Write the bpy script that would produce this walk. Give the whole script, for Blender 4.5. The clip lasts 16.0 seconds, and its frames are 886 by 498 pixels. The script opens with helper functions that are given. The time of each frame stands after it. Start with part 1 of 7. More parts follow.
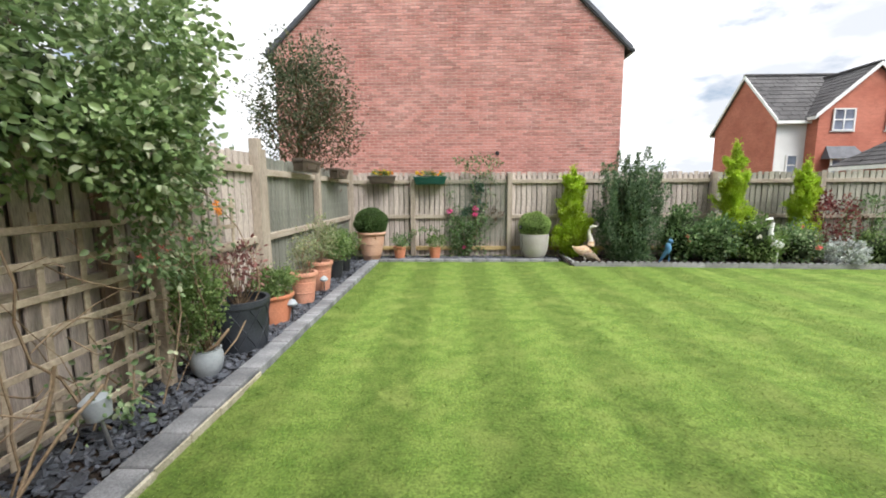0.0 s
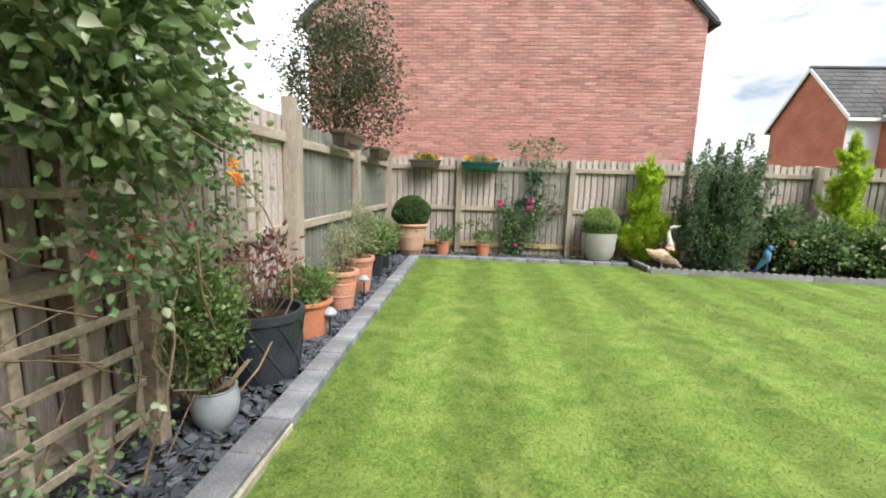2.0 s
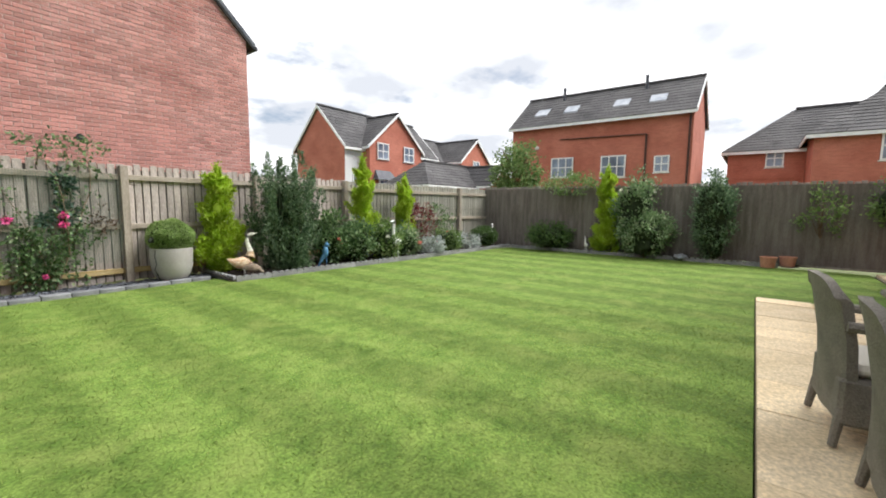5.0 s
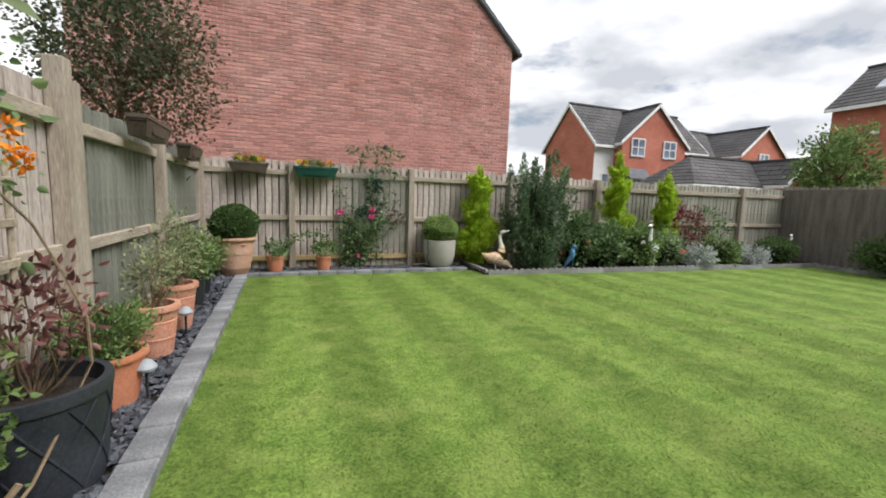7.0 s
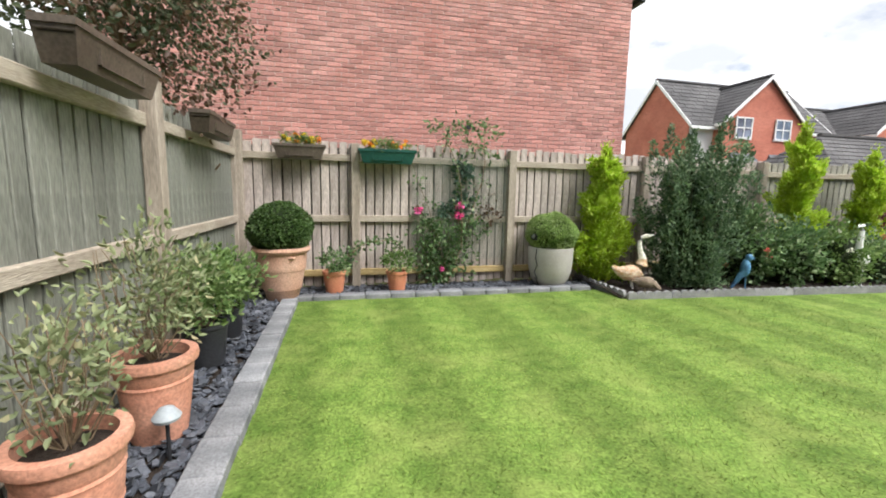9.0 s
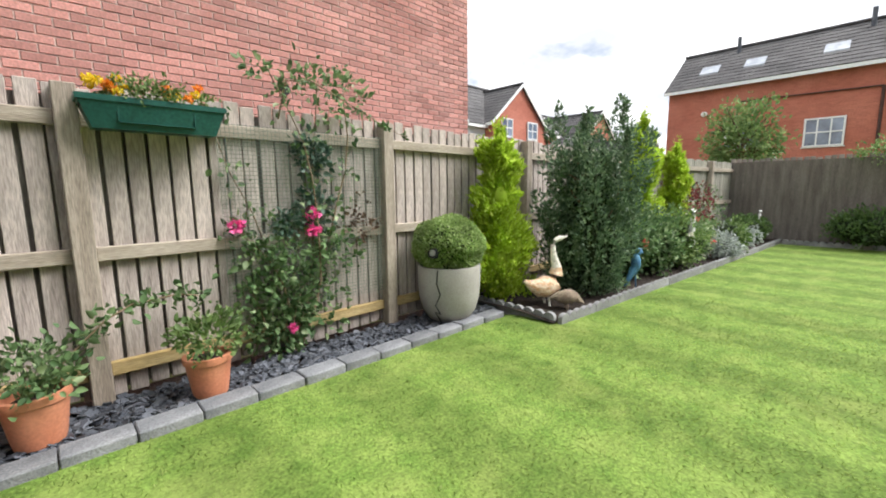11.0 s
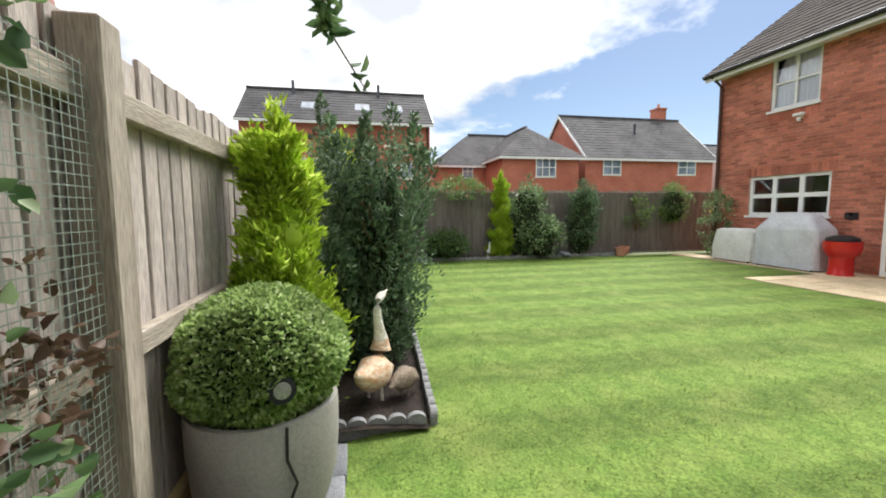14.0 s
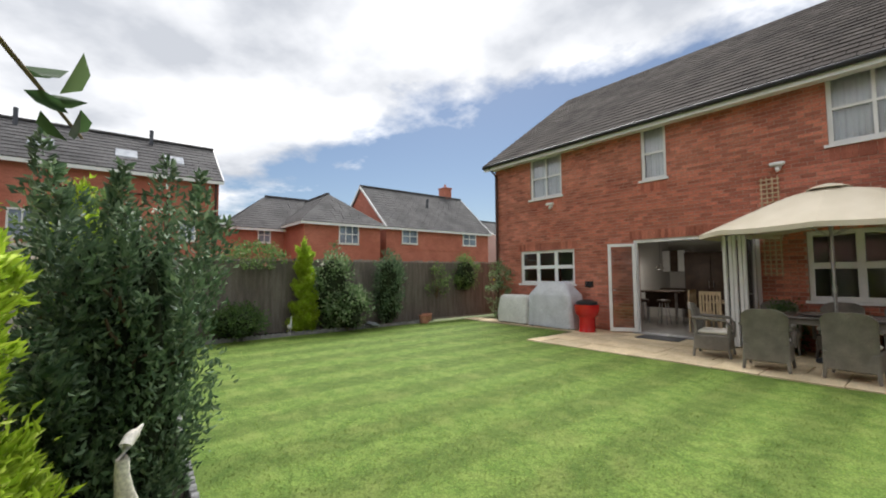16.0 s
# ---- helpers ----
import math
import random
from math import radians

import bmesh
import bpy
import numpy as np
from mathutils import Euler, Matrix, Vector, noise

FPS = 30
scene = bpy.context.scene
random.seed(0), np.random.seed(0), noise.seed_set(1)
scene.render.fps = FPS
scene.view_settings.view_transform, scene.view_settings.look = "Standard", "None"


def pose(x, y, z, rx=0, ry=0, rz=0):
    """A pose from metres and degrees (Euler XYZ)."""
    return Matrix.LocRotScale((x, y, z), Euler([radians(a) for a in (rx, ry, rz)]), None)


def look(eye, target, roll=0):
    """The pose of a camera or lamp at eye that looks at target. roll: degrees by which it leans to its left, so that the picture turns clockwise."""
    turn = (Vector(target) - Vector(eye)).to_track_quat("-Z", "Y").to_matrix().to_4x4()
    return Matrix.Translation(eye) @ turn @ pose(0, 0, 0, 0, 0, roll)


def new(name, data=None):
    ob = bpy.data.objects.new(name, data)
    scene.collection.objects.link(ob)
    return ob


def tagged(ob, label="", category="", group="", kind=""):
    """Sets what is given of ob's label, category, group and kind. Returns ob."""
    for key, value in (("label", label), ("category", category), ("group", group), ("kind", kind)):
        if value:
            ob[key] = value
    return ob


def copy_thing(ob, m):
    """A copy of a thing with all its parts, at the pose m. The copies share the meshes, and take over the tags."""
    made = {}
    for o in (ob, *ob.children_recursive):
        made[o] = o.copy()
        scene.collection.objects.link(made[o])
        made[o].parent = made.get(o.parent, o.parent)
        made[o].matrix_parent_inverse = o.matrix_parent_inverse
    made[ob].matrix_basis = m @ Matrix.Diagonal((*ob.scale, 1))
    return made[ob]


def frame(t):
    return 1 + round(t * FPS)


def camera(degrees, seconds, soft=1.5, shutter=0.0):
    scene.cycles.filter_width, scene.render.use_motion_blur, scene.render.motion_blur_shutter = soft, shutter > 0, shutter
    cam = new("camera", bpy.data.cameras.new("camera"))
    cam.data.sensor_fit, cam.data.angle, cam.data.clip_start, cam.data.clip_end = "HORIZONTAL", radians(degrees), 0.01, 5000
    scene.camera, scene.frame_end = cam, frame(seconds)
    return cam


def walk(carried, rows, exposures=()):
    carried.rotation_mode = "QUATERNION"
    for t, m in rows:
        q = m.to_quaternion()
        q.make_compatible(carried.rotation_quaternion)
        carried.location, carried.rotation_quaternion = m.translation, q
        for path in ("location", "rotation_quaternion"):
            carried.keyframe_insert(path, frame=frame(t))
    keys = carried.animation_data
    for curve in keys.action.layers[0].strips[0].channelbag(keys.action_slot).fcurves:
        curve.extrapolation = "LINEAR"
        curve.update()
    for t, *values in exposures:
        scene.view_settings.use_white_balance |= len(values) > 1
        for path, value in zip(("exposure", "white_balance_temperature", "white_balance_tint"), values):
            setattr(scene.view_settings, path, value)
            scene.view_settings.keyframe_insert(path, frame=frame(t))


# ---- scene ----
cam = camera(93.9, 16.0, 1.9)
PATH = [
    (0, (0.165, 0.198, 1.437), (0.117, 2.178, 1.165), -0.3),
    (0.5, (0.138, 0.497, 1.424), (-0.004, 2.472, 1.14), 0.4),
    (1, (0.062, 0.79, 1.398), (-0.142, 2.756, 1.094), 1.2),
    (1.5, (-0.142, 1.016, 1.309), (-0.366, 2.979, 1.002), 1.5),
    (2, (-0.44, 1.285, 1.331), (-0.574, 3.256, 1.025), 1.7),
    (2.5, (-0.7, 1.566, 1.34), (-0.643, 3.545, 1.054), 1.7),
    (3, (-0.917, 1.691, 1.349), (-0.574, 3.643, 1.078), 1.6),
    (3.5, (-1.065, 1.681, 1.313), (-0.367, 3.538, 1.061), 1.7),
    (4, (-0.951, 1.629, 1.304), (0.118, 3.303, 1.067), 1.7),
    (4.5, (-0.849, 1.49, 1.293), (0.532, 2.919, 1.073), 1.0),
    (4.7, (-0.824, 1.472, 1.283), (0.665, 2.791, 1.072), 0.7),
    (5.25, (-0.81, 1.44, 1.275), (0.82, 2.60, 1.065), 0.7),
    (5.8, (-0.82, 1.47, 1.285), (0.79, 2.66, 1.075), 1.1),
    (6.35, (-0.855, 1.575, 1.31), (0.52, 3.01, 1.09), 1.6),
    (6.8, (-0.866, 1.698, 1.329), (0.102, 3.434, 1.103), 2.0),
    (7, (-0.822, 1.743, 1.288), (-0.111, 3.597, 1.053), 1.9),
    (7.5, (-0.786, 2.092, 1.228), (-0.376, 4.034, 0.979), 1.9),
    (8, (-0.782, 2.666, 1.242), (-0.453, 4.62, 0.971), 1.8),
    (8.2, (-0.798, 2.932, 1.244), (-0.493, 4.89, 0.968), 1.7),
    (10.3, (-0.903, 5.372, 1.279), (0.154, 7.049, 1.017), -0.6),
    (10.5, (-0.871, 5.624, 1.267), (0.273, 7.244, 1.003), -0.7),
    (11, (-0.844, 6.238, 1.252), (0.524, 7.67, 0.97), -0.6),
    (11.5, (-0.837, 6.743, 1.244), (0.736, 7.944, 0.954), -0.6),
    (12, (-0.817, 7.31, 1.246), (0.939, 8.218, 0.943), -0.6),
    (12.5, (-0.714, 7.811, 1.216), (1.185, 8.362, 0.921), -0.8),
    (13, (-0.469, 8.206, 1.214), (1.502, 8.397, 0.93), -0.7),
    (13.5, (-0.218, 8.509, 1.248), (1.762, 8.368, 1.0), -0.5),
    (14, (0.087, 8.631, 1.329), (2.037, 8.224, 1.146), -0.4),
    (14.5, (0.379, 8.65, 1.395), (2.276, 8.026, 1.296), -0.2),
    (15, (0.601, 8.642, 1.423), (2.428, 7.827, 1.411), -0.3),
    (15.5, (0.62, 8.623, 1.452), (2.34, 7.604, 1.518), -0.5),
    (16, (0.559, 8.574, 1.472), (2.115, 7.323, 1.592), -0.5),
]
EXPOSURE = [(0.0, 0.90), (2.5, 1.0), (3.8, 0.98), (4.6, 0.88), (6.8, 0.45), (7.5, 0.52), (8.2, 0.80), (10.3, 1.0), (13.0, 1.12), (14.0, 0.88), (14.5, 0.72), (16.0, 0.45)]
walk(cam, [(t, look(eye, target, roll)) for t, eye, target, roll in PATH], EXPOSURE)

# ---- sky, sun ----
world = bpy.data.worlds.new("world")
scene.world = world
world.use_nodes = True
nt = world.node_tree
nt.nodes.clear()
W = nt.nodes.new
SUN_EL, SUN_AZ = 52.0, 134.0   # degrees; azimuth clockwise from +y


def wlink(a, b):
    nt.links.new(a, b)


sky = W("ShaderNodeTexSky")
sky.sky_type = "NISHITA"
sky.sun_disc = False
sky.dust_density, sky.ozone_density = 0.6, 2.6
sky.sun_elevation, sky.sun_rotation = radians(SUN_EL), radians(SUN_AZ)
sky_bg = W("ShaderNodeBackground")
sky_bg.inputs["Strength"].default_value = 0.065
wlink(sky.outputs[0], sky_bg.inputs["Color"])
tc = W("ShaderNodeTexCoord")
sep = W("ShaderNodeSeparateXYZ")
wlink(tc.outputs["Generated"], sep.inputs[0])


def wmath(op, a, b=0.0):
    n = W("ShaderNodeMath")
    n.operation = op
    for i, v in enumerate((a, b)):
        if isinstance(v, (int, float)):
            n.inputs[i].default_value = v
        else:
            wlink(v, n.inputs[i])
    return n.outputs[0]


# clouds lie on a flat layer: the direction is laid out on a plane overhead
zz = wmath("ADD", wmath("MAXIMUM", sep.outputs[2], 0.0), 0.22)
comb = W("ShaderNodeCombineXYZ")
wlink(wmath("DIVIDE", sep.outputs[0], zz), comb.inputs[0])
wlink(wmath("DIVIDE", sep.outputs[1], zz), comb.inputs[1])
n1 = W("ShaderNodeTexNoise")
n1.inputs["Scale"].default_value, n1.inputs["Detail"].default_value, n1.inputs["Roughness"].default_value = 0.85, 7.0, 0.55
wlink(comb.outputs[0], n1.inputs["Vector"])
n2 = W("ShaderNodeTexNoise")
n2.inputs["Scale"].default_value, n2.inputs["Detail"].default_value = 1.7, 6.0
wlink(comb.outputs[0], n2.inputs["Vector"])
# the cover thins out low in the south and closes overhead
thin = wmath("MAXIMUM", wmath("SUBTRACT", wmath("MULTIPLY", sep.outputs[1], -1.0), 0.10), 0.0)
low = wmath("MAXIMUM", wmath("SUBTRACT", 0.50, sep.outputs[2]), 0.0)
n3 = W("ShaderNodeTexNoise")
n3.inputs["Scale"].default_value, n3.inputs["Detail"].default_value, n3.inputs["Roughness"].default_value = 2.6, 8.0, 0.6
wlink(comb.outputs[0], n3.inputs["Vector"])
wisp = wmath("MULTIPLY", wmath("SUBTRACT", n3.outputs[0], 0.5), 0.75)
cover = wmath("ADD", wmath("SUBTRACT", wmath("ADD", n1.outputs[0], 0.22), wmath("MULTIPLY", wmath("MULTIPLY", thin, low), 4.6)), wisp)
ramp = W("ShaderNodeValToRGB")
ramp.color_ramp.elements[0].position, ramp.color_ramp.elements[1].position = 0.42, 0.60
wlink(cover, ramp.inputs[0])
shade = W("ShaderNodeValToRGB")
shade.color_ramp.elements[0].position, shade.color_ramp.elements[0].color = 0.40, (0.42, 0.44, 0.48, 1)
shade.color_ramp.elements[1].position, shade.color_ramp.elements[1].color = 0.66, (0.91, 0.91, 0.92, 1)
wlink(n2.outputs[0], shade.inputs[0])
cloud_bg = W("ShaderNodeBackground")
cloud_bg.inputs["Strength"].default_value = 1.14
wlink(shade.outputs[0], cloud_bg.inputs["Color"])
mixw = W("ShaderNodeMixShader")
wlink(ramp.outputs[0], mixw.inputs[0])
wlink(sky_bg.outputs[0], mixw.inputs[1])
wlink(cloud_bg.outputs[0], mixw.inputs[2])
outw = W("ShaderNodeOutputWorld")
wlink(mixw.outputs[0], outw.inputs[0])

sun = new("sun", bpy.data.lights.new("sun", "SUN"))
sun.data.energy, sun.data.angle, sun.data.color = 3.2, radians(34), (1.0, 0.985, 0.965)
sd = Vector((math.sin(radians(SUN_AZ)) * math.cos(radians(SUN_EL)), math.cos(radians(SUN_AZ)) * math.cos(radians(SUN_EL)), math.sin(radians(SUN_EL))))
sun.matrix_world = look(sd * 60, (0, 0, 0))

rng = np.random.default_rng(7)


# ---- materials ----
def mat(name, c1, c2, scale=6.0, rough=0.8, bump=0.3, fine=70.0, vary=0.0, island=0.0, stretch=(1, 1, 1), metal=0.0, grime=0.25, spec=0.3, dist=0.01):
    """Two colours blended by coarse noise, broken up by fine noise, with fine relief; vary: brightness by object, island: by loose piece."""
    m = bpy.data.materials.new(name)
    m.use_nodes = True
    t = m.node_tree
    N, Lk = t.nodes.new, t.links.new
    p = t.nodes["Principled BSDF"]
    p.inputs["Roughness"].default_value, p.inputs["Metallic"].default_value = rough, metal
    p.inputs["Specular IOR Level"].default_value = spec
    co = N("ShaderNodeTexCoord")
    mp = N("ShaderNodeMapping")
    mp.inputs["Scale"].default_value = stretch
    Lk(co.outputs["Object"], mp.inputs["Vector"])
    a = N("ShaderNodeTexNoise")
    a.inputs["Scale"].default_value, a.inputs["Detail"].default_value = scale, 5.0
    Lk(mp.outputs[0], a.inputs["Vector"])
    b = N("ShaderNodeTexNoise")
    b.inputs["Scale"].default_value, b.inputs["Detail"].default_value = fine, 4.0
    Lk(mp.outputs[0], b.inputs["Vector"])
    r = N("ShaderNodeValToRGB")
    r.color_ramp.elements[0].position, r.color_ramp.elements[0].color = 0.34, (*c1, 1)
    r.color_ramp.elements[1].position, r.color_ramp.elements[1].color = 0.66, (*c2, 1)
    Lk(a.outputs[0], r.inputs[0])
    fac = N("ShaderNodeMapRange")
    fac.inputs[1].default_value, fac.inputs[2].default_value = 0.3, 0.7
    fac.inputs[3].default_value, fac.inputs[4].default_value = 1 - grime, 1 + grime
    Lk(b.outputs[0], fac.inputs[0])
    value = fac.outputs[0]
    for amount, node, out in ((vary, "ShaderNodeObjectInfo", "Random"), (island, "ShaderNodeNewGeometry", "Random Per Island")):
        if amount:
            src = N(node)
            mr = N("ShaderNodeMapRange")
            mr.inputs[3].default_value, mr.inputs[4].default_value = 1 - amount, 1 + amount
            Lk(src.outputs[out], mr.inputs[0])
            mu = N("ShaderNodeMath")
            mu.operation = "MULTIPLY"
            Lk(value, mu.inputs[0])
            Lk(mr.outputs[0], mu.inputs[1])
            value = mu.outputs[0]
    vm = N("ShaderNodeVectorMath")
    vm.operation = "SCALE"
    Lk(r.outputs[0], vm.inputs[0])
    Lk(value, vm.inputs["Scale"])
    Lk(vm.outputs[0], p.inputs["Base Color"])
    if bump:
        bp = N("ShaderNodeBump")
        bp.inputs["Strength"].default_value, bp.inputs["Distance"].default_value = bump, dist
        Lk(b.outputs[0], bp.inputs["Height"])
        Lk(bp.outputs[0], p.inputs["Normal"])
    return m


def leaf_mat(name, c1, c2, c3=None, rough=0.5, glow=0.35):
    """Leaves: colour by loose piece along a ramp, gloss on top, light coming through."""
    m = bpy.data.materials.new(name)
    m.use_nodes = True
    t = m.node_tree
    N, Lk = t.nodes.new, t.links.new
    p = t.nodes["Principled BSDF"]
    p.inputs["Roughness"].default_value = rough
    p.inputs["Specular IOR Level"].default_value = 0.35
    g = N("ShaderNodeNewGeometry")
    r = N("ShaderNodeValToRGB")
    r.color_ramp.elements[0].color, r.color_ramp.elements[1].color = (*c1, 1), (*c2, 1)
    if c3:
        r.color_ramp.elements[1].position = 0.85
        e = r.color_ramp.elements.new(1.0)
        e.color = (*c3, 1)
    Lk(g.outputs["Random Per Island"], r.inputs[0])
    co = N("ShaderNodeTexCoord")
    a = N("ShaderNodeTexNoise")
    a.inputs["Scale"].default_value, a.inputs["Detail"].default_value = 3.0, 3.0
    Lk(co.outputs["Object"], a.inputs["Vector"])
    mr = N("ShaderNodeMapRange")
    mr.inputs[1].default_value, mr.inputs[2].default_value, mr.inputs[3].default_value, mr.inputs[4].default_value = 0.3, 0.7, 0.7, 1.3
    Lk(a.outputs[0], mr.inputs[0])
    vm = N("ShaderNodeVectorMath")
    vm.operation = "SCALE"
    Lk(r.outputs[0], vm.inputs[0])
    Lk(mr.outputs[0], vm.inputs["Scale"])
    Lk(vm.outputs[0], p.inputs["Base Color"])
    tr = N("ShaderNodeBsdfTranslucent")
    Lk(vm.outputs[0], tr.inputs["Color"])
    mx = N("ShaderNodeMixShader")
    mx.inputs[0].default_value = glow
    Lk(p.outputs[0], mx.inputs[1])
    Lk(tr.outputs[0], mx.inputs[2])
    Lk(mx.outputs[0], t.nodes["Material Output"].inputs[0])
    return m


def glass_mat(name, tint=(1, 1, 1)):
    m = bpy.data.materials.new(name)
    m.use_nodes = True
    t = m.node_tree
    N, Lk = t.nodes.new, t.links.new
    tr = N("ShaderNodeBsdfTransparent")
    tr.inputs[0].default_value = (*tint, 1)
    gl = N("ShaderNodeBsdfGlossy")
    gl.inputs["Roughness"].default_value = 0.02
    fr = N("ShaderNodeFresnel")
    fr.inputs[0].default_value = 1.5
    mx = N("ShaderNodeMixShader")
    Lk(fr.outputs[0], mx.inputs[0])
    Lk(tr.outputs[0], mx.inputs[1])
    Lk(gl.outputs[0], mx.inputs[2])
    Lk(mx.outputs[0], t.nodes["Material Output"].inputs[0])
    return m


def brick_mat(name, c1, c2, mortar):
    """Far brickwork, laid along the walls by x + y and z."""
    m = mat(name, c1, c2, 0.8, 0.85, 0.0, 30.0)
    t = m.node_tree
    N, Lk = t.nodes.new, t.links.new
    p = t.nodes["Principled BSDF"]
    co = N("ShaderNodeTexCoord")
    s = N("ShaderNodeSeparateXYZ")
    Lk(co.outputs["Object"], s.inputs[0])
    ad = N("ShaderNodeMath")
    Lk(s.outputs[0], ad.inputs[0])
    Lk(s.outputs[1], ad.inputs[1])
    cb = N("ShaderNodeCombineXYZ")
    Lk(ad.outputs[0], cb.inputs[0])
    Lk(s.outputs[2], cb.inputs[1])
    b = N("ShaderNodeTexBrick")
    b.inputs["Scale"].default_value = 1.0
    b.inputs["Brick Width"].default_value, b.inputs["Row Height"].default_value, b.inputs["Mortar Size"].default_value = 0.225, 0.075, 0.006
    b.inputs["Color1"].default_value, b.inputs["Color2"].default_value, b.inputs["Mortar"].default_value = (0.9, 0.9, 0.9, 1), (1.1, 1.1, 1.1, 1), (*mortar, 1)
    Lk(cb.outputs[0], b.inputs["Vector"])
    old = p.inputs["Base Color"].links[0].from_socket
    mu = N("ShaderNodeVectorMath")
    mu.operation = "MULTIPLY"
    Lk(old, mu.inputs[0])
    Lk(b.outputs["Color"], mu.inputs[1])
    Lk(mu.outputs[0], p.inputs["Base Color"])
    return m


def lawn_mat(name, base):
    """Mown grass: broad light and dark stripes along y from the roller, patches and fine streaks."""
    m = mat(name, base[0], base[1], 6.5, 0.8, 0.4, 60.0, grime=0.38, spec=0.1, dist=0.015)
    t = m.node_tree
    N, Lk = t.nodes.new, t.links.new
    p = t.nodes["Principled BSDF"]
    co = N("ShaderNodeTexCoord")
    nz = N("ShaderNodeTexNoise")
    nz.inputs["Scale"].default_value = 7.0
    nz.inputs["Detail"].default_value = 4.0
    Lk(co.outputs["Object"], nz.inputs["Vector"])
    s = N("ShaderNodeSeparateXYZ")
    Lk(co.outputs["Object"], s.inputs[0])
    sh = N("ShaderNodeMath")
    sh.operation = "MULTIPLY_ADD"
    sh.inputs[1].default_value = 0.16
    Lk(nz.outputs[0], sh.inputs[0])
    Lk(s.outputs[0], sh.inputs[2])
    fr = N("ShaderNodeMath")
    fr.operation = "MULTIPLY"
    fr.inputs[1].default_value = 2 * math.pi / 0.89
    ph = N("ShaderNodeMath")
    ph.inputs[1].default_value = 0.024
    Lk(sh.outputs[0], ph.inputs[0])
    Lk(ph.outputs[0], fr.inputs[0])
    sn = N("ShaderNodeMath")
    sn.operation = "SINE"
    Lk(fr.outputs[0], sn.inputs[0])
    mr = N("ShaderNodeMapRange")
    mr.interpolation_type = "SMOOTHSTEP"
    mr.inputs[1].default_value, mr.inputs[2].default_value, mr.inputs[3].default_value, mr.inputs[4].default_value = -0.6, 0.6, 0.85, 1.13
    Lk(sn.outputs[0], mr.inputs[0])
    vm = N("ShaderNodeVectorMath")
    vm.operation = "SCALE"
    Lk(p.inputs["Base Color"].links[0].from_socket, vm.inputs[0])
    Lk(mr.outputs[0], vm.inputs["Scale"])
    # dry straw-coloured patches
    dz = N("ShaderNodeTexNoise")
    dz.inputs["Scale"].default_value, dz.inputs["Detail"].default_value = 2.3, 6.0
    Lk(co.outputs["Object"], dz.inputs["Vector"])
    dr = N("ShaderNodeMapRange")
    dr.inputs[1].default_value, dr.inputs[2].default_value, dr.inputs[3].default_value, dr.inputs[4].default_value = 0.50, 0.72, 0.0, 0.5
    Lk(dz.outputs[0], dr.inputs[0])
    mx = N("ShaderNodeMix")
    mx.data_type = "RGBA"
    Lk(dr.outputs[0], mx.inputs[0])
    Lk(vm.outputs[0], mx.inputs[6])
    mx.inputs[7].default_value = (0.25, 0.295, 0.085, 1)
    # dark gaps between the tufts
    tz = N("ShaderNodeTexNoise")
    tz.inputs["Scale"].default_value, tz.inputs["Detail"].default_value, tz.inputs["Roughness"].default_value = 24.0, 5.0, 0.7
    Lk(co.outputs["Object"], tz.inputs["Vector"])
    tr = N("ShaderNodeMapRange")
    tr.inputs[1].default_value, tr.inputs[2].default_value, tr.inputs[3].default_value, tr.inputs[4].default_value = 0.34, 0.56, 0.80, 1.06
    Lk(tz.outputs[0], tr.inputs[0])
    tv = N("ShaderNodeVectorMath")
    tv.operation = "SCALE"
    Lk(mx.outputs[2], tv.inputs[0])
    Lk(tr.outputs[0], tv.inputs["Scale"])
    Lk(tv.outputs[0], p.inputs["Base Color"])
    return m


WOOD = mat("weathered_fence_wood", (0.34, 0.29, 0.26), (0.51, 0.445, 0.40), 3.0, 0.85, 0.5, 26.0, vary=0.2, stretch=(6, 6, 0.7))
WOOD_GREY = mat("grey_green_fence_wood", (0.25, 0.24, 0.20), (0.36, 0.345, 0.29), 2.0, 0.85, 0.5, 26.0, vary=0.15, stretch=(6, 6, 0.7))
WOOD_GREEN = mat("green_stained_fence_wood", (0.15, 0.155, 0.13), (0.235, 0.24, 0.205), 2.0, 0.85, 0.5, 26.0, vary=0.12, stretch=(6, 6, 0.7))
# fence wood darkened in colour for the shade in gaps between pales
WOOD_GAP_SHADE = mat("gap_shade_wood", (0.12, 0.105, 0.09), (0.19, 0.17, 0.15), 2.0, 0.9, 0.5, 26.0, stretch=(6, 6, 0.7))
WOOD_DARK = mat("brown_grey_fence_wood", (0.215, 0.19, 0.17), (0.33, 0.30, 0.265), 2.0, 0.9, 0.5, 26.0, vary=0.2, stretch=(6, 6, 0.7))
RAIL = mat("fence_rail_wood", (0.31, 0.26, 0.205), (0.43, 0.375, 0.305), 3.0, 0.85, 0.5, 26.0, stretch=(0.7, 0.7, 6))
RAIL_NEW = mat("yellowish_rail_wood", (0.36, 0.26, 0.11), (0.48, 0.37, 0.19), 3.0, 0.85, 0.5, 26.0, stretch=(0.7, 0.7, 6))
POST = mat("fence_post_wood", (0.27, 0.225, 0.18), (0.39, 0.335, 0.275), 2.0, 0.85, 0.4, 30.0, stretch=(5, 5, 0.6))
TRELLIS = mat("pale_trellis_wood", (0.29, 0.235, 0.175), (0.43, 0.36, 0.275), 4.0, 0.8, 0.3, 40.0)
LAWN = lawn_mat("striped_lawn", ((0.092, 0.156, 0.029), (0.155, 0.224, 0.050)))
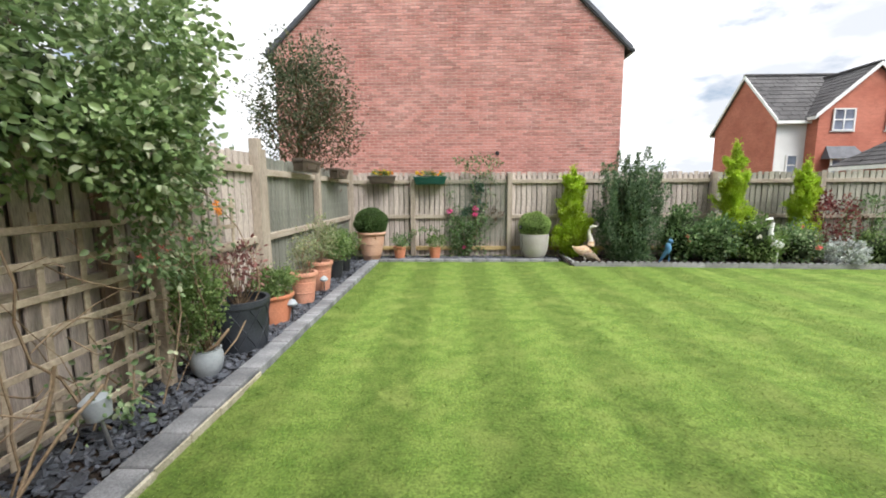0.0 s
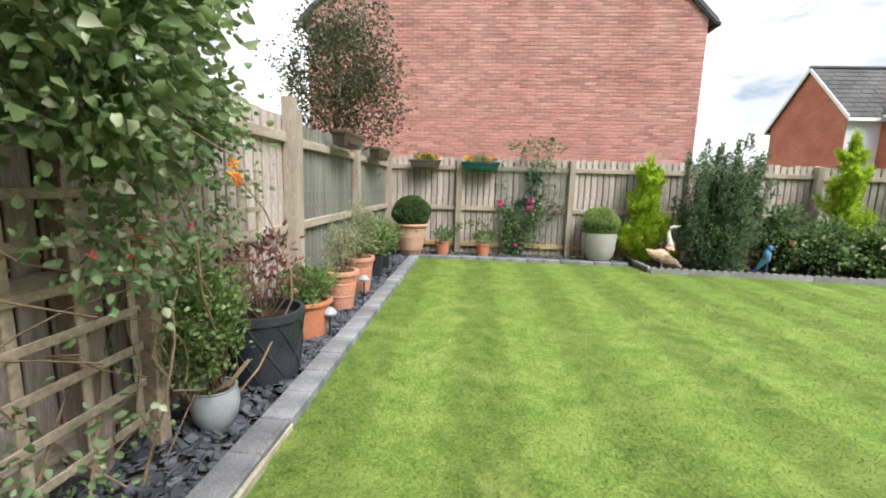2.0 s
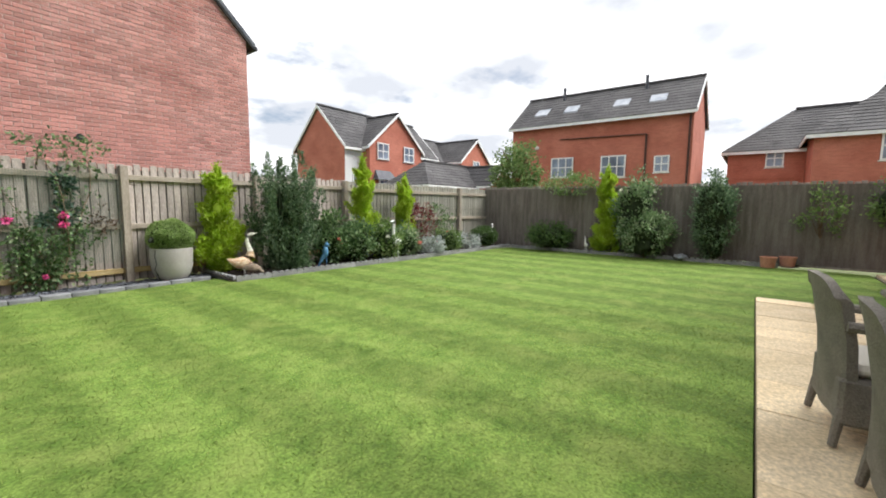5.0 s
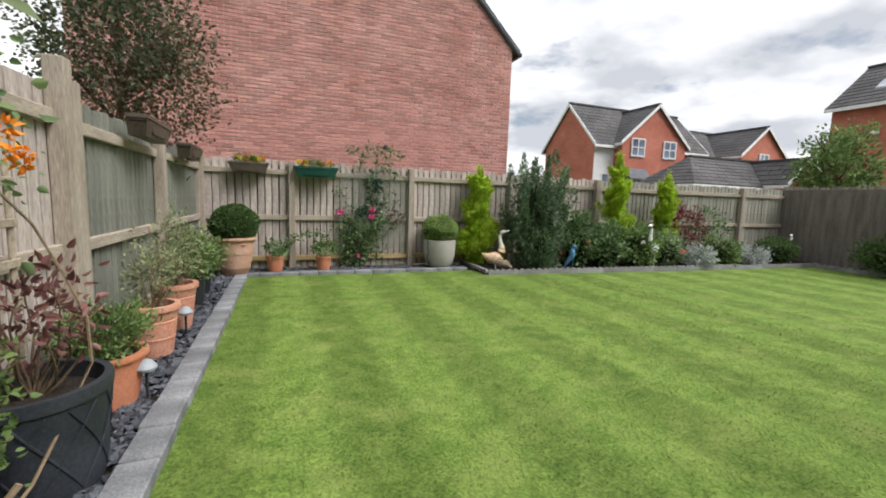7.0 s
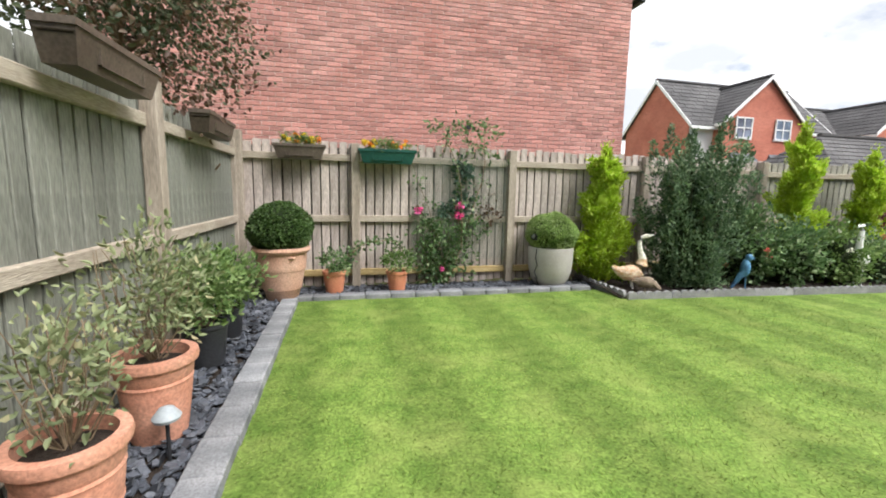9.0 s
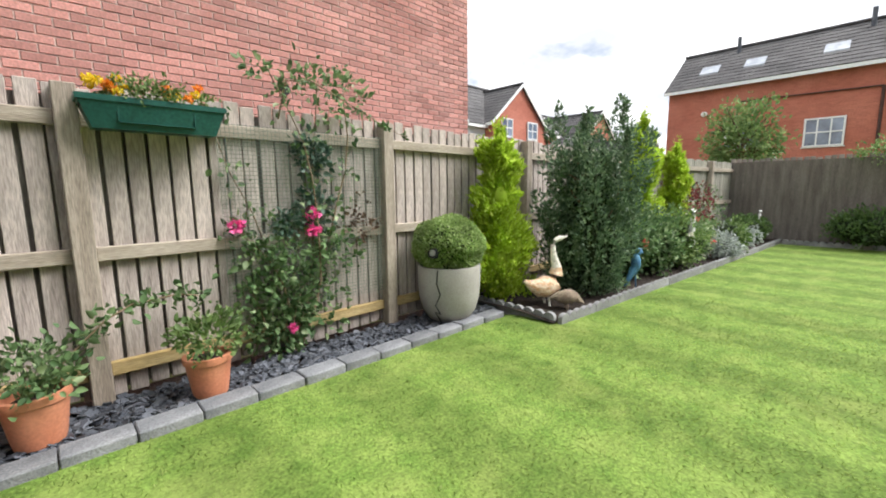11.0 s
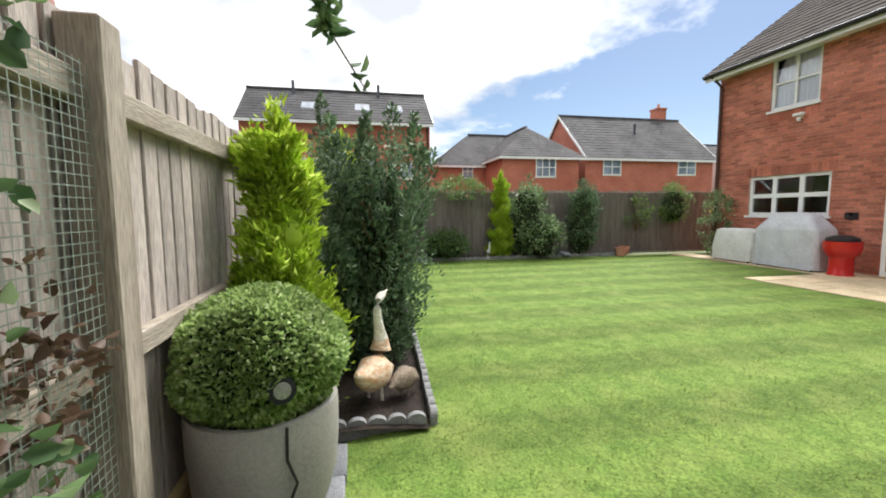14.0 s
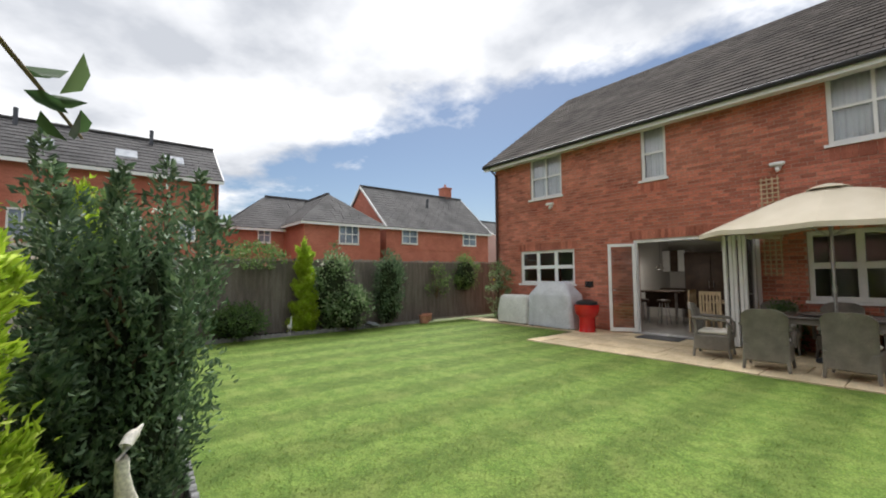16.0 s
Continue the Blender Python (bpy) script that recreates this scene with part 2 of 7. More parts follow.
BLADE = leaf_mat("grass_blade", (0.15, 0.225, 0.05), (0.255, 0.335, 0.085), (0.38, 0.42, 0.17), 0.8, 0.6)


def stripe(m, lo, hi):
    """Lays the roller's stripes on the blades' colour too."""
    t = m.node_tree
    N, Lk = t.nodes.new, t.links.new
    co = N("ShaderNodeTexCoord")
    sp = N("ShaderNodeSeparateXYZ")
    Lk(co.outputs["Object"], sp.inputs[0])
    fr = N("ShaderNodeMath")
    fr.operation = "MULTIPLY_ADD"
    fr.inputs[1].default_value, fr.inputs[2].default_value = 2 * math.pi / 0.89, 0.104 * 2 * math.pi / 0.89
    Lk(sp.outputs[0], fr.inputs[0])
    sn = N("ShaderNodeMath")
    sn.operation = "SINE"
    Lk(fr.outputs[0], sn.inputs[0])
    mr = N("ShaderNodeMapRange")
    mr.interpolation_type = "SMOOTHSTEP"
    mr.inputs[1].default_value, mr.inputs[2].default_value, mr.inputs[3].default_value, mr.inputs[4].default_value = -0.45, 0.45, lo, hi
    Lk(sn.outputs[0], mr.inputs[0])
    p = t.nodes["Principled BSDF"]
    src = p.inputs["Base Color"].links[0].from_socket
    vm = N("ShaderNodeVectorMath")
    vm.operation = "SCALE"
    Lk(src, vm.inputs[0])
    Lk(mr.outputs[0], vm.inputs["Scale"])
    targets = [k.to_socket for k in src.links if k.to_node != vm]
    for k in targets:
        Lk(vm.outputs[0], k)


stripe(BLADE, 0.88, 1.10)
FIELD = mat("rough_ground", (0.09, 0.13, 0.04), (0.14, 0.16, 0.07), 0.3, 0.9, 0.3, 10.0)
SOIL = mat("dark_soil", (0.018, 0.013, 0.010), (0.045, 0.032, 0.024), 9.0, 0.95, 1.0, 60.0, dist=0.02)
SLATE = mat("blue_grey_slate", (0.036, 0.041, 0.052), (0.082, 0.089, 0.106), 5.0, 0.55, 0.4, 90.0, island=0.5, spec=0.5)
KERB = mat("grey_concrete_kerb", (0.128, 0.133, 0.143), (0.25, 0.254, 0.262), 5.0, 0.85, 0.5, 90.0, vary=0.25)
EDGING = mat("scalloped_concrete", (0.20, 0.20, 0.205), (0.30, 0.30, 0.30), 7.0, 0.85, 0.5, 90.0, vary=0.12)
HAUNCH = mat("pale_mortar_haunching", (0.34, 0.31, 0.23), (0.50, 0.46, 0.36), 7.0, 0.9, 0.5, 90.0)
FLAG = mat("buff_sandstone", (0.60, 0.475, 0.29), (0.74, 0.61, 0.41), 2.5, 0.75, 0.35, 50.0, vary=0.14)
JOINT = mat("sandy_joint", (0.16, 0.13, 0.09), (0.24, 0.20, 0.14), 9.0, 0.95, 0.5, 80.0)
BRICK_P = mat("pink_red_brick", (0.47, 0.205, 0.17), (0.62, 0.325, 0.28), 1.2, 0.85, 0.5, 60.0, vary=0.22, island=0.26)
BRICK_R = mat("red_brown_brick", (0.43, 0.135, 0.085), (0.61, 0.23, 0.155), 1.3, 0.85, 0.5, 60.0, vary=0.28, island=0.30)
MORTAR_P = mat("pale_mortar", (0.52, 0.39, 0.34), (0.63, 0.50, 0.44), 4.0, 0.9, 0.4, 90.0)
MORTAR_R = mat("brown_mortar", (0.36, 0.22, 0.165), (0.47, 0.31, 0.245), 4.0, 0.9, 0.4, 90.0)
FAR_BRICK = brick_mat("far_orange_brick", (0.385, 0.125, 0.082), (0.48, 0.175, 0.12), (1.15, 1.2, 1.25))
TILE = mat("brown_grey_roof_tile", (0.046, 0.039, 0.035), (0.080, 0.069, 0.062), 1.5, 0.9, 0.4, 30.0, island=0.22, spec=0.08)
TILE_FAR = mat("dark_grey_roof_tile", (0.066, 0.063, 0.064), (0.11, 0.105, 0.106), 0.8, 0.8, 0.2, 12.0, island=0.1)
WHITE = mat("white_paint", (0.74, 0.74, 0.73), (0.82, 0.82, 0.81), 4.0, 0.45, 0.05, 60.0, grime=0.05)
RENDER = mat("white_render", (0.68, 0.68, 0.67), (0.77, 0.77, 0.76), 1.0, 0.85, 0.2, 60.0, grime=0.06)
GREY_PANE = mat("far_window_glass", (0.10, 0.12, 0.16), (0.30, 0.36, 0.46), 0.9, 0.08, 0.0, 8.0, grime=0.1, spec=0.8)
SKYLIGHT = mat("rooflight_glass", (0.34, 0.37, 0.41), (0.5, 0.52, 0.56), 2.0, 0.1, 0.0, 8.0, grime=0.05, spec=0.8)
GLASS = glass_mat("clear_glass", (0.93, 0.95, 0.95))
BLACK = mat("black_plastic", (0.018, 0.019, 0.021), (0.03, 0.031, 0.034), 8.0, 0.45, 0.1, 80.0)
PIPE = mat("brown_downpipe", (0.05, 0.022, 0.016), (0.075, 0.035, 0.026), 4.0, 0.45, 0.05, 60.0)
TERRA = mat("terracotta", (0.48, 0.215, 0.14), (0.58, 0.30, 0.21), 5.0, 0.85, 0.25, 70.0)
TERRA_PALE = mat("weathered_terracotta", (0.46, 0.26, 0.18), (0.55, 0.36, 0.27), 3.0, 0.9, 0.3, 60.0)
PLASTIC_OR = mat("orange_plastic_pot", (0.50, 0.185, 0.10), (0.58, 0.25, 0.15), 4.0, 0.5, 0.1, 60.0, grime=0.12)
POT_GREY = mat("pale_grey_glazed_pot", (0.27, 0.30, 0.32), (0.36, 0.39, 0.41), 4.0, 0.45, 0.1, 60.0, grime=0.08)
POT_DARK = mat("charcoal_pot", (0.020, 0.024, 0.030), (0.040, 0.045, 0.054), 5.0, 0.5, 0.2, 70.0)
STONE_POT = mat("light_grey_fibre_stone", (0.33, 0.31, 0.285), (0.42, 0.40, 0.37), 3.0, 0.85, 0.2, 70.0, grime=0.1)
GREEN_BOX = mat("dark_green_plastic", (0.012, 0.065, 0.050), (0.020, 0.090, 0.070), 4.0, 0.35, 0.05, 60.0)
BROWN_BOX = mat("brown_plastic", (0.08, 0.062, 0.048), (0.125, 0.10, 0.078), 4.0, 0.5, 0.1, 60.0)
BARK = mat("brown_bark", (0.10, 0.068, 0.042), (0.19, 0.135, 0.085), 6.0, 0.9, 0.6, 60.0)
STEM = mat("dry_woody_stem", (0.17, 0.12, 0.075), (0.29, 0.215, 0.14), 6.0, 0.85, 0.4, 60.0)
# near-black green: the shade inside foliage is put into this colour
CORE_SHADE = mat("painted_inner_shade", (0.012, 0.020, 0.008), (0.03, 0.045, 0.016), 12.0, 0.95, 1.0, 40.0, dist=0.03)
L_CLIMB = leaf_mat("climber_leaf", (0.10, 0.17, 0.065), (0.29, 0.40, 0.17), (0.64, 0.68, 0.50), 0.32, 0.42)
L_SHRUB = leaf_mat("small_shrub_leaf", (0.09, 0.16, 0.045), (0.21, 0.31, 0.10), (0.33, 0.40, 0.17))
L_BOX = leaf_mat("box_leaf", (0.20, 0.31, 0.085), (0.43, 0.56, 0.21), (0.62, 0.71, 0.40), 0.45, 0.55)
L_BOX_DARK = leaf_mat("dark_box_leaf", (0.05, 0.10, 0.03), (0.13, 0.21, 0.065))
L_GOLD = leaf_mat("golden_conifer_spray", (0.31, 0.47, 0.03), (0.56, 0.72, 0.075), (0.74, 0.84, 0.22), 0.6, 0.5)
L_YEW = leaf_mat("yew_needle", (0.06, 0.115, 0.058), (0.165, 0.255, 0.13), (0.30, 0.40, 0.23), 0.45, 0.3)
L_IVY = leaf_mat("ivy_leaf", (0.04, 0.085, 0.055), (0.11, 0.18, 0.13), (0.22, 0.30, 0.22), 0.45, 0.2)
L_DARK = leaf_mat("dark_tree_leaf", (0.05, 0.072, 0.036), (0.12, 0.145, 0.075), (0.20, 0.17, 0.11))
L_RUST = leaf_mat("reddish_tree_leaf", (0.09, 0.05, 0.035), (0.17, 0.115, 0.07))
L_ROSE = leaf_mat("rose_leaf", (0.065, 0.13, 0.05), (0.185, 0.285, 0.115), (0.38, 0.46, 0.26))
L_RED = leaf_mat("purple_red_leaf", (0.09, 0.02, 0.025), (0.23, 0.06, 0.06), (0.36, 0.16, 0.12))
L_MAPLE = leaf_mat("maple_leaf", (0.13, 0.055, 0.055), (0.27, 0.12, 0.11), (0.42, 0.24, 0.20))
L_SILVER = leaf_mat("silver_leaf", (0.36, 0.40, 0.38), (0.58, 0.61, 0.58), None, 0.8, 0.1)
L_VARI = leaf_mat("variegated_leaf", (0.09, 0.17, 0.06), (0.26, 0.36, 0.18), (0.55, 0.58, 0.40))
L_PALE = leaf_mat("grey_green_leaf", (0.20, 0.25, 0.12), (0.36, 0.40, 0.22), (0.48, 0.42, 0.25))
P_PINK = leaf_mat("pink_petal", (0.84, 0.07, 0.33), (0.92, 0.22, 0.48), None, 0.6, 0.3)
P_RED = leaf_mat("coral_petal", (0.75, 0.10, 0.10), (0.85, 0.25, 0.22), None, 0.6, 0.3)
P_ORANGE = leaf_mat("orange_petal", (0.80, 0.22, 0.02), (0.90, 0.36, 0.03), None, 0.6, 0.3)
P_YELLOW = leaf_mat("yellow_petal", (0.85, 0.60, 0.02), (0.92, 0.75, 0.06), None, 0.6, 0.3)
P_WHITE = leaf_mat("white_petal", (0.75, 0.73, 0.68), (0.85, 0.80, 0.70), None, 0.6, 0.3)
NET = mat("garden_netting", (0.13, 0.16, 0.13), (0.22, 0.25, 0.21), 5.0, 0.6, 0.0, 30.0)
GOOSE_W = mat("cream_painted_metal", (0.78, 0.73, 0.64), (0.87, 0.84, 0.78), 9.0, 0.6, 0.3, 60.0)
GOOSE_B = mat("rusty_orange_wood", (0.62, 0.34, 0.17), (0.84, 0.70, 0.54), 16.0, 0.7, 0.6, 50.0, stretch=(1, 1, 2.0))
DUCK = mat("grey_brown_stone", (0.20, 0.15, 0.11), (0.36, 0.29, 0.22), 9.0, 0.85, 0.6, 60.0)
BLUE = mat("blue_painted_metal", (0.05, 0.13, 0.26), (0.12, 0.30, 0.48), 9.0, 0.45, 0.2, 60.0)
STEEL = mat("brushed_steel", (0.45, 0.45, 0.46), (0.56, 0.56, 0.57), 6.0, 0.35, 0.05, 90.0, metal=0.9)
RATTAN = mat("grey_brown_rattan", (0.17, 0.155, 0.135), (0.25, 0.23, 0.20), 5.0, 0.75, 0.8, 130.0)
RATTAN_D = mat("dark_glass_tabletop", (0.09, 0.085, 0.08), (0.14, 0.13, 0.125), 5.0, 0.25, 0.1, 60.0, spec=0.6)
CUSHION = mat("cream_cushion", (0.60, 0.57, 0.50), (0.70, 0.67, 0.60), 4.0, 0.9, 0.3, 120.0, grime=0.08)
CANVAS = mat("cream_parasol_canvas", (0.62, 0.55, 0.42), (0.70, 0.63, 0.50), 2.0, 0.9, 0.2, 150.0, grime=0.06)
COVER = mat("grey_barbecue_cover", (0.52, 0.53, 0.57), (0.64, 0.65, 0.69), 3.0, 0.75, 0.4, 30.0, grime=0.12)
COVER_W = mat("pale_barbecue_cover", (0.62, 0.62, 0.59), (0.74, 0.74, 0.71), 3.0, 0.75, 0.4, 30.0, grime=0.12)
RED = mat("red_enamel", (0.48, 0.012, 0.012), (0.58, 0.02, 0.018), 3.0, 0.25, 0.03, 60.0, grime=0.05, spec=0.6)
OAK = mat("pale_oak", (0.48, 0.36, 0.22), (0.60, 0.47, 0.30), 4.0, 0.6, 0.2, 40.0, stretch=(1, 1, 0.3))
DARKWOOD = mat("dark_brown_wood", (0.05, 0.028, 0.017), (0.09, 0.055, 0.035), 3.0, 0.5, 0.1, 40.0)
INNER = mat("off_white_plaster", (0.68, 0.66, 0.62), (0.76, 0.74, 0.70), 1.0, 0.9, 0.05, 40.0, grime=0.04)
FLOORTILE = mat("pale_floor_tile", (0.42, 0.40, 0.37), (0.52, 0.50, 0.46), 2.0, 0.3, 0.05, 40.0, grime=0.08)
CURTAIN = mat("net_curtain", (0.74, 0.74, 0.78), (0.84, 0.84, 0.87), 3.0, 0.9, 0.2, 60.0, grime=0.06)
LEAD = mat("lead_grey_flashing", (0.07, 0.075, 0.09), (0.11, 0.115, 0.13), 3.0, 0.6, 0.1, 40.0)


# ---- mesh building ----
class M:
    """Collects vertices and faces of one mesh; at: a matrix laid on what is added."""

    def __init__(self):
        self.v, self.f, self.at = [], [], Matrix.Identity(4)

    def add(self, verts, faces):
        k = len(self.v)
        self.v += [tuple(self.at @ Vector(p)) for p in verts]
        self.f += [tuple(i + k for i in f) for f in faces]
        return self

    def box(self, x0, x1, y0, y1, z0, z1, c=0.0):
        """A box, with its edges chamfered by c."""
        if c <= 0:
            v = [(x, y, z) for x in (x0, x1) for y in (y0, y1) for z in (z0, z1)]
            return self.add(v, [(0, 1, 3, 2), (4, 6, 7, 5), (0, 4, 5, 1), (2, 3, 7, 6), (0, 2, 6, 4), (1, 5, 7, 3)])
        lo, hi, v, idx = (x0, y0, z0), (x1, y1, z1), [], {}
        for s in ((i, j, k) for i in (0, 1) for j in (0, 1) for k in (0, 1)):
            for ax in range(3):
                idx[s, ax] = len(v)
                v.append(tuple((lo[a] if s[a] == 0 else hi[a]) if a == ax else (lo[a] + c if s[a] == 0 else hi[a] - c) for a in range(3)))
        fs = []
        for ax in range(3):
            a, b = (ax + 1) % 3, (ax + 2) % 3
            for side in (0, 1):
                ring = []
                for p, q in ((0, 0), (1, 0), (1, 1), (0, 1)):
                    s = [0, 0, 0]
                    s[ax], s[a], s[b] = side, p, q
                    ring.append(idx[tuple(s), ax])
                fs.append(tuple(ring if side else ring[::-1]))
            for p in (0, 1):
                for q in (0, 1):
                    s0, s1 = [0, 0, 0], [0, 0, 0]
                    s0[ax], s0[a], s0[b] = 0, p, q
                    s1[ax], s1[a], s1[b] = 1, p, q
                    r = (idx[tuple(s0), a], idx[tuple(s1), a], idx[tuple(s1), b], idx[tuple(s0), b])
                    fs.append(r if p == q else r[::-1])
        for s in ((i, j, k) for i in (0, 1) for j in (0, 1) for k in (0, 1)):
            r = (idx[s, 0], idx[s, 1], idx[s, 2])
            fs.append(r if sum(s) % 2 else r[::-1])
        return self.add(v, fs)

    def lathe(self, profile, n=28, cap=True):
        """Turns (radius, height) pairs round the z axis."""
        v, fs = [], []
        for r, z in profile:
            for i in range(n):
                a = 2 * math.pi * i / n
                v.append((r * math.cos(a), r * math.sin(a), z))
        for k in range(len(profile) - 1):
            for i in range(n):
                j = (i + 1) % n
                fs.append((k * n + i, k * n + j, (k + 1) * n + j, (k + 1) * n + i))
        if cap:
            fs.append(tuple(range(n))[::-1])
            fs.append(tuple(range((len(profile) - 1) * n, len(profile) * n)))
        return self.add(v, fs)

    def tube(self, pts, radii, n=6):
        """A round bar through the points."""
        pts = [Vector(p) for p in pts]
        if isinstance(radii, (int, float)):
            radii = [radii] * len(pts)
        v, fs = [], []
        for k, p in enumerate(pts):
            d = (pts[min(k + 1, len(pts) - 1)] - pts[max(k - 1, 0)]).normalized()
            a = d.cross(Vector((0, 0, 1)) if abs(d.z) < 0.9 else Vector((1, 0, 0))).normalized()
            b = d.cross(a)
            for i in range(n):
                t = 2 * math.pi * i / n
                v.append(p + (a * math.cos(t) + b * math.sin(t)) * radii[k])
        for k in range(len(pts) - 1):
            for i in range(n):
                j = (i + 1) % n
                fs.append((k * n + i, k * n + j, (k + 1) * n + j, (k + 1) * n + i))
        fs.append(tuple(range(n))[::-1])
        fs.append(tuple(range((len(pts) - 1) * n, len(pts) * n)))
        return self.add(v, fs)

    def ball(self, c, r, n=14, m=9, rough=0.0, seed=0):
        """An ellipsoid, dented by noise."""
        v, fs = [], []
        for k in range(m + 1):
            th = math.pi * k / m
            for i in range(n):
                a = 2 * math.pi * i / n
                d = Vector((math.sin(th) * math.cos(a), math.sin(th) * math.sin(a), math.cos(th)))
                s = 1 + rough * noise.noise(d * 1.7 + Vector((seed, seed * 0.7, 0)))
                v.append((c[0] + d.x * r[0] * s, c[1] + d.y * r[1] * s, c[2] + d.z * r[2] * s))
        for k in range(m):
            for i in range(n):
                j = (i + 1) % n
                fs.append((k * n + i, (k + 1) * n + i, (k + 1) * n + j, k * n + j))
        return self.add(v, fs)

    def mesh(self, name, material, smooth=False):
        me = bpy.data.meshes.new(name)
        me.from_pydata(self.v, [], self.f)
        me.materials.append(material)
        if smooth:
            me.polygons.foreach_set("use_smooth", [True] * len(me.polygons))
            me.set_sharp_from_angle(angle=radians(38))
        me.update()
        return me


def part(name, m, material, parent=None, label="", smooth=False, at=None):
    """Links a mesh (M, or ready mesh data) as one object under a thing or part."""
    ob = new(name, m.mesh(name, material, smooth) if isinstance(m, M) else m)
    if parent:
        ob.parent = parent
    if at is not None:
        ob.matrix_basis = at
    return tagged(ob, label)


def thing(name, at, label, category, group="", kind=""):
    ob = new(name)
    ob.empty_display_size = 0.1
    ob.matrix_basis = at
    return tagged(ob, label, category, group, kind)


def leaf_mesh(name, pos, way, size, aspect, material, spread=0.8, fold=0.22, simple=False):
    """Many small leaves, folded along the midrib: pos and way are arrays of places and directions. simple: plain blades."""
    n = len(pos)
    way = way + rng.normal(0, spread, (n, 3))
    way /= np.linalg.norm(way, axis=1)[:, None] + 1e-9
    ref = rng.normal(0, 1, (n, 3))
    side = np.cross(way, ref)
    side /= np.linalg.norm(side, axis=1)[:, None] + 1e-9
    up = np.cross(side, way)
    s = (size * rng.uniform(0.6, 1.3, n))[:, None]
    w = s * aspect
    if simple:
        k, ring = 4, [0, 1, 2, 0, 2, 3]
        v = np.empty((n, k, 3))
        v[:, 0] = pos
        v[:, 1] = pos + way * s * 0.45 + side * w + up * s * fold
        v[:, 2] = pos + way * s
        v[:, 3] = pos + way * s * 0.45 - side * w + up * s * fold
    else:
        k, ring = 6, [0, 3, 2, 1, 0, 5, 4, 3]
        v = np.empty((n, k, 3))
        v[:, 0] = pos
        v[:, 3] = pos + way * s - up * s * 0.12
        for a, b, sign in ((1, 2, 1), (5, 4, -1)):
            v[:, a] = pos + way * s * 0.28 + side * w * 0.86 * sign + up * s * fold * 0.8
            v[:, b] = pos + way * s * 0.66 + side * w * 0.78 * sign + up * s * fold * 0.6
    c = len(ring) // 2
    me = bpy.data.meshes.new(name)
    me.vertices.add(k * n)
    me.vertices.foreach_set("co", v.reshape(-1))
    me.loops.add(2 * c * n)
    me.loops.foreach_set("vertex_index", ((np.arange(n) * k)[:, None] + np.array([ring])).reshape(-1).astype(np.int32))
    me.polygons.add(2 * n)
    me.polygons.foreach_set("loop_start", (np.arange(2 * n) * c).astype(np.int32))
    me.materials.append(material)
    me.update(calc_edges=True)
    me.validate()
    return me


def blob_points(n, c, r, shell=0.5, clumps=0, clump_r=0.15):
    """Points in an ellipsoid, denser towards its skin or gathered in clumps; with outward directions."""
    d = rng.normal(0, 1, (n, 3))
    d /= np.linalg.norm(d, axis=1)[:, None]
    if clumps:
        cd = rng.normal(0, 1, (clumps, 3))
        cd /= np.linalg.norm(cd, axis=1)[:, None]
        cc = cd * (rng.uniform(shell, 1, clumps) ** 0.6)[:, None] * np.array(r)
        pick = rng.integers(0, clumps, n)
        p = cc[pick] + rng.normal(0, 1, (n, 3)) * clump_r
        out = p / np.array(r)
    else:
        p = d * (rng.uniform(shell, 1, n) ** 0.7)[:, None] * np.array(r)
        out = d.copy()
    out /= np.linalg.norm(out, axis=1)[:, None] + 1e-9
    return p + np.array(c), out


def cat(*pairs):
    return np.concatenate([p[0] for p in pairs]), np.concatenate([p[1] for p in pairs])


def twig(a, b, bend=0.1, k=6):
    """A wavering line from a to b."""
    a, b = Vector(a), Vector(b)
    o = Vector(rng.normal(0, bend, 3))
    return [a.lerp(b, i / (k - 1)) + o * math.sin(math.pi * i / (k - 1)) + Vector(rng.normal(0, bend * 0.12, 3)) for i in range(k)]



# ---- ground, lawn, beds ----
g = M()
g.add([(-400, -400, -0.08), (400, -400, -0.08), (400, 400, -0.08), (-400, 400, -0.08)], [(0, 1, 2, 3)])
tagged(part("ground", g, FIELD), "open ground beyond the garden", "ground", kind="structure")

FENCE_Y, FENCE_X, RIGHT_X, HOUSE_Y = 9.38, -2.14, 11.35, -1.35


def far_edge(x):
    """The lawn's edge along the far flower bed."""
    return 8.17 - 0.062 * (x - 2.5)


lw = M()
nx, ny = 70, 50
grid = {}
for i in range(nx + 1):
    for j in range(ny + 1):
        x = -1.38 + (10.78 + 1.38) * i / nx
        top = 8.72 if x < 2.5 else far_edge(x)
        bot = 1.37 if x < 6.62 else (-0.45 if x > 6.74 else 1.37 - 1.82 * (x - 6.62) / 0.12)
        y = bot + (top - bot) * j / ny
        lw.v.append((x, y, 0.012 * noise.noise(Vector((x * 0.7, y * 0.7, 0))) - 0.004))
for i in range(nx):
    for j in range(ny):
        a = i * (ny + 1) + j
        lw.f.append((a, a + ny + 1, a + ny + 2, a + 1))
lawn = tagged(part("lawn", lw, LAWN, smooth=True), "striped mown green lawn with dry patches", "lawn", kind="structure")

# short grass blades standing on the lawn
def blades(n, x0, x1, y0, y1):
    p = np.column_stack([rng.uniform(x0, x1, n), rng.uniform(y0, y1, n), np.zeros(n)])
    top = np.where(p[:, 0] < 2.5, 8.72, 8.17 - 0.062 * (p[:, 0] - 2.5))
    bot = np.where(p[:, 0] < 6.66, 1.38, -0.45)
    return p[(p[:, 1] < top) & (p[:, 1] > bot) & (p[:, 0] > -1.37)]


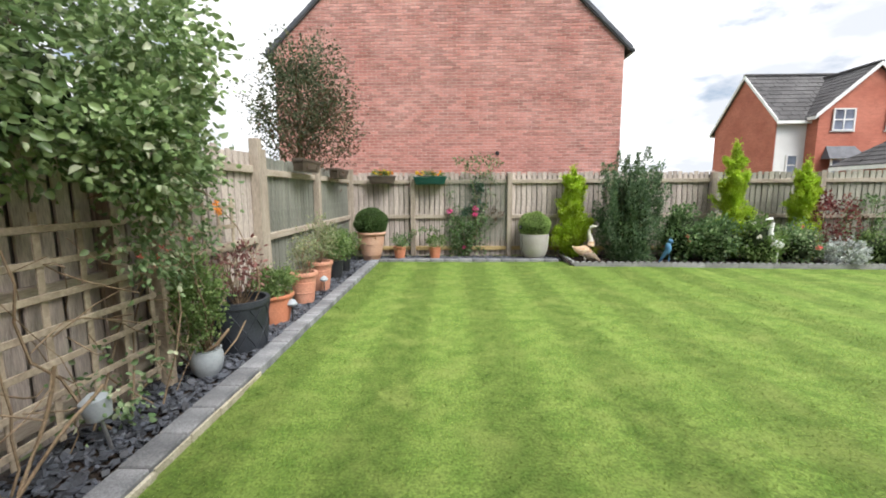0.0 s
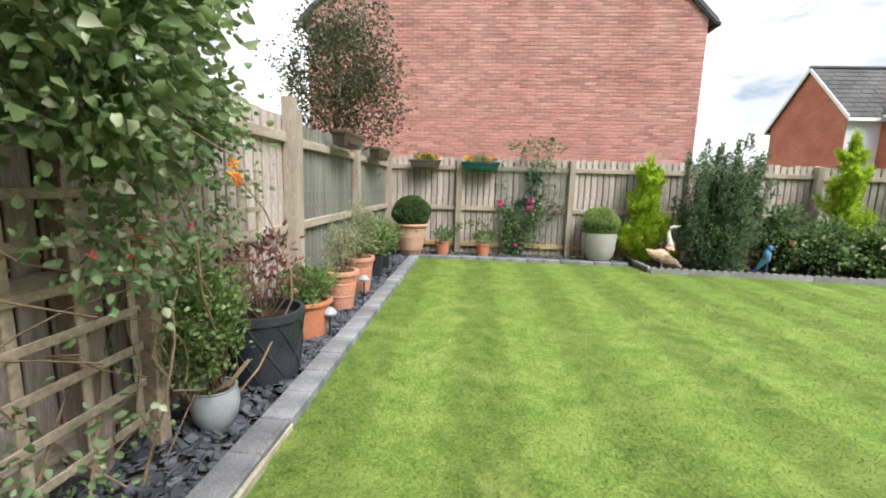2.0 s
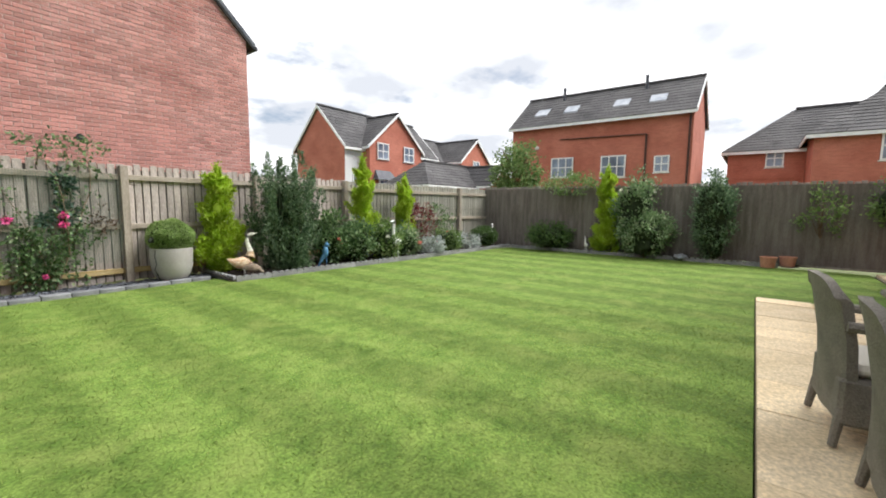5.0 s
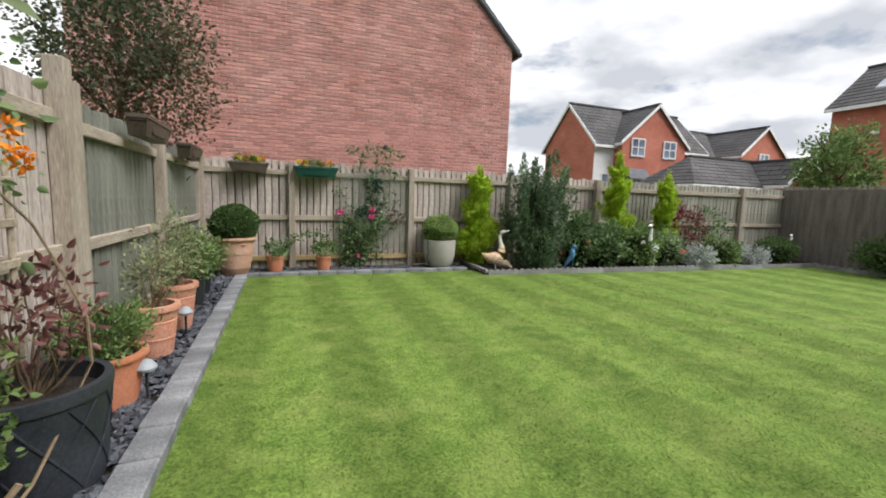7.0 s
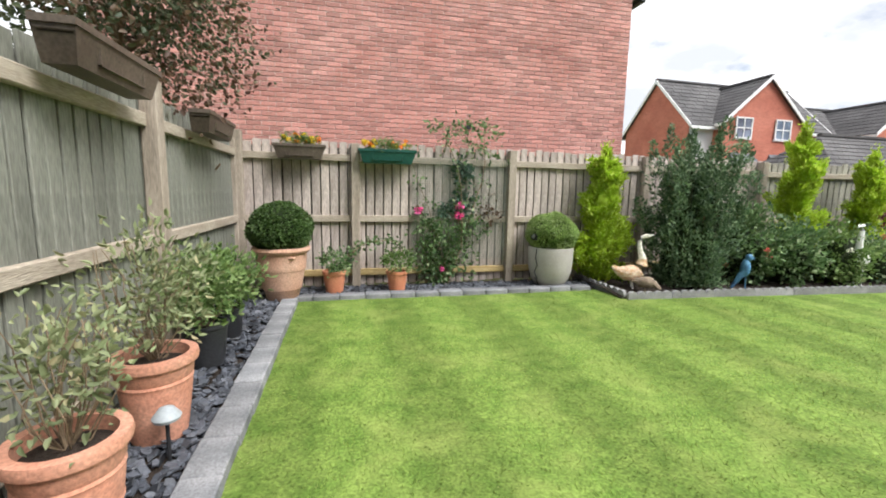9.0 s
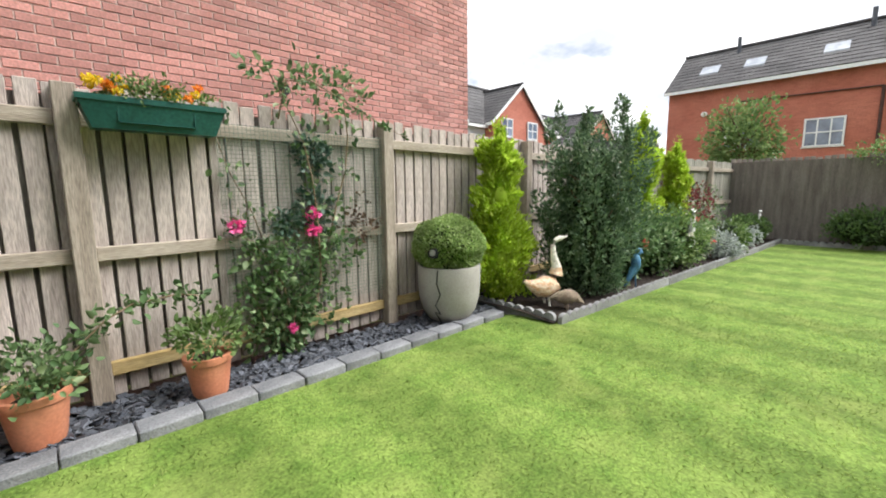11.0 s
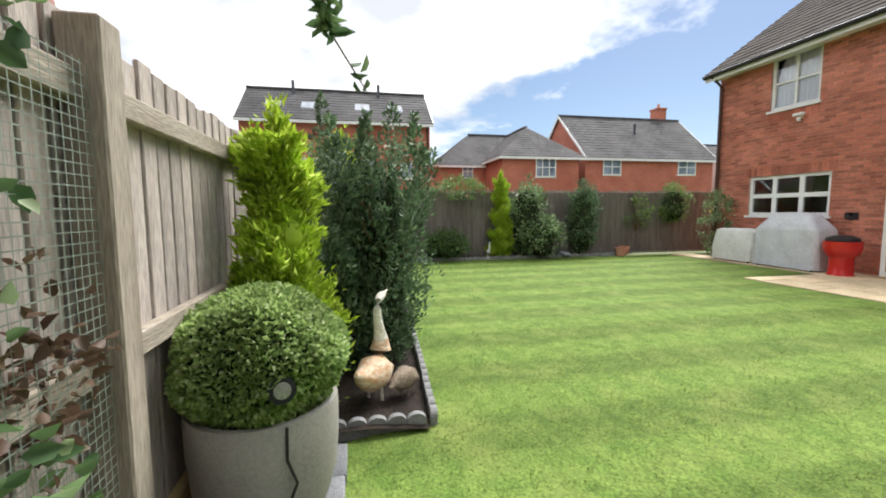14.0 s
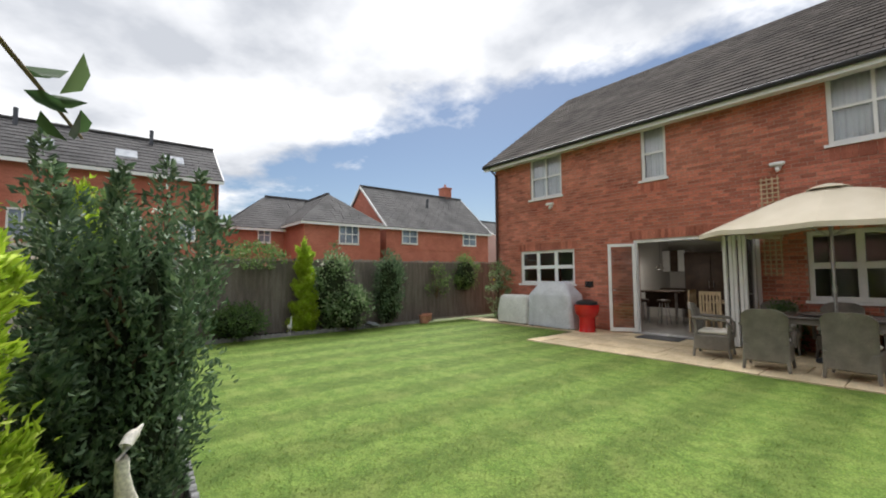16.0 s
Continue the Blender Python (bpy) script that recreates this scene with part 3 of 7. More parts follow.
pts = np.concatenate([blades(150000, -1.37, 4.5, 1.08, 8.72), blades(60000, 4.5, 10.75, -0.4, 8.2)])
clump = np.sin(pts[:, 0] * 31 + 3 * np.sin(pts[:, 1] * 23)) * np.sin(pts[:, 1] * 37 + 2 * np.sin(pts[:, 0] * 19))
pts = pts[rng.uniform(0, 1, len(pts)) < 0.62 + 0.38 * clump]
leanx = np.where(np.sin((pts[:, 0] + 0.10) * 2 * math.pi / 0.89) > 0, 0.7, -0.7)
ways = np.column_stack([np.zeros(len(pts)), leanx, np.full(len(pts), 0.55)])
gm = leaf_mesh("grass", pts, ways, 0.019, 0.11, BLADE, spread=0.5, fold=0.05, simple=True)
tagged(part("grass", gm, None), "short mown grass blades", "grass", kind="stuff")

beds = M()
beds.add([(-2.2, -3, -0.01), (-1.5, -3, -0.01), (-1.5, 9.5, -0.01), (-2.2, 9.5, -0.01)], [(0, 1, 2, 3)])
beds.add([(-1.5, 8.8, -0.01), (2.5, 8.8, -0.01), (2.5, 9.5, -0.01), (-1.5, 9.5, -0.01)], [(0, 1, 2, 3)])
tagged(part("slate_bed", beds, SOIL), "dark earth under slate chippings beside the fence", "flower bed", kind="structure")
sb = M()
k = 40
for i in range(k + 1):
    x = 2.45 + (11.4 - 2.45) * i / k
    for y, z in ((far_edge(x) + 0.05, 0.02), (far_edge(x) + 0.4, 0.06), (9.45, 0.04)):
        sb.v.append((x, y, z + 0.015 * noise.noise(Vector((x * 5, y * 5, 1)))))
for i in range(k):
    for j in range(2):
        a = i * 3 + j
        sb.f.append((a, a + 3, a + 4, a + 1))
sb.add([(10.83, 0.6, 0.03), (11.4, 0.6, 0.03), (11.4, 8.0, 0.05), (10.83, 8.0, 0.05)], [(0, 1, 2, 3)])
tagged(part("soil_bed", sb, SOIL), "dark bare soil of the flower border", "flower bed", kind="structure")


def chips(n, x0, x1, y0, y1):
    m = M()
    for _ in range(n):
        x, y = rng.uniform(x0, x1), rng.uniform(y0, y1)
        s, t = rng.uniform(0.018, 0.05), rng.uniform(0.004, 0.012)
        m.at = pose(x, y, rng.uniform(0.0, 0.028), rng.normal(0, 22), rng.normal(0, 22), rng.uniform(0, 360))
        q = [(math.cos(a) * s * rng.uniform(0.55, 1.2), math.sin(a) * s * rng.uniform(0.4, 0.9)) for a in (0.3, 1.4, 2.6, 3.9, 5.2)]
        v = [(a, b, 0) for a, b in q] + [(a * 0.9, b * 0.9, t) for a, b in q]
        m.add(v, [(5, 6, 7, 8, 9), (4, 3, 2, 1, 0)] + [(i, (i + 1) % 5, 5 + (i + 1) % 5, 5 + i) for i in range(5)])
    return m


cm = chips(4200, -2.1, -1.56, 0.6, 9.3)
c2 = chips(2400, -1.56, 2.45, 8.88, 9.3)
cm.at = Matrix.Identity(4)
cm.add(c2.v, c2.f)
tagged(part("slate_chippings", cm, SLATE), "loose blue-grey slate chippings", "slate chippings", kind="stuff")

# ---- patio ----
pb = M()
pb.box(-1.4, 6.64, HOUSE_Y, 1.36, -0.06, -0.012)
pb.box(6.64, 10.6, HOUSE_Y, -0.5, -0.06, -0.012)
patio = tagged(part("patio", pb, JOINT), "buff sandstone patio with sandy joints", "patio", kind="structure")

# ---- fences ----
def pale_mesh(w, h, material, t=0.018, top=0.012):
    m = M()
    m.box(-w / 2, w / 2, -t / 2, t / 2, 0, h, 0.004)
    return m.mesh("pale", material)


def fence(name, a, b, height, posts, material, label, face, rails=True, proud=0.0, step=0.112, width=0.096, post_up=0.02):
    """A fence from a to b; face: the side (1 or -1) on which rails and posts stand; posts: distances from a."""
    a, b = Vector((*a, 0)), Vector((*b, 0))
    d = (b - a)
    length = d.length
    ang = math.degrees(math.atan2(d.y, d.x))
    root = thing(name, pose(a.x, a.y, 0, 0, 0, ang), label, "fence", kind="structure")
    variants = [pale_mesh(width * s, height + dh, material) for s, dh in ((1, 0), (0.98, -0.008), (1.02, 0.006), (0.99, 0.012), (1.0, -0.012))]
    x = width / 2
    while x < length:
        part("pale", variants[int(rng.integers(0, 5))], material, root, at=pose(x, rng.normal(0, 0.0015), rng.uniform(0.02, 0.05), 0, rng.normal(0, 0.12), rng.normal(0, 0.3)))
        x += step
    # one added sheet for the overlapped boards; gap shade is in its colour
    part("shade_backing", M().box(0, length, 0.028 if face < 0 else -0.046, 0.046 if face < 0 else -0.028, 0.05, height - 0.03), WOOD_GAP_SHADE, root)
    if rails:
        for z in (0.16, 0.86, height - 0.2):
            for p, q in zip(posts[:-1], posts[1:]):
                m = M().box(p + 0.052, q - 0.052, 0.011 if face > 0 else -0.055, 0.055 if face > 0 else -0.011, z, z + 0.085, 0.006)
                part("rail", m, RAIL_NEW if z < 0.5 and name == "fence_far" else RAIL, root)
    for p in posts:
        m = M()
        w = 0.052
        y0, y1 = (0.012, 0.118) if face > 0 else (-0.118, -0.012)
        m.box(p - w, p + w, y0, y1, -0.1, height + post_up, 0.006)
        part("post", m, POST, root)
    return root


fence("fence_far", (-2.14, FENCE_Y), (5.75, FENCE_Y), 1.82, [0.0, 1.43, 3.54, 5.69, 7.89], WOOD, "weathered brown feather-edge fence with rails and posts", -1)
fence("fence_far_right", (5.75, FENCE_Y), (11.6, 8.75), 1.80, [0.02, 2.1, 4.2, 5.88], WOOD_GREY, "greyed feather-edge fence behind the flower border", -1)
fence("fence_left_near", (-2.14, -3.0), (-2.14, 5.0), 1.86, [1.8, 3.8, 5.85, 7.95], WOOD, "weathered brown close-boarded side fence", -1, post_up=0.19, step=0.126, width=0.104)
fence("fence_left_far", (-2.14, 5.0), (-2.14, 9.38), 1.84, [0.05, 2.06, 4.34], WOOD_GREEN, "grey-green stained close-boarded side fence", -1, post_up=0.1)
fence("fence_right", (RIGHT_X, 8.8), (RIGHT_X, -3.0), 1.86, [0.05, 11.7], WOOD_DARK, "dark weathered close-boarded fence", 1, rails=False, step=0.112)
bb = M().box(RIGHT_X - 0.03, RIGHT_X + 0.02, -3.0, 0.9, 0.0, 0.26, 0.005)
tagged(part("gravel_board", bb, WOOD_DARK), "dark gravel board under the fence", "fence board", kind="structure")
# plain fence closing the garden behind the camera
fence("fence_left_back", (-2.14, -9.0), (-2.14, -3.0), 1.86, [0.0, 2.0, 4.0], WOOD, "brown close-boarded side fence", -1)


# ---- brickwork ----
def brick_wall(owner, u0, u1, z0, z1, holes, P, material, mortar, near, thick=0.3, half=None, label=""):
    """A wall in a plane: P maps (along, out, up). holes: (u0, u1, z0, z1). near: box of bricks that are parts. half: outline as a function of height."""
    w = M()
    us = sorted({u0, u1, *[h[i] for h in holes for i in (0, 1)]})
    zs = sorted({z0, z1, *[h[i] for h in holes for i in (2, 3)]})
    back = -thick
    for a, b in zip(us[:-1], us[1:]):
        for c, d in zip(zs[:-1], zs[1:]):
            mu, mz = (a + b) / 2, (c + d) / 2
            if any(h[0] < mu < h[1] and h[2] < mz < h[3] for h in holes):
                continue
            v = [P(x, y, z) for x in (a, b) for y in (back, 0.0) for z in (c, d)]
            w.add(v, [(0, 1, 3, 2), (4, 6, 7, 5), (0, 4, 5, 1), (2, 3, 7, 6), (0, 2, 6, 4), (1, 5, 7, 3)])
    wall = part("wall", w, mortar, owner)
    bw = bmesh.new()
    bw.from_mesh(wall.data)
    bmesh.ops.remove_doubles(bw, verts=bw.verts, dist=0.0005)
    bw.to_mesh(wall.data)
    bw.free()
    rest, H, Lb = M(), 0.075, 0.225
    jo = 0.010
    shared = {}
    rows = int((z1 - z0) / H)
    near_count = 0
    for r in range(rows if half is None else int((half[2] - z0) / H)):
        z = z0 + r * H
        lo, hi = u0, u1
        if half is not None and z > half[1]:
            k = (z + H - half[1]) / (half[2] - half[1])
            lo, hi = u0 + (half[0] - u0) * k, u1 - (u1 - half[0]) * k
        spans = [(lo, hi)]
        for h in holes:
            if h[2] - 0.001 < z + H / 2 < h[3] + 0.001:
                spans = [s for a, b in spans for s in ((a, min(b, h[0])), (max(a, h[1]), b)) if s[1] - s[0] > 0.03]
        for a, b in spans:
            x = u0 - Lb * (0.5 if r % 2 else 0.0)
            while x < b:
                p, q = max(x + jo / 2, a), min(x + Lb - jo / 2, b)
                if q - p > 0.03:
                    out = 0.006 + 0.004 * float(rng.random())
                    z_lo, z_hi = z + jo / 2, z + H - jo / 2
                    if near[0] < p and q < near[1] and near[2] < z < near[3] and near_count < 300 and q - p > 0.2:
                        key = "b"
                        if key not in shared:
                            mm = M()
                            ww = Lb - jo
                            vv = [(0, 0, 0), (ww, 0, 0), (ww, 0, H - jo), (0, 0, H - jo), (0.004, 0.008, 0.004), (ww - 0.004, 0.008, 0.004), (ww - 0.004, 0.008, H - jo - 0.004), (0.004, 0.008, H - jo - 0.004)]
                            o = Vector(P(0, 0, 0))
                            mm.add([Vector(P(*t)) - o for t in vv], [(4, 5, 6, 7), (0, 1, 5, 4), (1, 2, 6, 5), (2, 3, 7, 6), (3, 0, 4, 7)])
                            shared[key] = mm.mesh("brick", material)
                        part("brick", shared[key], material, wall, at=Matrix.Translation(Vector(P(p, out - 0.007, z_lo))))
                        near_count += 1
                    else:
                        v = [P(p, 0, z_lo), P(q, 0, z_lo), P(q, 0, z_hi), P(p, 0, z_hi), P(p + 0.004, out, z_lo + 0.004), P(q - 0.004, out, z_lo + 0.004), P(q - 0.004, out, z_hi - 0.004), P(p + 0.004, out, z_hi - 0.004)]
                        k = len(rest.v)
                        rest.v += v
                        rest.f += [tuple(i + k for i in f) for f in ((4, 5, 6, 7), (0, 1, 5, 4), (1, 2, 6, 5), (2, 3, 7, 6), (3, 0, 4, 7))]
                x += Lb
    ob = part("brickwork", rest, material, wall)
    tagged(ob, kind="stuff")
    return wall


def soldiers(owner, u0, u1, z, P, material):
    """A course of bricks on end."""
    m = M()
    x = u0
    while x < u1 - 0.05:
        v = [P(a, o, c) for a in (x + 0.005, x + 0.07) for o in (0.0, 0.012) for c in (z, z + 0.215)]
        m.add(v, [(0, 1, 3, 2), (4, 6, 7, 5), (0, 4, 5, 1), (2, 3, 7, 6), (0, 2, 6, 4), (1, 5, 7, 3)])
        x += 0.075
    return tagged(part("soldier_course", m, material, owner), kind="stuff")


def window(owner, u0, u1, z0, z1, P, cols, rows, deep=0.07, pane_mat=None, sill=True, name="window", bar=0.055, outer=0.07, split=None):
    """A casement in a wall plane: frame with bars, panes, sill."""
    def bx(m, a, b, o0, o1, c, d):
        v = [P(x, y, z) for x in (a, b) for y in (o0, o1) for z in (c, d)]
        m.add(v, [(0, 1, 3, 2), (4, 6, 7, 5), (0, 4, 5, 1), (2, 3, 7, 6), (0, 2, 6, 4), (1, 5, 7, 3)])
    root = new(name)
    root.parent = owner
    f = M()
    o1, o0 = -deep + 0.06, -deep
    bx(f, u0, u0 + outer, o0, o1, z0, z1)
    bx(f, u1 - outer, u1, o0, o1, z0, z1)
    bx(f, u0 + outer, u1 - outer, o0, o1 - 0.002, z0, z0 + outer)
    bx(f, u0 + outer, u1 - outer, o0, o1 - 0.002, z1 - outer, z1)
    for i in range(1, cols):
        x = u0 + (u1 - u0) * i / cols
        bx(f, x - bar / 2, x + bar / 2, o0, o1 - 0.004, z0 + outer, z1 - outer)
    for j in range(1, rows):
        z = z0 + (z1 - z0) * j / rows
        bx(f, u0 + outer, u1 - outer, o0, o1 - 0.008, z - bar / 2, z + bar / 2)
    part("window_frame", f, WHITE, root)
    for i in range(cols):
        for j in range(rows):
            g = M()
            a, b = u0 + (u1 - u0) * i / cols + 0.02, u0 + (u1 - u0) * (i + 1) / cols - 0.02
            c, d = z0 + (z1 - z0) * j / rows + 0.02, z0 + (z1 - z0) * (j + 1) / rows - 0.02
            bx(g, a, b, o0 + 0.02, o0 + 0.026, c, d)
            ob = part("pane", g, pane_mat or GLASS, root)
            if pane_mat is None:
                ob.visible_shadow = False
    if sill:
        s = M()
        bx(s, u0 - 0.05, u1 + 0.05, -0.05, 0.06, z0 - 0.05, z0)
        part("window_sill", s, WHITE, root)
    return root


def tiled_roof(owner, e0, e1, r0, r1, material, gauge=0.32, tw=0.30, near=0):
    """Courses of lapped tiles on a slope from the eave e0-e1 to the ridge r0-r1."""
    e0, e1, r0, r1 = map(Vector, (e0, e1, r0, r1))
    up = (r0 - e0)
    rows = max(2, int(up.length / gauge))
    nrm = (e1 - e0).cross(r0 - e0).normalized()
    if nrm.z < 0:
        nrm = -nrm
    m = M()
    single = []
    for i in range(rows):
        s0, s1 = i / rows, min(1.0, (i + 1) / rows + 0.03)
        a0, a1, b0, b1 = e0.lerp(r0, s0), e1.lerp(r1, s0), e0.lerp(r0, s1), e1.lerp(r1, s1)
        n = max(1, int((a1 - a0).length / tw))
        for k in range(n + (1 if i % 2 and n > 1 else 0)):
            t0, t1 = (k + 0.02) / n, (k + 0.98) / n
            if i % 2 and n > 1:
                t0, t1 = max(0, t0 - 0.5 / n), min(1, t1 - 0.5 / n)
            if t1 <= t0:
                continue
            j = 0.004 * float(rng.random())
            q = [a0.lerp(a1, t0), a0.lerp(a1, t1), b0.lerp(b1, t1), b0.lerp(b1, t0)]
            lift = [0.035 + j, 0.035 + j, 0.008, 0.008]
            v = [p + nrm * l for p, l in zip(q, lift)] + [p - nrm * 0.01 for p in q]
            fs = [(0, 1, 2, 3), (0, 4, 5, 1), (1, 5, 6, 2), (3, 7, 4, 0)]
            if near > 0:
                near -= 1
                single.append((v, fs))
            else:
                m.add(v, fs)
    m.add([e0 - nrm * 0.02, e1 - nrm * 0.02, r1 - nrm * 0.02, r0 - nrm * 0.02, e0 - nrm * 0.1, e1 - nrm * 0.1, r1 - nrm * 0.1, r0 - nrm * 0.1], [(0, 1, 2, 3), (7, 6, 5, 4), (0, 4, 5, 1), (1, 5, 6, 2), (2, 6, 7, 3), (3, 7, 4, 0)])
    roof = tagged(part("roof", m, material, owner), kind="stuff")
    for v, fs in single:
        part("roof_tile", M().add(v, fs), material, roof)
    return roof


def beam(owner, name, a, b, w, h, material):
    """A board from a to b, w thick and h high."""
    a, b = Vector(a), Vector(b)
    d = (b - a).normalized()
    s = d.cross(Vector((0, 0, 1)))
    s = s.normalized() * w / 2 if s.length > 1e-6 else Vector((w / 2, 0, 0))
    u = Vector((0, 0, h / 2))
    v = [p + i * s + j * u for p in (a, b) for i in (-1, 1) for j in (-1, 1)]
    return part(name, M().add(v, [(0, 1, 3, 2), (4, 6, 7, 5), (0, 4, 5, 1), (2, 3, 7, 6), (0, 2, 6, 4), (1, 5, 7, 3)]), material, owner)


# ---- neighbour's gable over the far fence ----
GY = 11.12
gh = thing("gable_house", pose(0, GY, 0), "pinkish red brick house with a blank gable wall", "house")
GX0, GX1, GE, GR = -4.35, 4.42, 5.02, 9.2
Pg = lambda u, o, z: (u, -o, z)
gmid = (GX0 + GX1) / 2
brick_wall(gh, GX0, GX1, 0.0, GE, [], Pg, BRICK_P, MORTAR_P, (-1.75, 3.2, 1.86, 2.9), half=(gmid, GE, GR))
tri = M().add([(GX0, 0.0, GE), (GX1, 0.0, GE), (gmid, 0.0, GR), (GX0, 0.3, GE), (GX1, 0.3, GE), (gmid, 0.3, GR)], [(0, 1, 2), (5, 4, 3), (0, 2, 5, 3), (1, 4, 5, 2)])
part("gable", tri, MORTAR_P, gh)
sides = M().box(GX0, GX0 + 0.3, 0.3, 9.0, 0, GE).box(GX1 - 0.3, GX1, 0.3, 9.0, 0, GE).box(GX0, GX1, 9.0, 9.3, 0, GE)
part("side_wall", sides, FAR_BRICK, gh)
for s, e in ((-1, GX0 - 0.18), (1, GX1 + 0.18)):
    z_e = GE - 0.18 * (GR - GE) / (gmid - GX0) + 0.1
    tiled_roof(gh, (e, -0.06, z_e), (e, 9.4, z_e), (gmid, -0.06, GR + 0.1), (gmid, 9.4, GR + 0.1), TILE_FAR, 0.34, 0.6)
    beam(gh, "verge_trim", (e, -0.05, z_e - 0.03), (gmid, -0.05, GR + 0.07), 0.05, 0.11, LEAD)
    part("gutter", M().box(e - 0.06, e + 0.06, -0.08, 9.4, z_e - 0.12, z_e - 0.02, 0.02), BLACK, gh)
part("vent", M().tube([(1.31, -0.03, 2.42), (1.31, 0.02, 2.42)], 0.055, 16), BLACK, gh, "round black flue vent")


# ---- far houses ----
def plain_house(name, x0, x1, y0, y1, eave, ridge, along, label, hips=(False, False), over=0.3, wall_mat=None, gables_white=True):
    """A far house: walls, gables or hips, tiled slopes, white trim. along: the ridge's axis; hips: at the low and the high end."""
    root = thing(name, pose((x0 + x1) / 2, (y0 + y1) / 2, 0), label, "house", "houses round the garden")
    cx, cy = (x0 + x1) / 2, (y0 + y1) / 2
    X0, X1, Y0, Y1 = x0 - cx, x1 - cx, y0 - cy, y1 - cy
    wm = wall_mat or FAR_BRICK
    for a, b, c, d in ((X0, X1, Y0, Y0 + 0.3), (X0, X1, Y1 - 0.3, Y1), (X0, X0 + 0.3, Y0 + 0.3, Y1 - 0.3), (X1 - 0.3, X1, Y0 + 0.3, Y1 - 0.3)):
        part("wall", M().box(a, b, c, d, -0.1, eave), wm, root)
    drop = over * (ridge - eave) / ((Y1 - Y0) / 2 if along == "x" else (X1 - X0) / 2)
    T = (lambda a, b, z: (a, b, z)) if along == "x" else (lambda a, b, z: (b, a, z))
    A0, A1, B0, B1 = (X0, X1, Y0, Y1) if along == "x" else (Y0, Y1, X0, X1)
    inset = (B1 - B0) / 2
    ra0, ra1 = (A0 + inset if hips[0] else A0 - 0.15), (A1 - inset if hips[1] else A1 + 0.15)
    ea0, ea1 = (A0 - over if hips[0] else A0 - 0.15), (A1 + over if hips[1] else A1 + 0.15)
    z0 = eave - drop + 0.08
    for b in (B0 - over, B1 + over):
        tiled_roof(root, T(ea0, b, z0), T(ea1, b, z0), T(ra0, 0, ridge + 0.08), T(ra1, 0, ridge + 0.08), TILE_FAR, 0.34, 0.6)
        beam(root, "fascia", T(ea0, b, z0 - 0.1), T(ea1, b, z0 - 0.1), 0.04, 0.16, WHITE)
    for hip, a, ea, ra in ((hips[0], A0, ea0, ra0), (hips[1], A1, ea1, ra1)):
        if hip:
            tiled_roof(root, T(ea, B0 - over, z0), T(ea, B1 + over, z0), T(ra, -0.01, ridge + 0.08), T(ra, 0.01, ridge + 0.08), TILE_FAR, 0.34, 0.6)
            beam(root, "fascia", T(ea, B0 - over, z0 - 0.1), T(ea, B1 + over, z0 - 0.1), 0.04, 0.16, WHITE)
        else:
            w = 0.3 if a == A0 else -0.3
            v = [T(a, B0, eave), T(a, B1, eave), T(a, 0, ridge), T(a + w, B0, eave), T(a + w, B1, eave), T(a + w, 0, ridge)]
            part("gable", M().add(v, [(0, 1, 2), (5, 4, 3), (0, 2, 5, 3), (1, 4, 5, 2)]), wm, root)
            for b in (B0 - over, B1 + over):
                beam(root, "bargeboard", T(ea, b, z0 - 0.05), T(ea, 0, ridge + 0.03), 0.05, 0.2, WHITE if gables_white else LEAD)
    beam(root, "ridge_tile", T(ra0, 0, ridge + 0.14), T(ra1, 0, ridge + 0.14), 0.2, 0.1, TILE_FAR)
    return root, (cx, cy)


def face(c, x=None, y=None, sign=-1):
    """Plane map on a far house: along y at x, or along x at y, outwards by sign."""
    if x is not None:
        return lambda u, o, z: (x + sign * o - c[0], u - c[1], z)
    return lambda u, o, z: (u - c[0], y + sign * o - c[1], z)


# house with white rendered bays, far off beyond the border
h, c = plain_house("detached_house", 17.05, 26.5, 22.9, 28.0, 5.25, 7.83, "x", "orange brick house with white render bay and grey tiled roof")
F = face(c, y=22.9)
part("render_panel", M().add([F(u, o, z) for u in (17.1, 18.9) for o in (0.0, 0.02) for z in (0, 5.25)], [(0, 1, 3, 2), (4, 6, 7, 5), (0, 4, 5, 1), (2, 3, 7, 6), (0, 2, 6, 4), (1, 5, 7, 3)]), RENDER, h)
window(h, 17.7, 18.3, 2.2, 3.3, F, 1, 2, -0.02, GREY_PANE)
h, c = plain_house("gabled_wing", 18.62, 23.9, 22.2, 28.2, 5.3, 7.58, "y", "orange brick house wing with a white-trimmed front gable", over=0.25)
F = face(c, y=22.2)
for u in (19.27, 21.92):
    window(h, u, u + 1.1, 4.4, 5.5, F, 2, 2, -0.03, GREY_PANE)
    window(h, u - 0.15, u + 1.3, 1.7, 3.0, F, 3, 1, -0.35, GREY_PANE)
    part("bay_roof", M().add([F(u - 0.35, 0.55, 3.0), F(u + 1.5, 0.55, 3.0), F(u + 1.3, 0, 3.65), F(u - 0.15, 0, 3.65), F(u - 0.35, 0, 3.0), F(u + 1.5, 0, 3.0)], [(0, 1, 2, 3), (0, 3, 4), (1, 5, 2), (0, 4, 5, 1)]), LEAD, h)
h, c = plain_house("side_house", 24.2, 34.0, 23.5, 29.0, 5.1, 7.15, "x", "orange brick house with grey tiled roof behind the garage")
F = face(c, y=23.5)
part("render_panel", M().add([F(u, o, z) for u in (24.8, 25.7) for o in (0.0, 0.02) for z in (0, 5.0)], [(0, 1, 3, 2), (4, 6, 7, 5), (0, 4, 5, 1), (2, 3, 7, 6), (0, 2, 6, 4), (1, 5, 7, 3)]), RENDER, h)
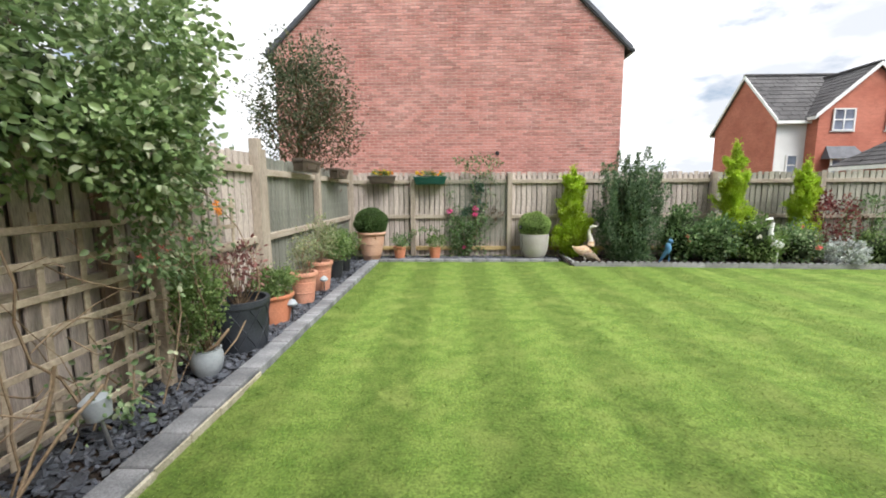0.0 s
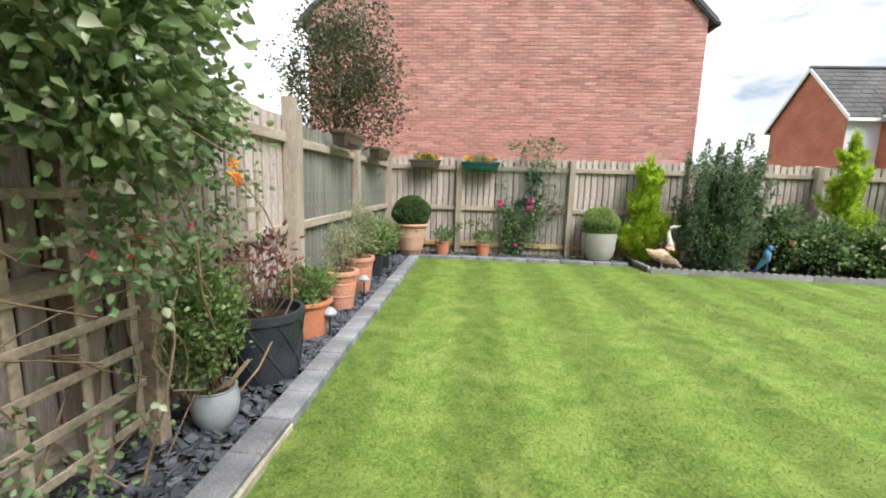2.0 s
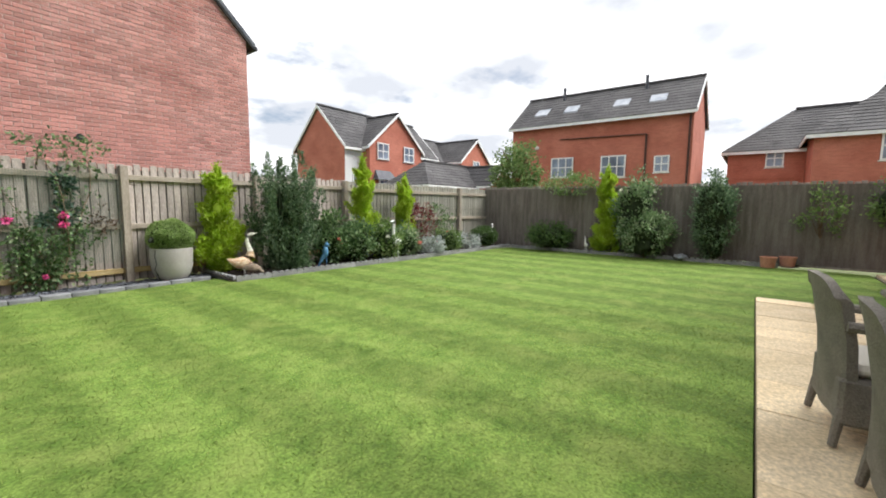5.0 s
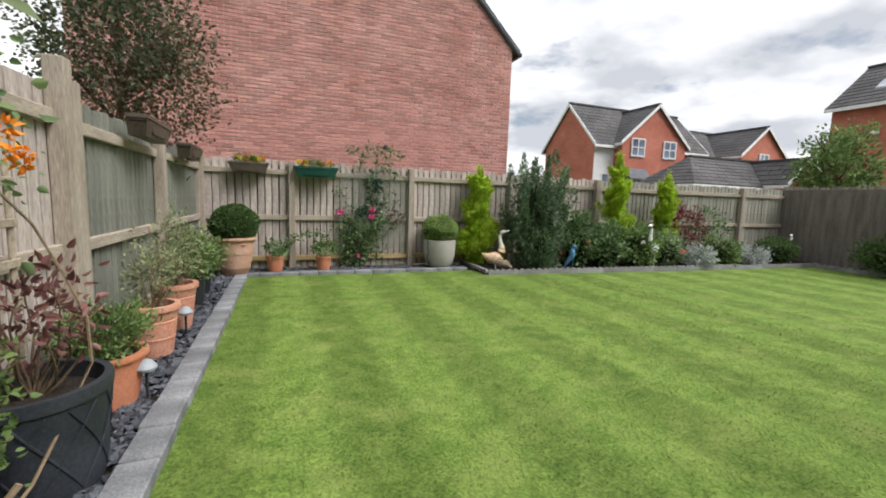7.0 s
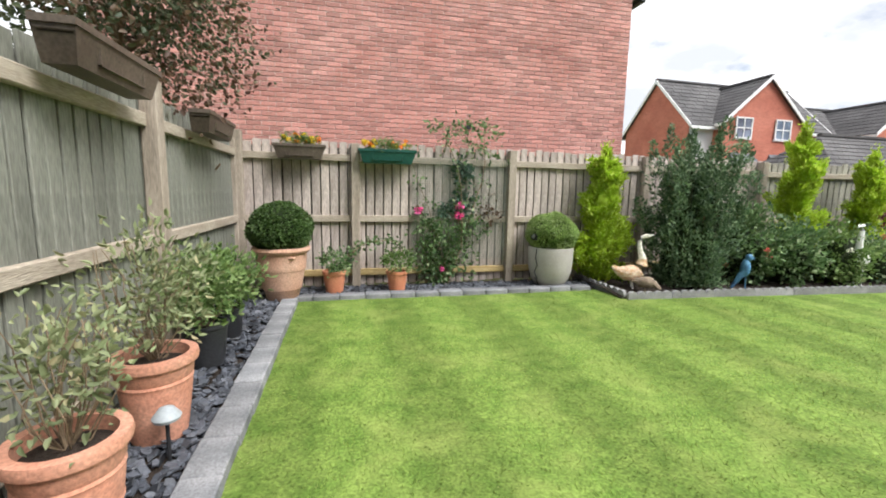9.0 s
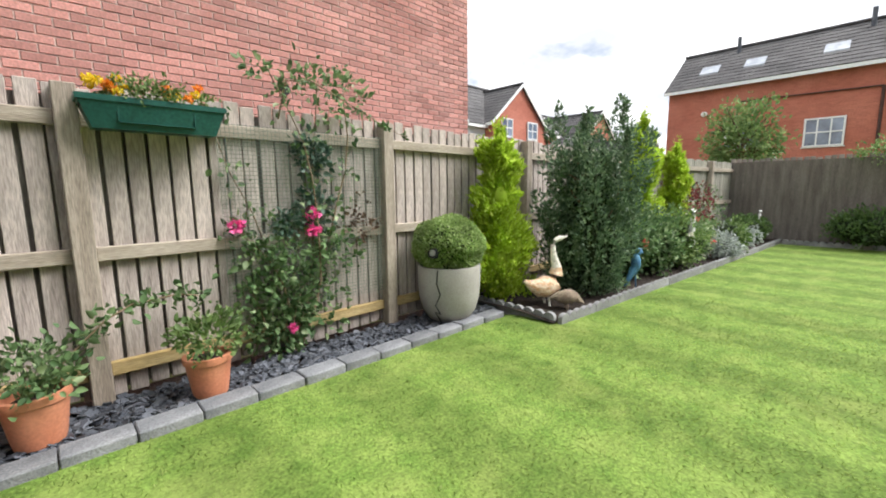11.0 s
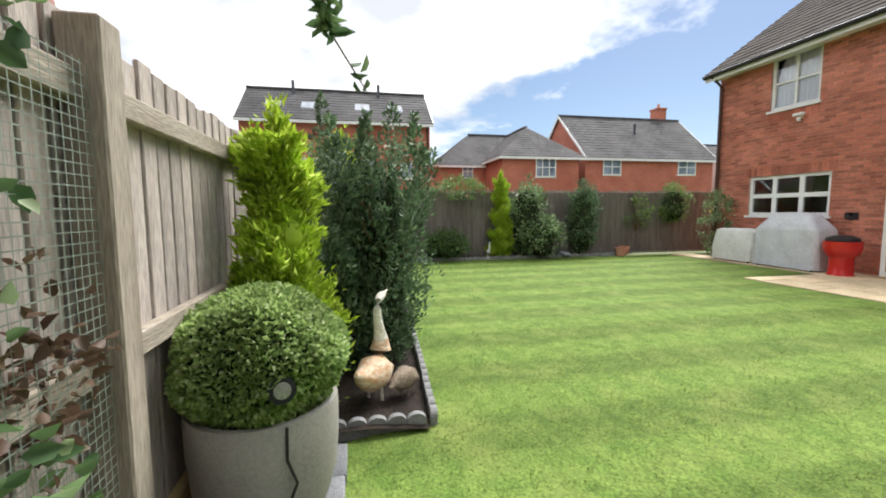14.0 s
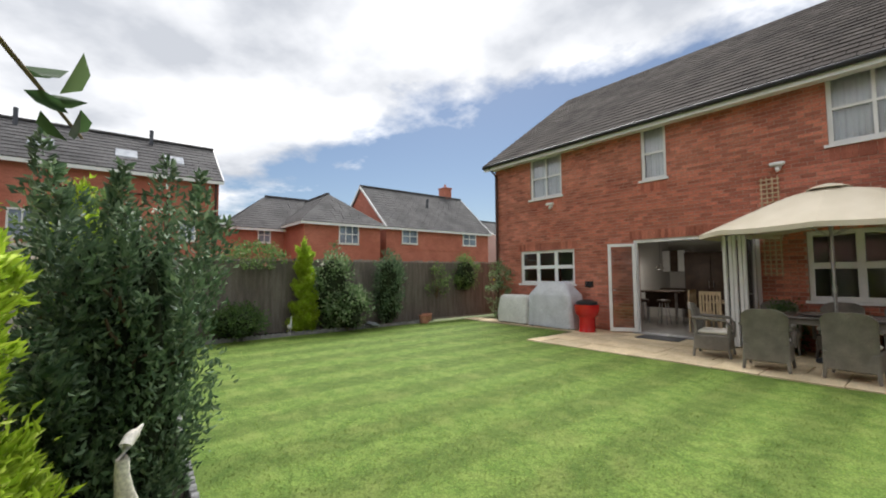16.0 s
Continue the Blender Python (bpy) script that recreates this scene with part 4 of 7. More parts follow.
h, c = plain_house("gabled_wing", 28.4, 32.9, 21.5, 28.0, 5.1, 6.95, "y", "orange brick wing with a white-trimmed front gable", over=0.25)
F = face(c, y=21.5)
window(h, 30.1, 31.1, 4.0, 5.2, F, 2, 2, -0.03, GREY_PANE)
h, c = plain_house("garage", 17.6, 25.0, 16.4, 19.6, 2.6, 3.9, "x", "low brick garage with a grey pantiled roof", hips=(True, False), over=0.25)
h, c = plain_house("garage_wing", 22.6, 25.2, 15.2, 19.0, 2.7, 3.85, "y", "small brick garage gable", over=0.2)

# long house with rooflights beyond the right-hand fence
h, c = plain_house("long_house", 24.4, 30.0, 4.3, 14.65, 6.5, 8.6, "y", "long orange brick house with dark tiled roof and four rooflights", over=0.35)
F = face(c, x=24.4)
for u0, u1, z0, z1, n in ((10.5, 11.9, 3.1, 4.3, 3), (7.5, 8.87, 3.0, 4.25, 3), (5.3, 6.05, 3.2, 4.1, 2)):
    window(h, u0, u1, z0, z1, F, n, 2, -0.03, GREY_PANE)
slope = (8.6 - 6.5) / 2.8
for u in (13.05, 11.1, 8.13, 6.2):
    q = []
    for du in (-0.42, 0.42):
        for dx in (-0.3, 0.32):
            x = 25.4 + dx
            q.append((x - c[0], u + du - c[1], 6.5 + (x - 24.4) * slope + 0.17))
    v = q + [(a, b, z - 0.12) for a, b, z in q]
    part("rooflight", M().add(v, [(0, 1, 3, 2), (6, 7, 5, 4), (0, 4, 5, 1), (2, 3, 7, 6), (0, 2, 6, 4), (1, 5, 7, 3)]), SKYLIGHT, h)
for u in (12.1, 7.1):
    part("roof_vent", M().tube([(26.7 - c[0], u - c[1], 8.0), (26.7 - c[0], u - c[1], 9.1)], 0.09, 10), LEAD, h)
part("downpipe", M().tube([F(4.45, 0.07, 6.4), F(4.45, 0.07, 0)], 0.055, 10), PIPE, h)
part("downpipe", M().tube([F(6.5, 0.07, 5.3), F(6.5, 0.07, 0)], 0.055, 10), PIPE, h)
part("drain_run", M().tube([F(6.5, 0.06, 5.3), F(11.4, 0.06, 5.4)], 0.035, 8), PIPE, h)
part("alarm_box", M().ball(F(12.9, 0.06, 5.0), (0.08, 0.16, 0.12)), WHITE, h)

# lower hipped house and gabled house beyond the right-hand fence
h, c = plain_house("hipped_house", 28.9, 34.9, -6.5, 2.95, 4.7, 7.1, "y", "orange brick house with a hipped brown-grey roof", hips=(True, True))
F = face(c, x=28.9)
window(h, 0.4, 1.2, 3.6, 4.6, F, 2, 2, -0.03, GREY_PANE)
part("brick_band", M().add([F(u, o, z) for u in (-6.4, 2.9) for o in (0.0, 0.03) for z in (3.0, 3.15)], [(0, 1, 3, 2), (4, 6, 7, 5), (0, 4, 5, 1), (2, 3, 7, 6), (0, 2, 6, 4), (1, 5, 7, 3)]), FAR_BRICK, h)
h, c = plain_house("hipped_wing", 25.2, 32.0, -5.75, -0.5, 4.9, 7.0, "x", "projecting orange brick wing with a pyramid-shaped roof", hips=(True, False))
F = face(c, x=25.2)
window(h, -4.1, -2.7, 3.45, 4.7, F, 3, 2, -0.03, GREY_PANE)
h, c = plain_house("gabled_house", 26.1, 33.6, -17.0, -6.75, 5.05, 8.35, "y", "orange brick house with white bargeboards, grey roof and brick chimney", hips=(False, False))
F = face(c, x=26.1)
window(h, -9.45, -8.05, 3.72, 4.85, F, 2, 2, -0.03, GREY_PANE)
window(h, -15.5, -14.0, 3.78, 4.88, F, 2, 2, -0.03, GREY_PANE)
part("brick_band", M().add([F(u, o, z) for u in (-16.9, -6.85) for o in (0.0, 0.03) for z in (3.3, 3.42)], [(0, 1, 3, 2), (4, 6, 7, 5), (0, 4, 5, 1), (2, 3, 7, 6), (0, 2, 6, 4), (1, 5, 7, 3)]), FAR_BRICK, h)
ch = part("chimney", M().box(29.8 - c[0], 30.7 - c[0], -16.0 - c[1], -15.2 - c[1], 7.9, 9.3, 0.02).box(29.75 - c[0], 30.75 - c[0], -16.05 - c[1], -15.15 - c[1], 9.3, 9.45, 0.02), FAR_BRICK, h)
part("chimney_pot", M().lathe([(0.12, 0), (0.13, 0.05), (0.10, 0.1), (0.1, 0.3), (0.12, 0.34)], 12), TERRA, ch, at=pose(30.25 - c[0], -15.6 - c[1], 9.45))
part("roof_vent", M().tube([(28.2 - c[0], -12.0 - c[1], 6.9), (28.2 - c[0], -12.0 - c[1], 7.7)], 0.1, 10), LEAD, h)
# pale gateway slab and another house corner further back
h, c = plain_house("distant_house", 27.0, 34.0, -28.0, -19.5, 4.6, 6.6, "y", "distant pale house with a grey roof", wall_mat=RENDER)

# distant wooded hill
hl = M()
n = 60
for i in range(n + 1):
    a = radians(5 + 110 * i / n)
    r = 330
    hgt = 8 + 10 * noise.noise(Vector((i * 0.09, 0, 3))) + 6 * math.exp(-((i - 16) / 6) ** 2)
    hl.v += [(r * math.sin(a), r * math.cos(a), -1), (r * 1.1 * math.sin(a), r * 1.1 * math.cos(a), max(4, hgt))]
for i in range(n):
    hl.f.append((2 * i, 2 * i + 2, 2 * i + 3, 2 * i + 1))
tagged(part("hill", hl, FIELD), "far green hill on the horizon", "hill", kind="structure")

# ---- the main house ----
home = thing("house", pose(0, HOUSE_Y, 0), "red-brown brick house with white windows, bifold doors and tiled roof", "house")
HX0, HX1, EAVE = -3.2, 10.08, 5.0
Ph = lambda u, o, z: (u, o, z)
holes = [(7.15, 9.05, 1.16, 2.13), (7.5, 8.62, 3.68, 4.93), (4.66, 5.24, 3.66, 4.95), (2.98, 5.5, -0.05, 2.25), (0.2, 2.28, 0.93, 2.19), (0.7, 1.9, 3.7, 5.0)]
hw = brick_wall(home, HX0, HX1, -0.05, 5.05, holes, Ph, BRICK_R, MORTAR_R, (3.0, 7.4, 2.3, 3.6))
for a, b, z in ((7.15, 9.05, 2.135), (2.98, 5.5, 2.255), (0.2, 2.28, 2.195)):
    soldiers(hw, a - 0.1, b + 0.1, z, Ph, BRICK_R)
for a, b, z in ((7.5, 8.62, 3.4), (4.66, 5.24, 3.38), (0.7, 1.9, 3.42)):
    soldiers(hw, a, b, z, Ph, BRICK_R)
part("wall", M().box(HX1 - 0.3, HX1, -8.8, -0.3, -0.1, 5.05), FAR_BRICK, home)
part("wall", M().box(HX0, HX0 + 0.3, -8.8, -0.3, -0.1, 5.05), FAR_BRICK, home)
part("wall", M().box(HX0, HX1, -9.1, -8.8, -0.1, 5.05), FAR_BRICK, home)
window(home, 7.15, 9.05, 1.16, 2.13, Ph, 3, 2, 0.10, bar=0.10, outer=0.075)
window(home, 7.5, 8.62, 3.68, 4.93, Ph, 2, 2, 0.10, bar=0.05)
window(home, 4.66, 5.24, 3.66, 4.95, Ph, 1, 2, 0.10, bar=0.05)
window(home, 0.2, 2.28, 0.93, 2.19, Ph, 3, 2, 0.10, bar=0.11, outer=0.08)
window(home, 0.7, 1.9, 3.7, 5.0, Ph, 2, 2, 0.10, bar=0.05)
# roof, fascia, gutter
RZ, RY = 8.55, -4.55
tiled_roof(home, (HX0 - 0.2, 0.42, 4.98), (HX1 + 0.12, 0.42, 4.98), (HX0 - 0.2, RY, RZ), (HX1 + 0.12, RY, RZ), TILE, 0.27, 0.30, near=300)
tiled_roof(home, (HX0 - 0.2, 2 * RY - 0.42, 4.98), (HX1 + 0.12, 2 * RY - 0.42, 4.98), (HX0 - 0.2, RY, RZ), (HX1 + 0.12, RY, RZ), TILE, 0.34, 0.60)
part("soffit", M().box(HX0 - 0.2, HX1 + 0.1, 0.0, 0.36, 4.86, 4.89).box(HX0 - 0.2, HX1 + 0.1, 0.36, 0.39, 4.80, 4.97), WHITE, home, "white soffit and fascia board")
part("gutter", M().tube([(HX0 - 0.2, 0.45, 4.93), (HX1 + 0.12, 0.45, 4.93)], 0.055, 12), BLACK, home, "black half-round gutter")
for s in (0.42, 2 * RY - 0.42):
    beam(home, "bargeboard", (HX1 + 0.1, s, 4.9), (HX1 + 0.1, RY, RZ - 0.08), 0.04, 0.18, WHITE)
for gx, w in ((HX1, -0.3), (HX0, 0.3)):
    v = [(gx, 0.0, 5.05), (gx, 2 * RY, 5.05), (gx, RY, RZ - 0.15), (gx + w, 0.0, 5.05), (gx + w, 2 * RY, 5.05), (gx + w, RY, RZ - 0.15)]
    part("gable", M().add(v, [(0, 1, 2), (5, 4, 3), (0, 2, 5, 3), (1, 4, 5, 2)]), FAR_BRICK, home)
part("downpipe", M().tube([(9.97, 0.40, 4.9), (9.97, 0.08, 4.65), (9.97, 0.08, 0.0)], 0.045, 12), PIPE, home, "brown rainwater downpipe")
# bifold doors
bf = M().box(2.98, 3.05, -0.12, -0.02, 0, 2.25, 0.004).box(5.43, 5.5, -0.12, -0.02, 0, 2.25, 0.004).box(3.05, 5.43, -0.12, -0.022, 2.18, 2.25, 0.004).box(3.05, 5.43, -0.12, -0.022, 0.0, 0.04, 0.004)
part("door_frame", bf, WHITE, home)


def leaf(at, w=0.62, h=2.12):
    d = new("door_leaf")
    d.parent = home
    d.matrix_basis = at
    m = M().box(0, 0.07, -0.03, 0.03, 0, h, 0.004).box(w - 0.07, w, -0.03, 0.03, 0, h, 0.004).box(0.07, w - 0.07, -0.028, 0.028, 0, 0.09, 0.004).box(0.07, w - 0.07, -0.028, 0.028, h - 0.07, h, 0.004)
    part("stile", m, WHITE, d)
    g = part("pane", M().box(0.07, w - 0.07, -0.004, 0.004, 0.09, h - 0.07), GLASS, d)
    g.visible_shadow = False
    part("handle", M().tube([(w - 0.035, 0.03, 1.0), (w - 0.035, 0.07, 1.0), (w - 0.15, 0.07, 1.0)], 0.01, 8), STEEL, d)


leaf(pose(5.46, 0.0, 0.045, 0, 0, 35), 0.62)
for i, (x, a) in enumerate(((3.09, 90), (3.165, 91), (3.24, 89.5), (3.32, 91), (3.395, 89))):
    leaf(pose(x, -0.02 + 0.008 * i, 0.045, 0, 0, a), 0.60)
part("threshold", M().box(2.95, 5.52, -0.02, 0.12, 0.0, 0.04, 0.005), STEEL, home)
# rooms behind the openings
for q in ((2.0, 6.9, -5.2, -5.1, 0, 2.5), (6.8, 6.9, -5.1, -0.31, 0, 2.5), (2.45, 2.55, -5.1, -0.31, 0, 2.5), (HX0 + 0.3, 2.45, -3.2, -3.1, 0, 2.5), (6.9, HX1 - 0.3, -3.2, -3.1, 0, 2.5), (HX0 + 0.3, HX1 - 0.3, -3.2, -3.1, 2.7, 5.05)):
    part("inner_wall", M().box(*q), INNER, home)
part("inner_floor", M().box(HX0 + 0.3, HX1 - 0.3, -8.8, -0.3, -0.08, 0.03), FLOORTILE, home, "pale tiled floor inside")
part("inner_ceiling", M().box(HX0 + 0.3, HX1 - 0.3, -8.8, -0.31, 2.5, 2.7), INNER, home)
for a, b, z0, z1 in ((7.45, 8.67, 3.62, 4.98), (4.6, 5.3, 3.6, 5.0), (0.65, 1.95, 3.65, 5.04)):
    m = M()
    n = 40
    for i in range(n + 1):
        x = a + (b - a) * i / n
        y = -0.15 + 0.012 * math.sin(i * 1.9) + 0.01 * math.sin(i * 0.7)
        m.v += [(x, y, z0), (x, y, z1)]
    for i in range(n):
        m.f.append((2 * i, 2 * i + 2, 2 * i + 3, 2 * i + 1))
    part("net_curtain", m, CURTAIN, home)
# lamps, camera and small fittings on the wall
for x, z in ((7.85, 3.42), (2.62, 3.47)):
    w = M().box(x - 0.05, x + 0.05, 0.01, 0.05, z - 0.05, z + 0.05, 0.01).box(x - 0.12, x + 0.12, 0.05, 0.15, z - 0.0, z + 0.07, 0.02).ball((x, 0.09, z - 0.07), (0.04, 0.05, 0.05))
    part("security_light", w, WHITE, home, "white floodlight with a sensor below")
part("hose_hook", M().tube([(6.72, 0.0, 1.2), (6.72, 0.1, 1.22), (6.72, 0.12, 1.14), (6.66, 0.06, 1.1)], 0.03, 8).box(6.6, 6.84, 0.005, 0.03, 1.1, 1.24, 0.005), BLACK, home, "black wall bracket")



# ---- trellis and climber by the side fence ----
def lattice(name, at, w, h, nx, ny, label, t=0.02, d=0.012, frame_w=0.0, material=None):
    root = thing(name, at, label, "trellis")
    for i in range(nx):
        x = w * i / (nx - 1)
        part("upright", M().box(x - t, x + t, 0, d, 0, h, 0.003), material or TRELLIS, root)
    for j in range(ny):
        z = h * (j + 0.5) / ny
        part("slat", M().box(-0.03, w + 0.03, d + 0.001, 2 * d, z - t, z + t, 0.003), material or TRELLIS, root)
    return root


# local x runs towards the camera's start (-y), the front faces the lawn
lattice("garden_trellis", pose(-1.975, 3.0, 0.1, 0, 0, -90) @ pose(0, 0, 0), 2.5, 1.25, 11, 7, "weathered wooden square trellis standing against the fence", material=TRELLIS)
tp = thing("trellis_post", pose(-1.97, 3.1, 0), "pale split wooden post holding the trellis", "post")
part("shaft", M().box(-0.045, 0.045, -0.035, 0.035, 0.0, 1.3, 0.008), TRELLIS, tp)
lattice("garden_trellis", pose(-2.0, 4.2, 0.1, 0, 0, -90), 0.95, 1.3, 5, 7, "weathered wooden square trellis standing against the fence", material=TRELLIS)

climber = thing("climbing_plant", pose(-1.95, 2.4, 0), "dense green honeysuckle spilling over the fence and trellis", "climber")
for k in range(28):
    y = rng.uniform(-2.2, 1.0)
    a = (rng.uniform(-0.02, 0.16), y + rng.normal(0, 0.1), rng.uniform(0.02, 0.1))
    b = (rng.uniform(-0.1, 0.22), y + rng.normal(0, 0.45), rng.uniform(0.9, 1.6))
    r = rng.uniform(0.003, 0.009)
    part("stem", M().tube(twig(a, b, 0.14, 8), [r * (1 - 0.06 * i) for i in range(8)], 5), STEM, climber, smooth=True)
for k in range(30):
    y = rng.uniform(-2.0, 0.9)
    z = rng.uniform(0.2, 1.2)
    part("stem", M().tube(twig((rng.uniform(0.0, 0.2), y, z), (rng.uniform(0.02, 0.3), y + rng.normal(0, 0.4), z + rng.normal(0, 0.25)), 0.08, 6), 0.004, 4), STEM, climber, smooth=True)
# added solid balls, coloured dark for the shade behind the leaves
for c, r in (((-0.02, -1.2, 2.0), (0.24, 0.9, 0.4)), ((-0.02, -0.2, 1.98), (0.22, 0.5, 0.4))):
    part("filler_ball", M().ball(c, (r[0] * 0.5, r[1] * 0.65, r[2] * 0.55), 16, 10, 0.5, 3), CORE_SHADE, climber, smooth=True)
big = cat(blob_points(1500, (0.34, 0.40, 2.36), (0.30, 0.42, 0.40), 0.2, 90, 0.07), blob_points(900, (0.0, 0.8, 2.22), (0.24, 0.5, 0.34), 0.2, 60, 0.08), blob_points(5200, (0.0, -1.2, 2.10), (0.40, 1.25, 0.64), 0.4, 220, 0.08), blob_points(3300, (0.0, -0.25, 2.08), (0.36, 0.75, 0.58), 0.4, 150, 0.08), blob_points(1900, (0.40, 0.12, 1.74), (0.28, 0.32, 0.42), 0.2, 90, 0.06), blob_points(1500, (-0.04, 0.75, 1.76), (0.28, 0.75, 0.36), 0.4, 70, 0.08))
hang = np.array([[0.5, 0, -0.35]])
part("leaves", leaf_mesh("leaves", big[0], big[1] * 0.8 + hang, 0.052, 0.40, L_CLIMB, 0.6), None, climber)
sm = cat(blob_points(260, (0.08, 1.15, 1.38), (0.14, 0.4, 0.42), 0.1, 40, 0.05), blob_points(220, (0.1, -1.6, 0.55), (0.22, 0.8, 0.45), 0.1, 30, 0.07), blob_points(200, (0.12, 0.1, 0.35), (0.15, 0.5, 0.3), 0.1, 20, 0.06), blob_points(280, (0.1, 0.7, 1.15), (0.2, 0.6, 0.3), 0.1, 34, 0.06), blob_points(300, (0.34, 0.2, 1.12), (0.2, 0.3, 0.25), 0.1, 26, 0.05))
part("low_leaves", leaf_mesh("low_leaves", sm[0], sm[1] + hang, 0.04, 0.38, L_VARI, 0.6), None, climber)
def blooms(owner, n, c, r, s, material, label):
    for q in blob_points(n, c, r, 0.2)[0]:
        pt = blob_points(14, q, (s * 0.7, s * 0.7, s * 0.7), 0.2)
        part("bloom", leaf_mesh("bloom", pt[0], pt[1], s, 0.3, material, 0.5), None, owner, label)


blooms(climber, 5, (0.70, 0.2, 1.34), (0.05, 0.09, 0.06), 0.014, P_ORANGE, "orange trumpet flower")
for a, b in (((0.1, 0.0, 1.6), (0.6, 0.2, 1.5)), ((0.1, 0.2, 1.9), (0.62, 0.1, 2.0)), ((0.05, 0.1, 1.4), (0.74, 0.16, 1.4)), ((0.1, -0.1, 1.2), (0.42, 0.3, 1.0))):
    part("stem", M().tube(twig(a, b, 0.06), 0.003, 5), STEM, climber, smooth=True)
blooms(climber, 7, (0.34, 0.3, 1.14), (0.2, 0.35, 0.2), 0.014, P_RED, "coral honeysuckle flower")
# a stem of the same plant reaching out over the slate
for a, b in (((0.12, -0.55, 0.05), (0.35, -0.85, 0.38)), ((0.12, -0.55, 0.05), (0.3, -0.2, 0.45)), ((0.1, -0.5, 0.05), (0.15, -0.3, 0.6))):
    part("cut_stem", M().tube(twig(a, b, 0.03), 0.009, 6), STEM, climber, "thick cut woody stem", smooth=True)

lamp = thing("garden_light", pose(-1.74, 2.3, 0.0, 6, -8, 0) @ Matrix.Scale(0.85, 4), "pale stone-topped solar stake light leaning in slate", "garden light")
part("stake", M().tube([(0, 0, 0), (0, 0, 0.26)], 0.011, 8), STEEL, lamp)
part("lantern", M().lathe([(0.02, 0.24), (0.07, 0.27), (0.085, 0.36), (0.08, 0.40), (0.02, 0.44)], 18), POT_GREY, lamp, smooth=True)
for x, y in ((-1.62, 4.62), (-1.66, 5.9)):
    lp = thing("solar_light", pose(x, y, 0.0), "small clear solar stake light in the slate", "garden light", "solar lights in the slate bed")
    part("stake", M().tube([(0, 0, 0), (0, 0, 0.2)], 0.009, 8), BLACK, lp)
    part("shade", M().lathe([(0.015, 0.19), (0.055, 0.21), (0.06, 0.225), (0.03, 0.265), (0.004, 0.275)], 18), POT_GREY, lp, smooth=True)


# ---- pots ----
def pot_profile(rt, rb, h, rim=0.03, rim_h=0.05, wall=0.02, bands=()):
    p = [(rb, 0.0)]
    for k in range(1, 7):
        s = k / 7
        p.append((rb + (rt - rb) * s ** 0.85, (h - rim_h) * s))
    for z, w in bands:
        i = next((k for k, q in enumerate(p) if q[1] > z), len(p))
        r = rb + (rt - rb) * (z / h) ** 0.85
        p[i:i] = [(r, z - 0.012), (r + w, z), (r, z + 0.012)]
    p += [(rt, h - rim_h), (rt + rim * 0.8, h - rim_h + 0.006), (rt + rim, h - rim_h * 0.5), (rt + rim * 0.8, h), (rt - wall, h), (rt - wall - 0.005, h - rim_h * 1.4)]
    return p


def potted(name, x, y, z, prof, soil_r, soil_z, material, label, group="pots by the fence", sq=1.0):
    root = thing(name, pose(x, y, z, 0, 0, float(rng.uniform(0, 360))), label, "potted plant", group)
    part("pot", M().lathe(prof, 36), material, root, smooth=True)
    s = M()
    s.lathe([(soil_r, soil_z - 0.01), (soil_r * 0.6, soil_z + 0.012), (0.01, soil_z + 0.018)], 24)
    part("soil", s, SOIL, root, smooth=True)
    return root


def sprig(root, c, r, n, size, aspect, material, name="leaves", shell=0.3, clumps=0, cr=0.05, up=0.4, spread=0.7, label=""):
    p = blob_points(n, c, r, shell, clumps, cr)
    return part(name, leaf_mesh(name, p[0], p[1] + np.array([[0, 0, up]]), size, aspect, material, spread), None, root, label)


def stems(root, base, tips, r=0.006, material=None, bend=0.04):
    for t in tips:
        part("stem", M().tube(twig(base, t, bend), [r * (1 - 0.12 * i) for i in range(6)], 5), material or BARK, root, smooth=True)


def tips(n, c, r):
    return blob_points(n, c, r, 0.4)[0]


# grey glazed pot with a loose green shrub
p = potted("potted_shrub", -1.74, 2.85, 0.02, [(0.085, 0), (0.115, 0.05), (0.13, 0.12), (0.128, 0.18), (0.115, 0.225), (0.122, 0.235), (0.105, 0.235), (0.1, 0.2)], 0.1, 0.2, POT_GREY, "pale grey round pot with an airy green shrub")
p.matrix_basis = pose(-1.77, 3.26, 0.02) @ Matrix.Scale(0.92, 4)
stems(p, (0, 0, 0.18), tips(22, (-0.05, 0.05, 0.68), (0.15, 0.2, 0.36)))
sprig(p, (-0.06, 0.0, 0.66), (0.20, 0.24, 0.42), 3400, 0.031, 0.36, L_SHRUB, clumps=150, cr=0.045, shell=0.15)
part("thick_stem", M().tube([(0.0, -0.02, 0.2), (0.12, -0.05, 0.28), (0.2, 0.02, 0.4)], [0.016, 0.014, 0.012], 8), STEM, p, smooth=True)

# large charcoal pot with lattice relief and a red-leaved maple
p = potted("potted_maple", -1.815, 3.88, 0.02, pot_profile(0.256, 0.222, 0.46, 0.014, 0.06, 0.02), 0.236, 0.39, POT_DARK, "large charcoal pot with diamond relief and red-leaved shrub")
for k in range(9):
    for s in (-1, 1):
        pts = []
        for i in range(7):
            f = i / 6
            a = 2 * math.pi * k / 9 + s * f * 0.9
            r = 0.224 + 0.033 * f ** 0.85 + 0.002
            pts.append((r * math.cos(a), r * math.sin(a), 0.03 + 0.36 * f))
        part("relief_strip", M().tube(pts, 0.005, 5), POT_DARK, p, smooth=True)
stems(p, (0, 0, 0.36), tips(24, (0, 0.0, 0.75), (0.28, 0.28, 0.22)), 0.007)
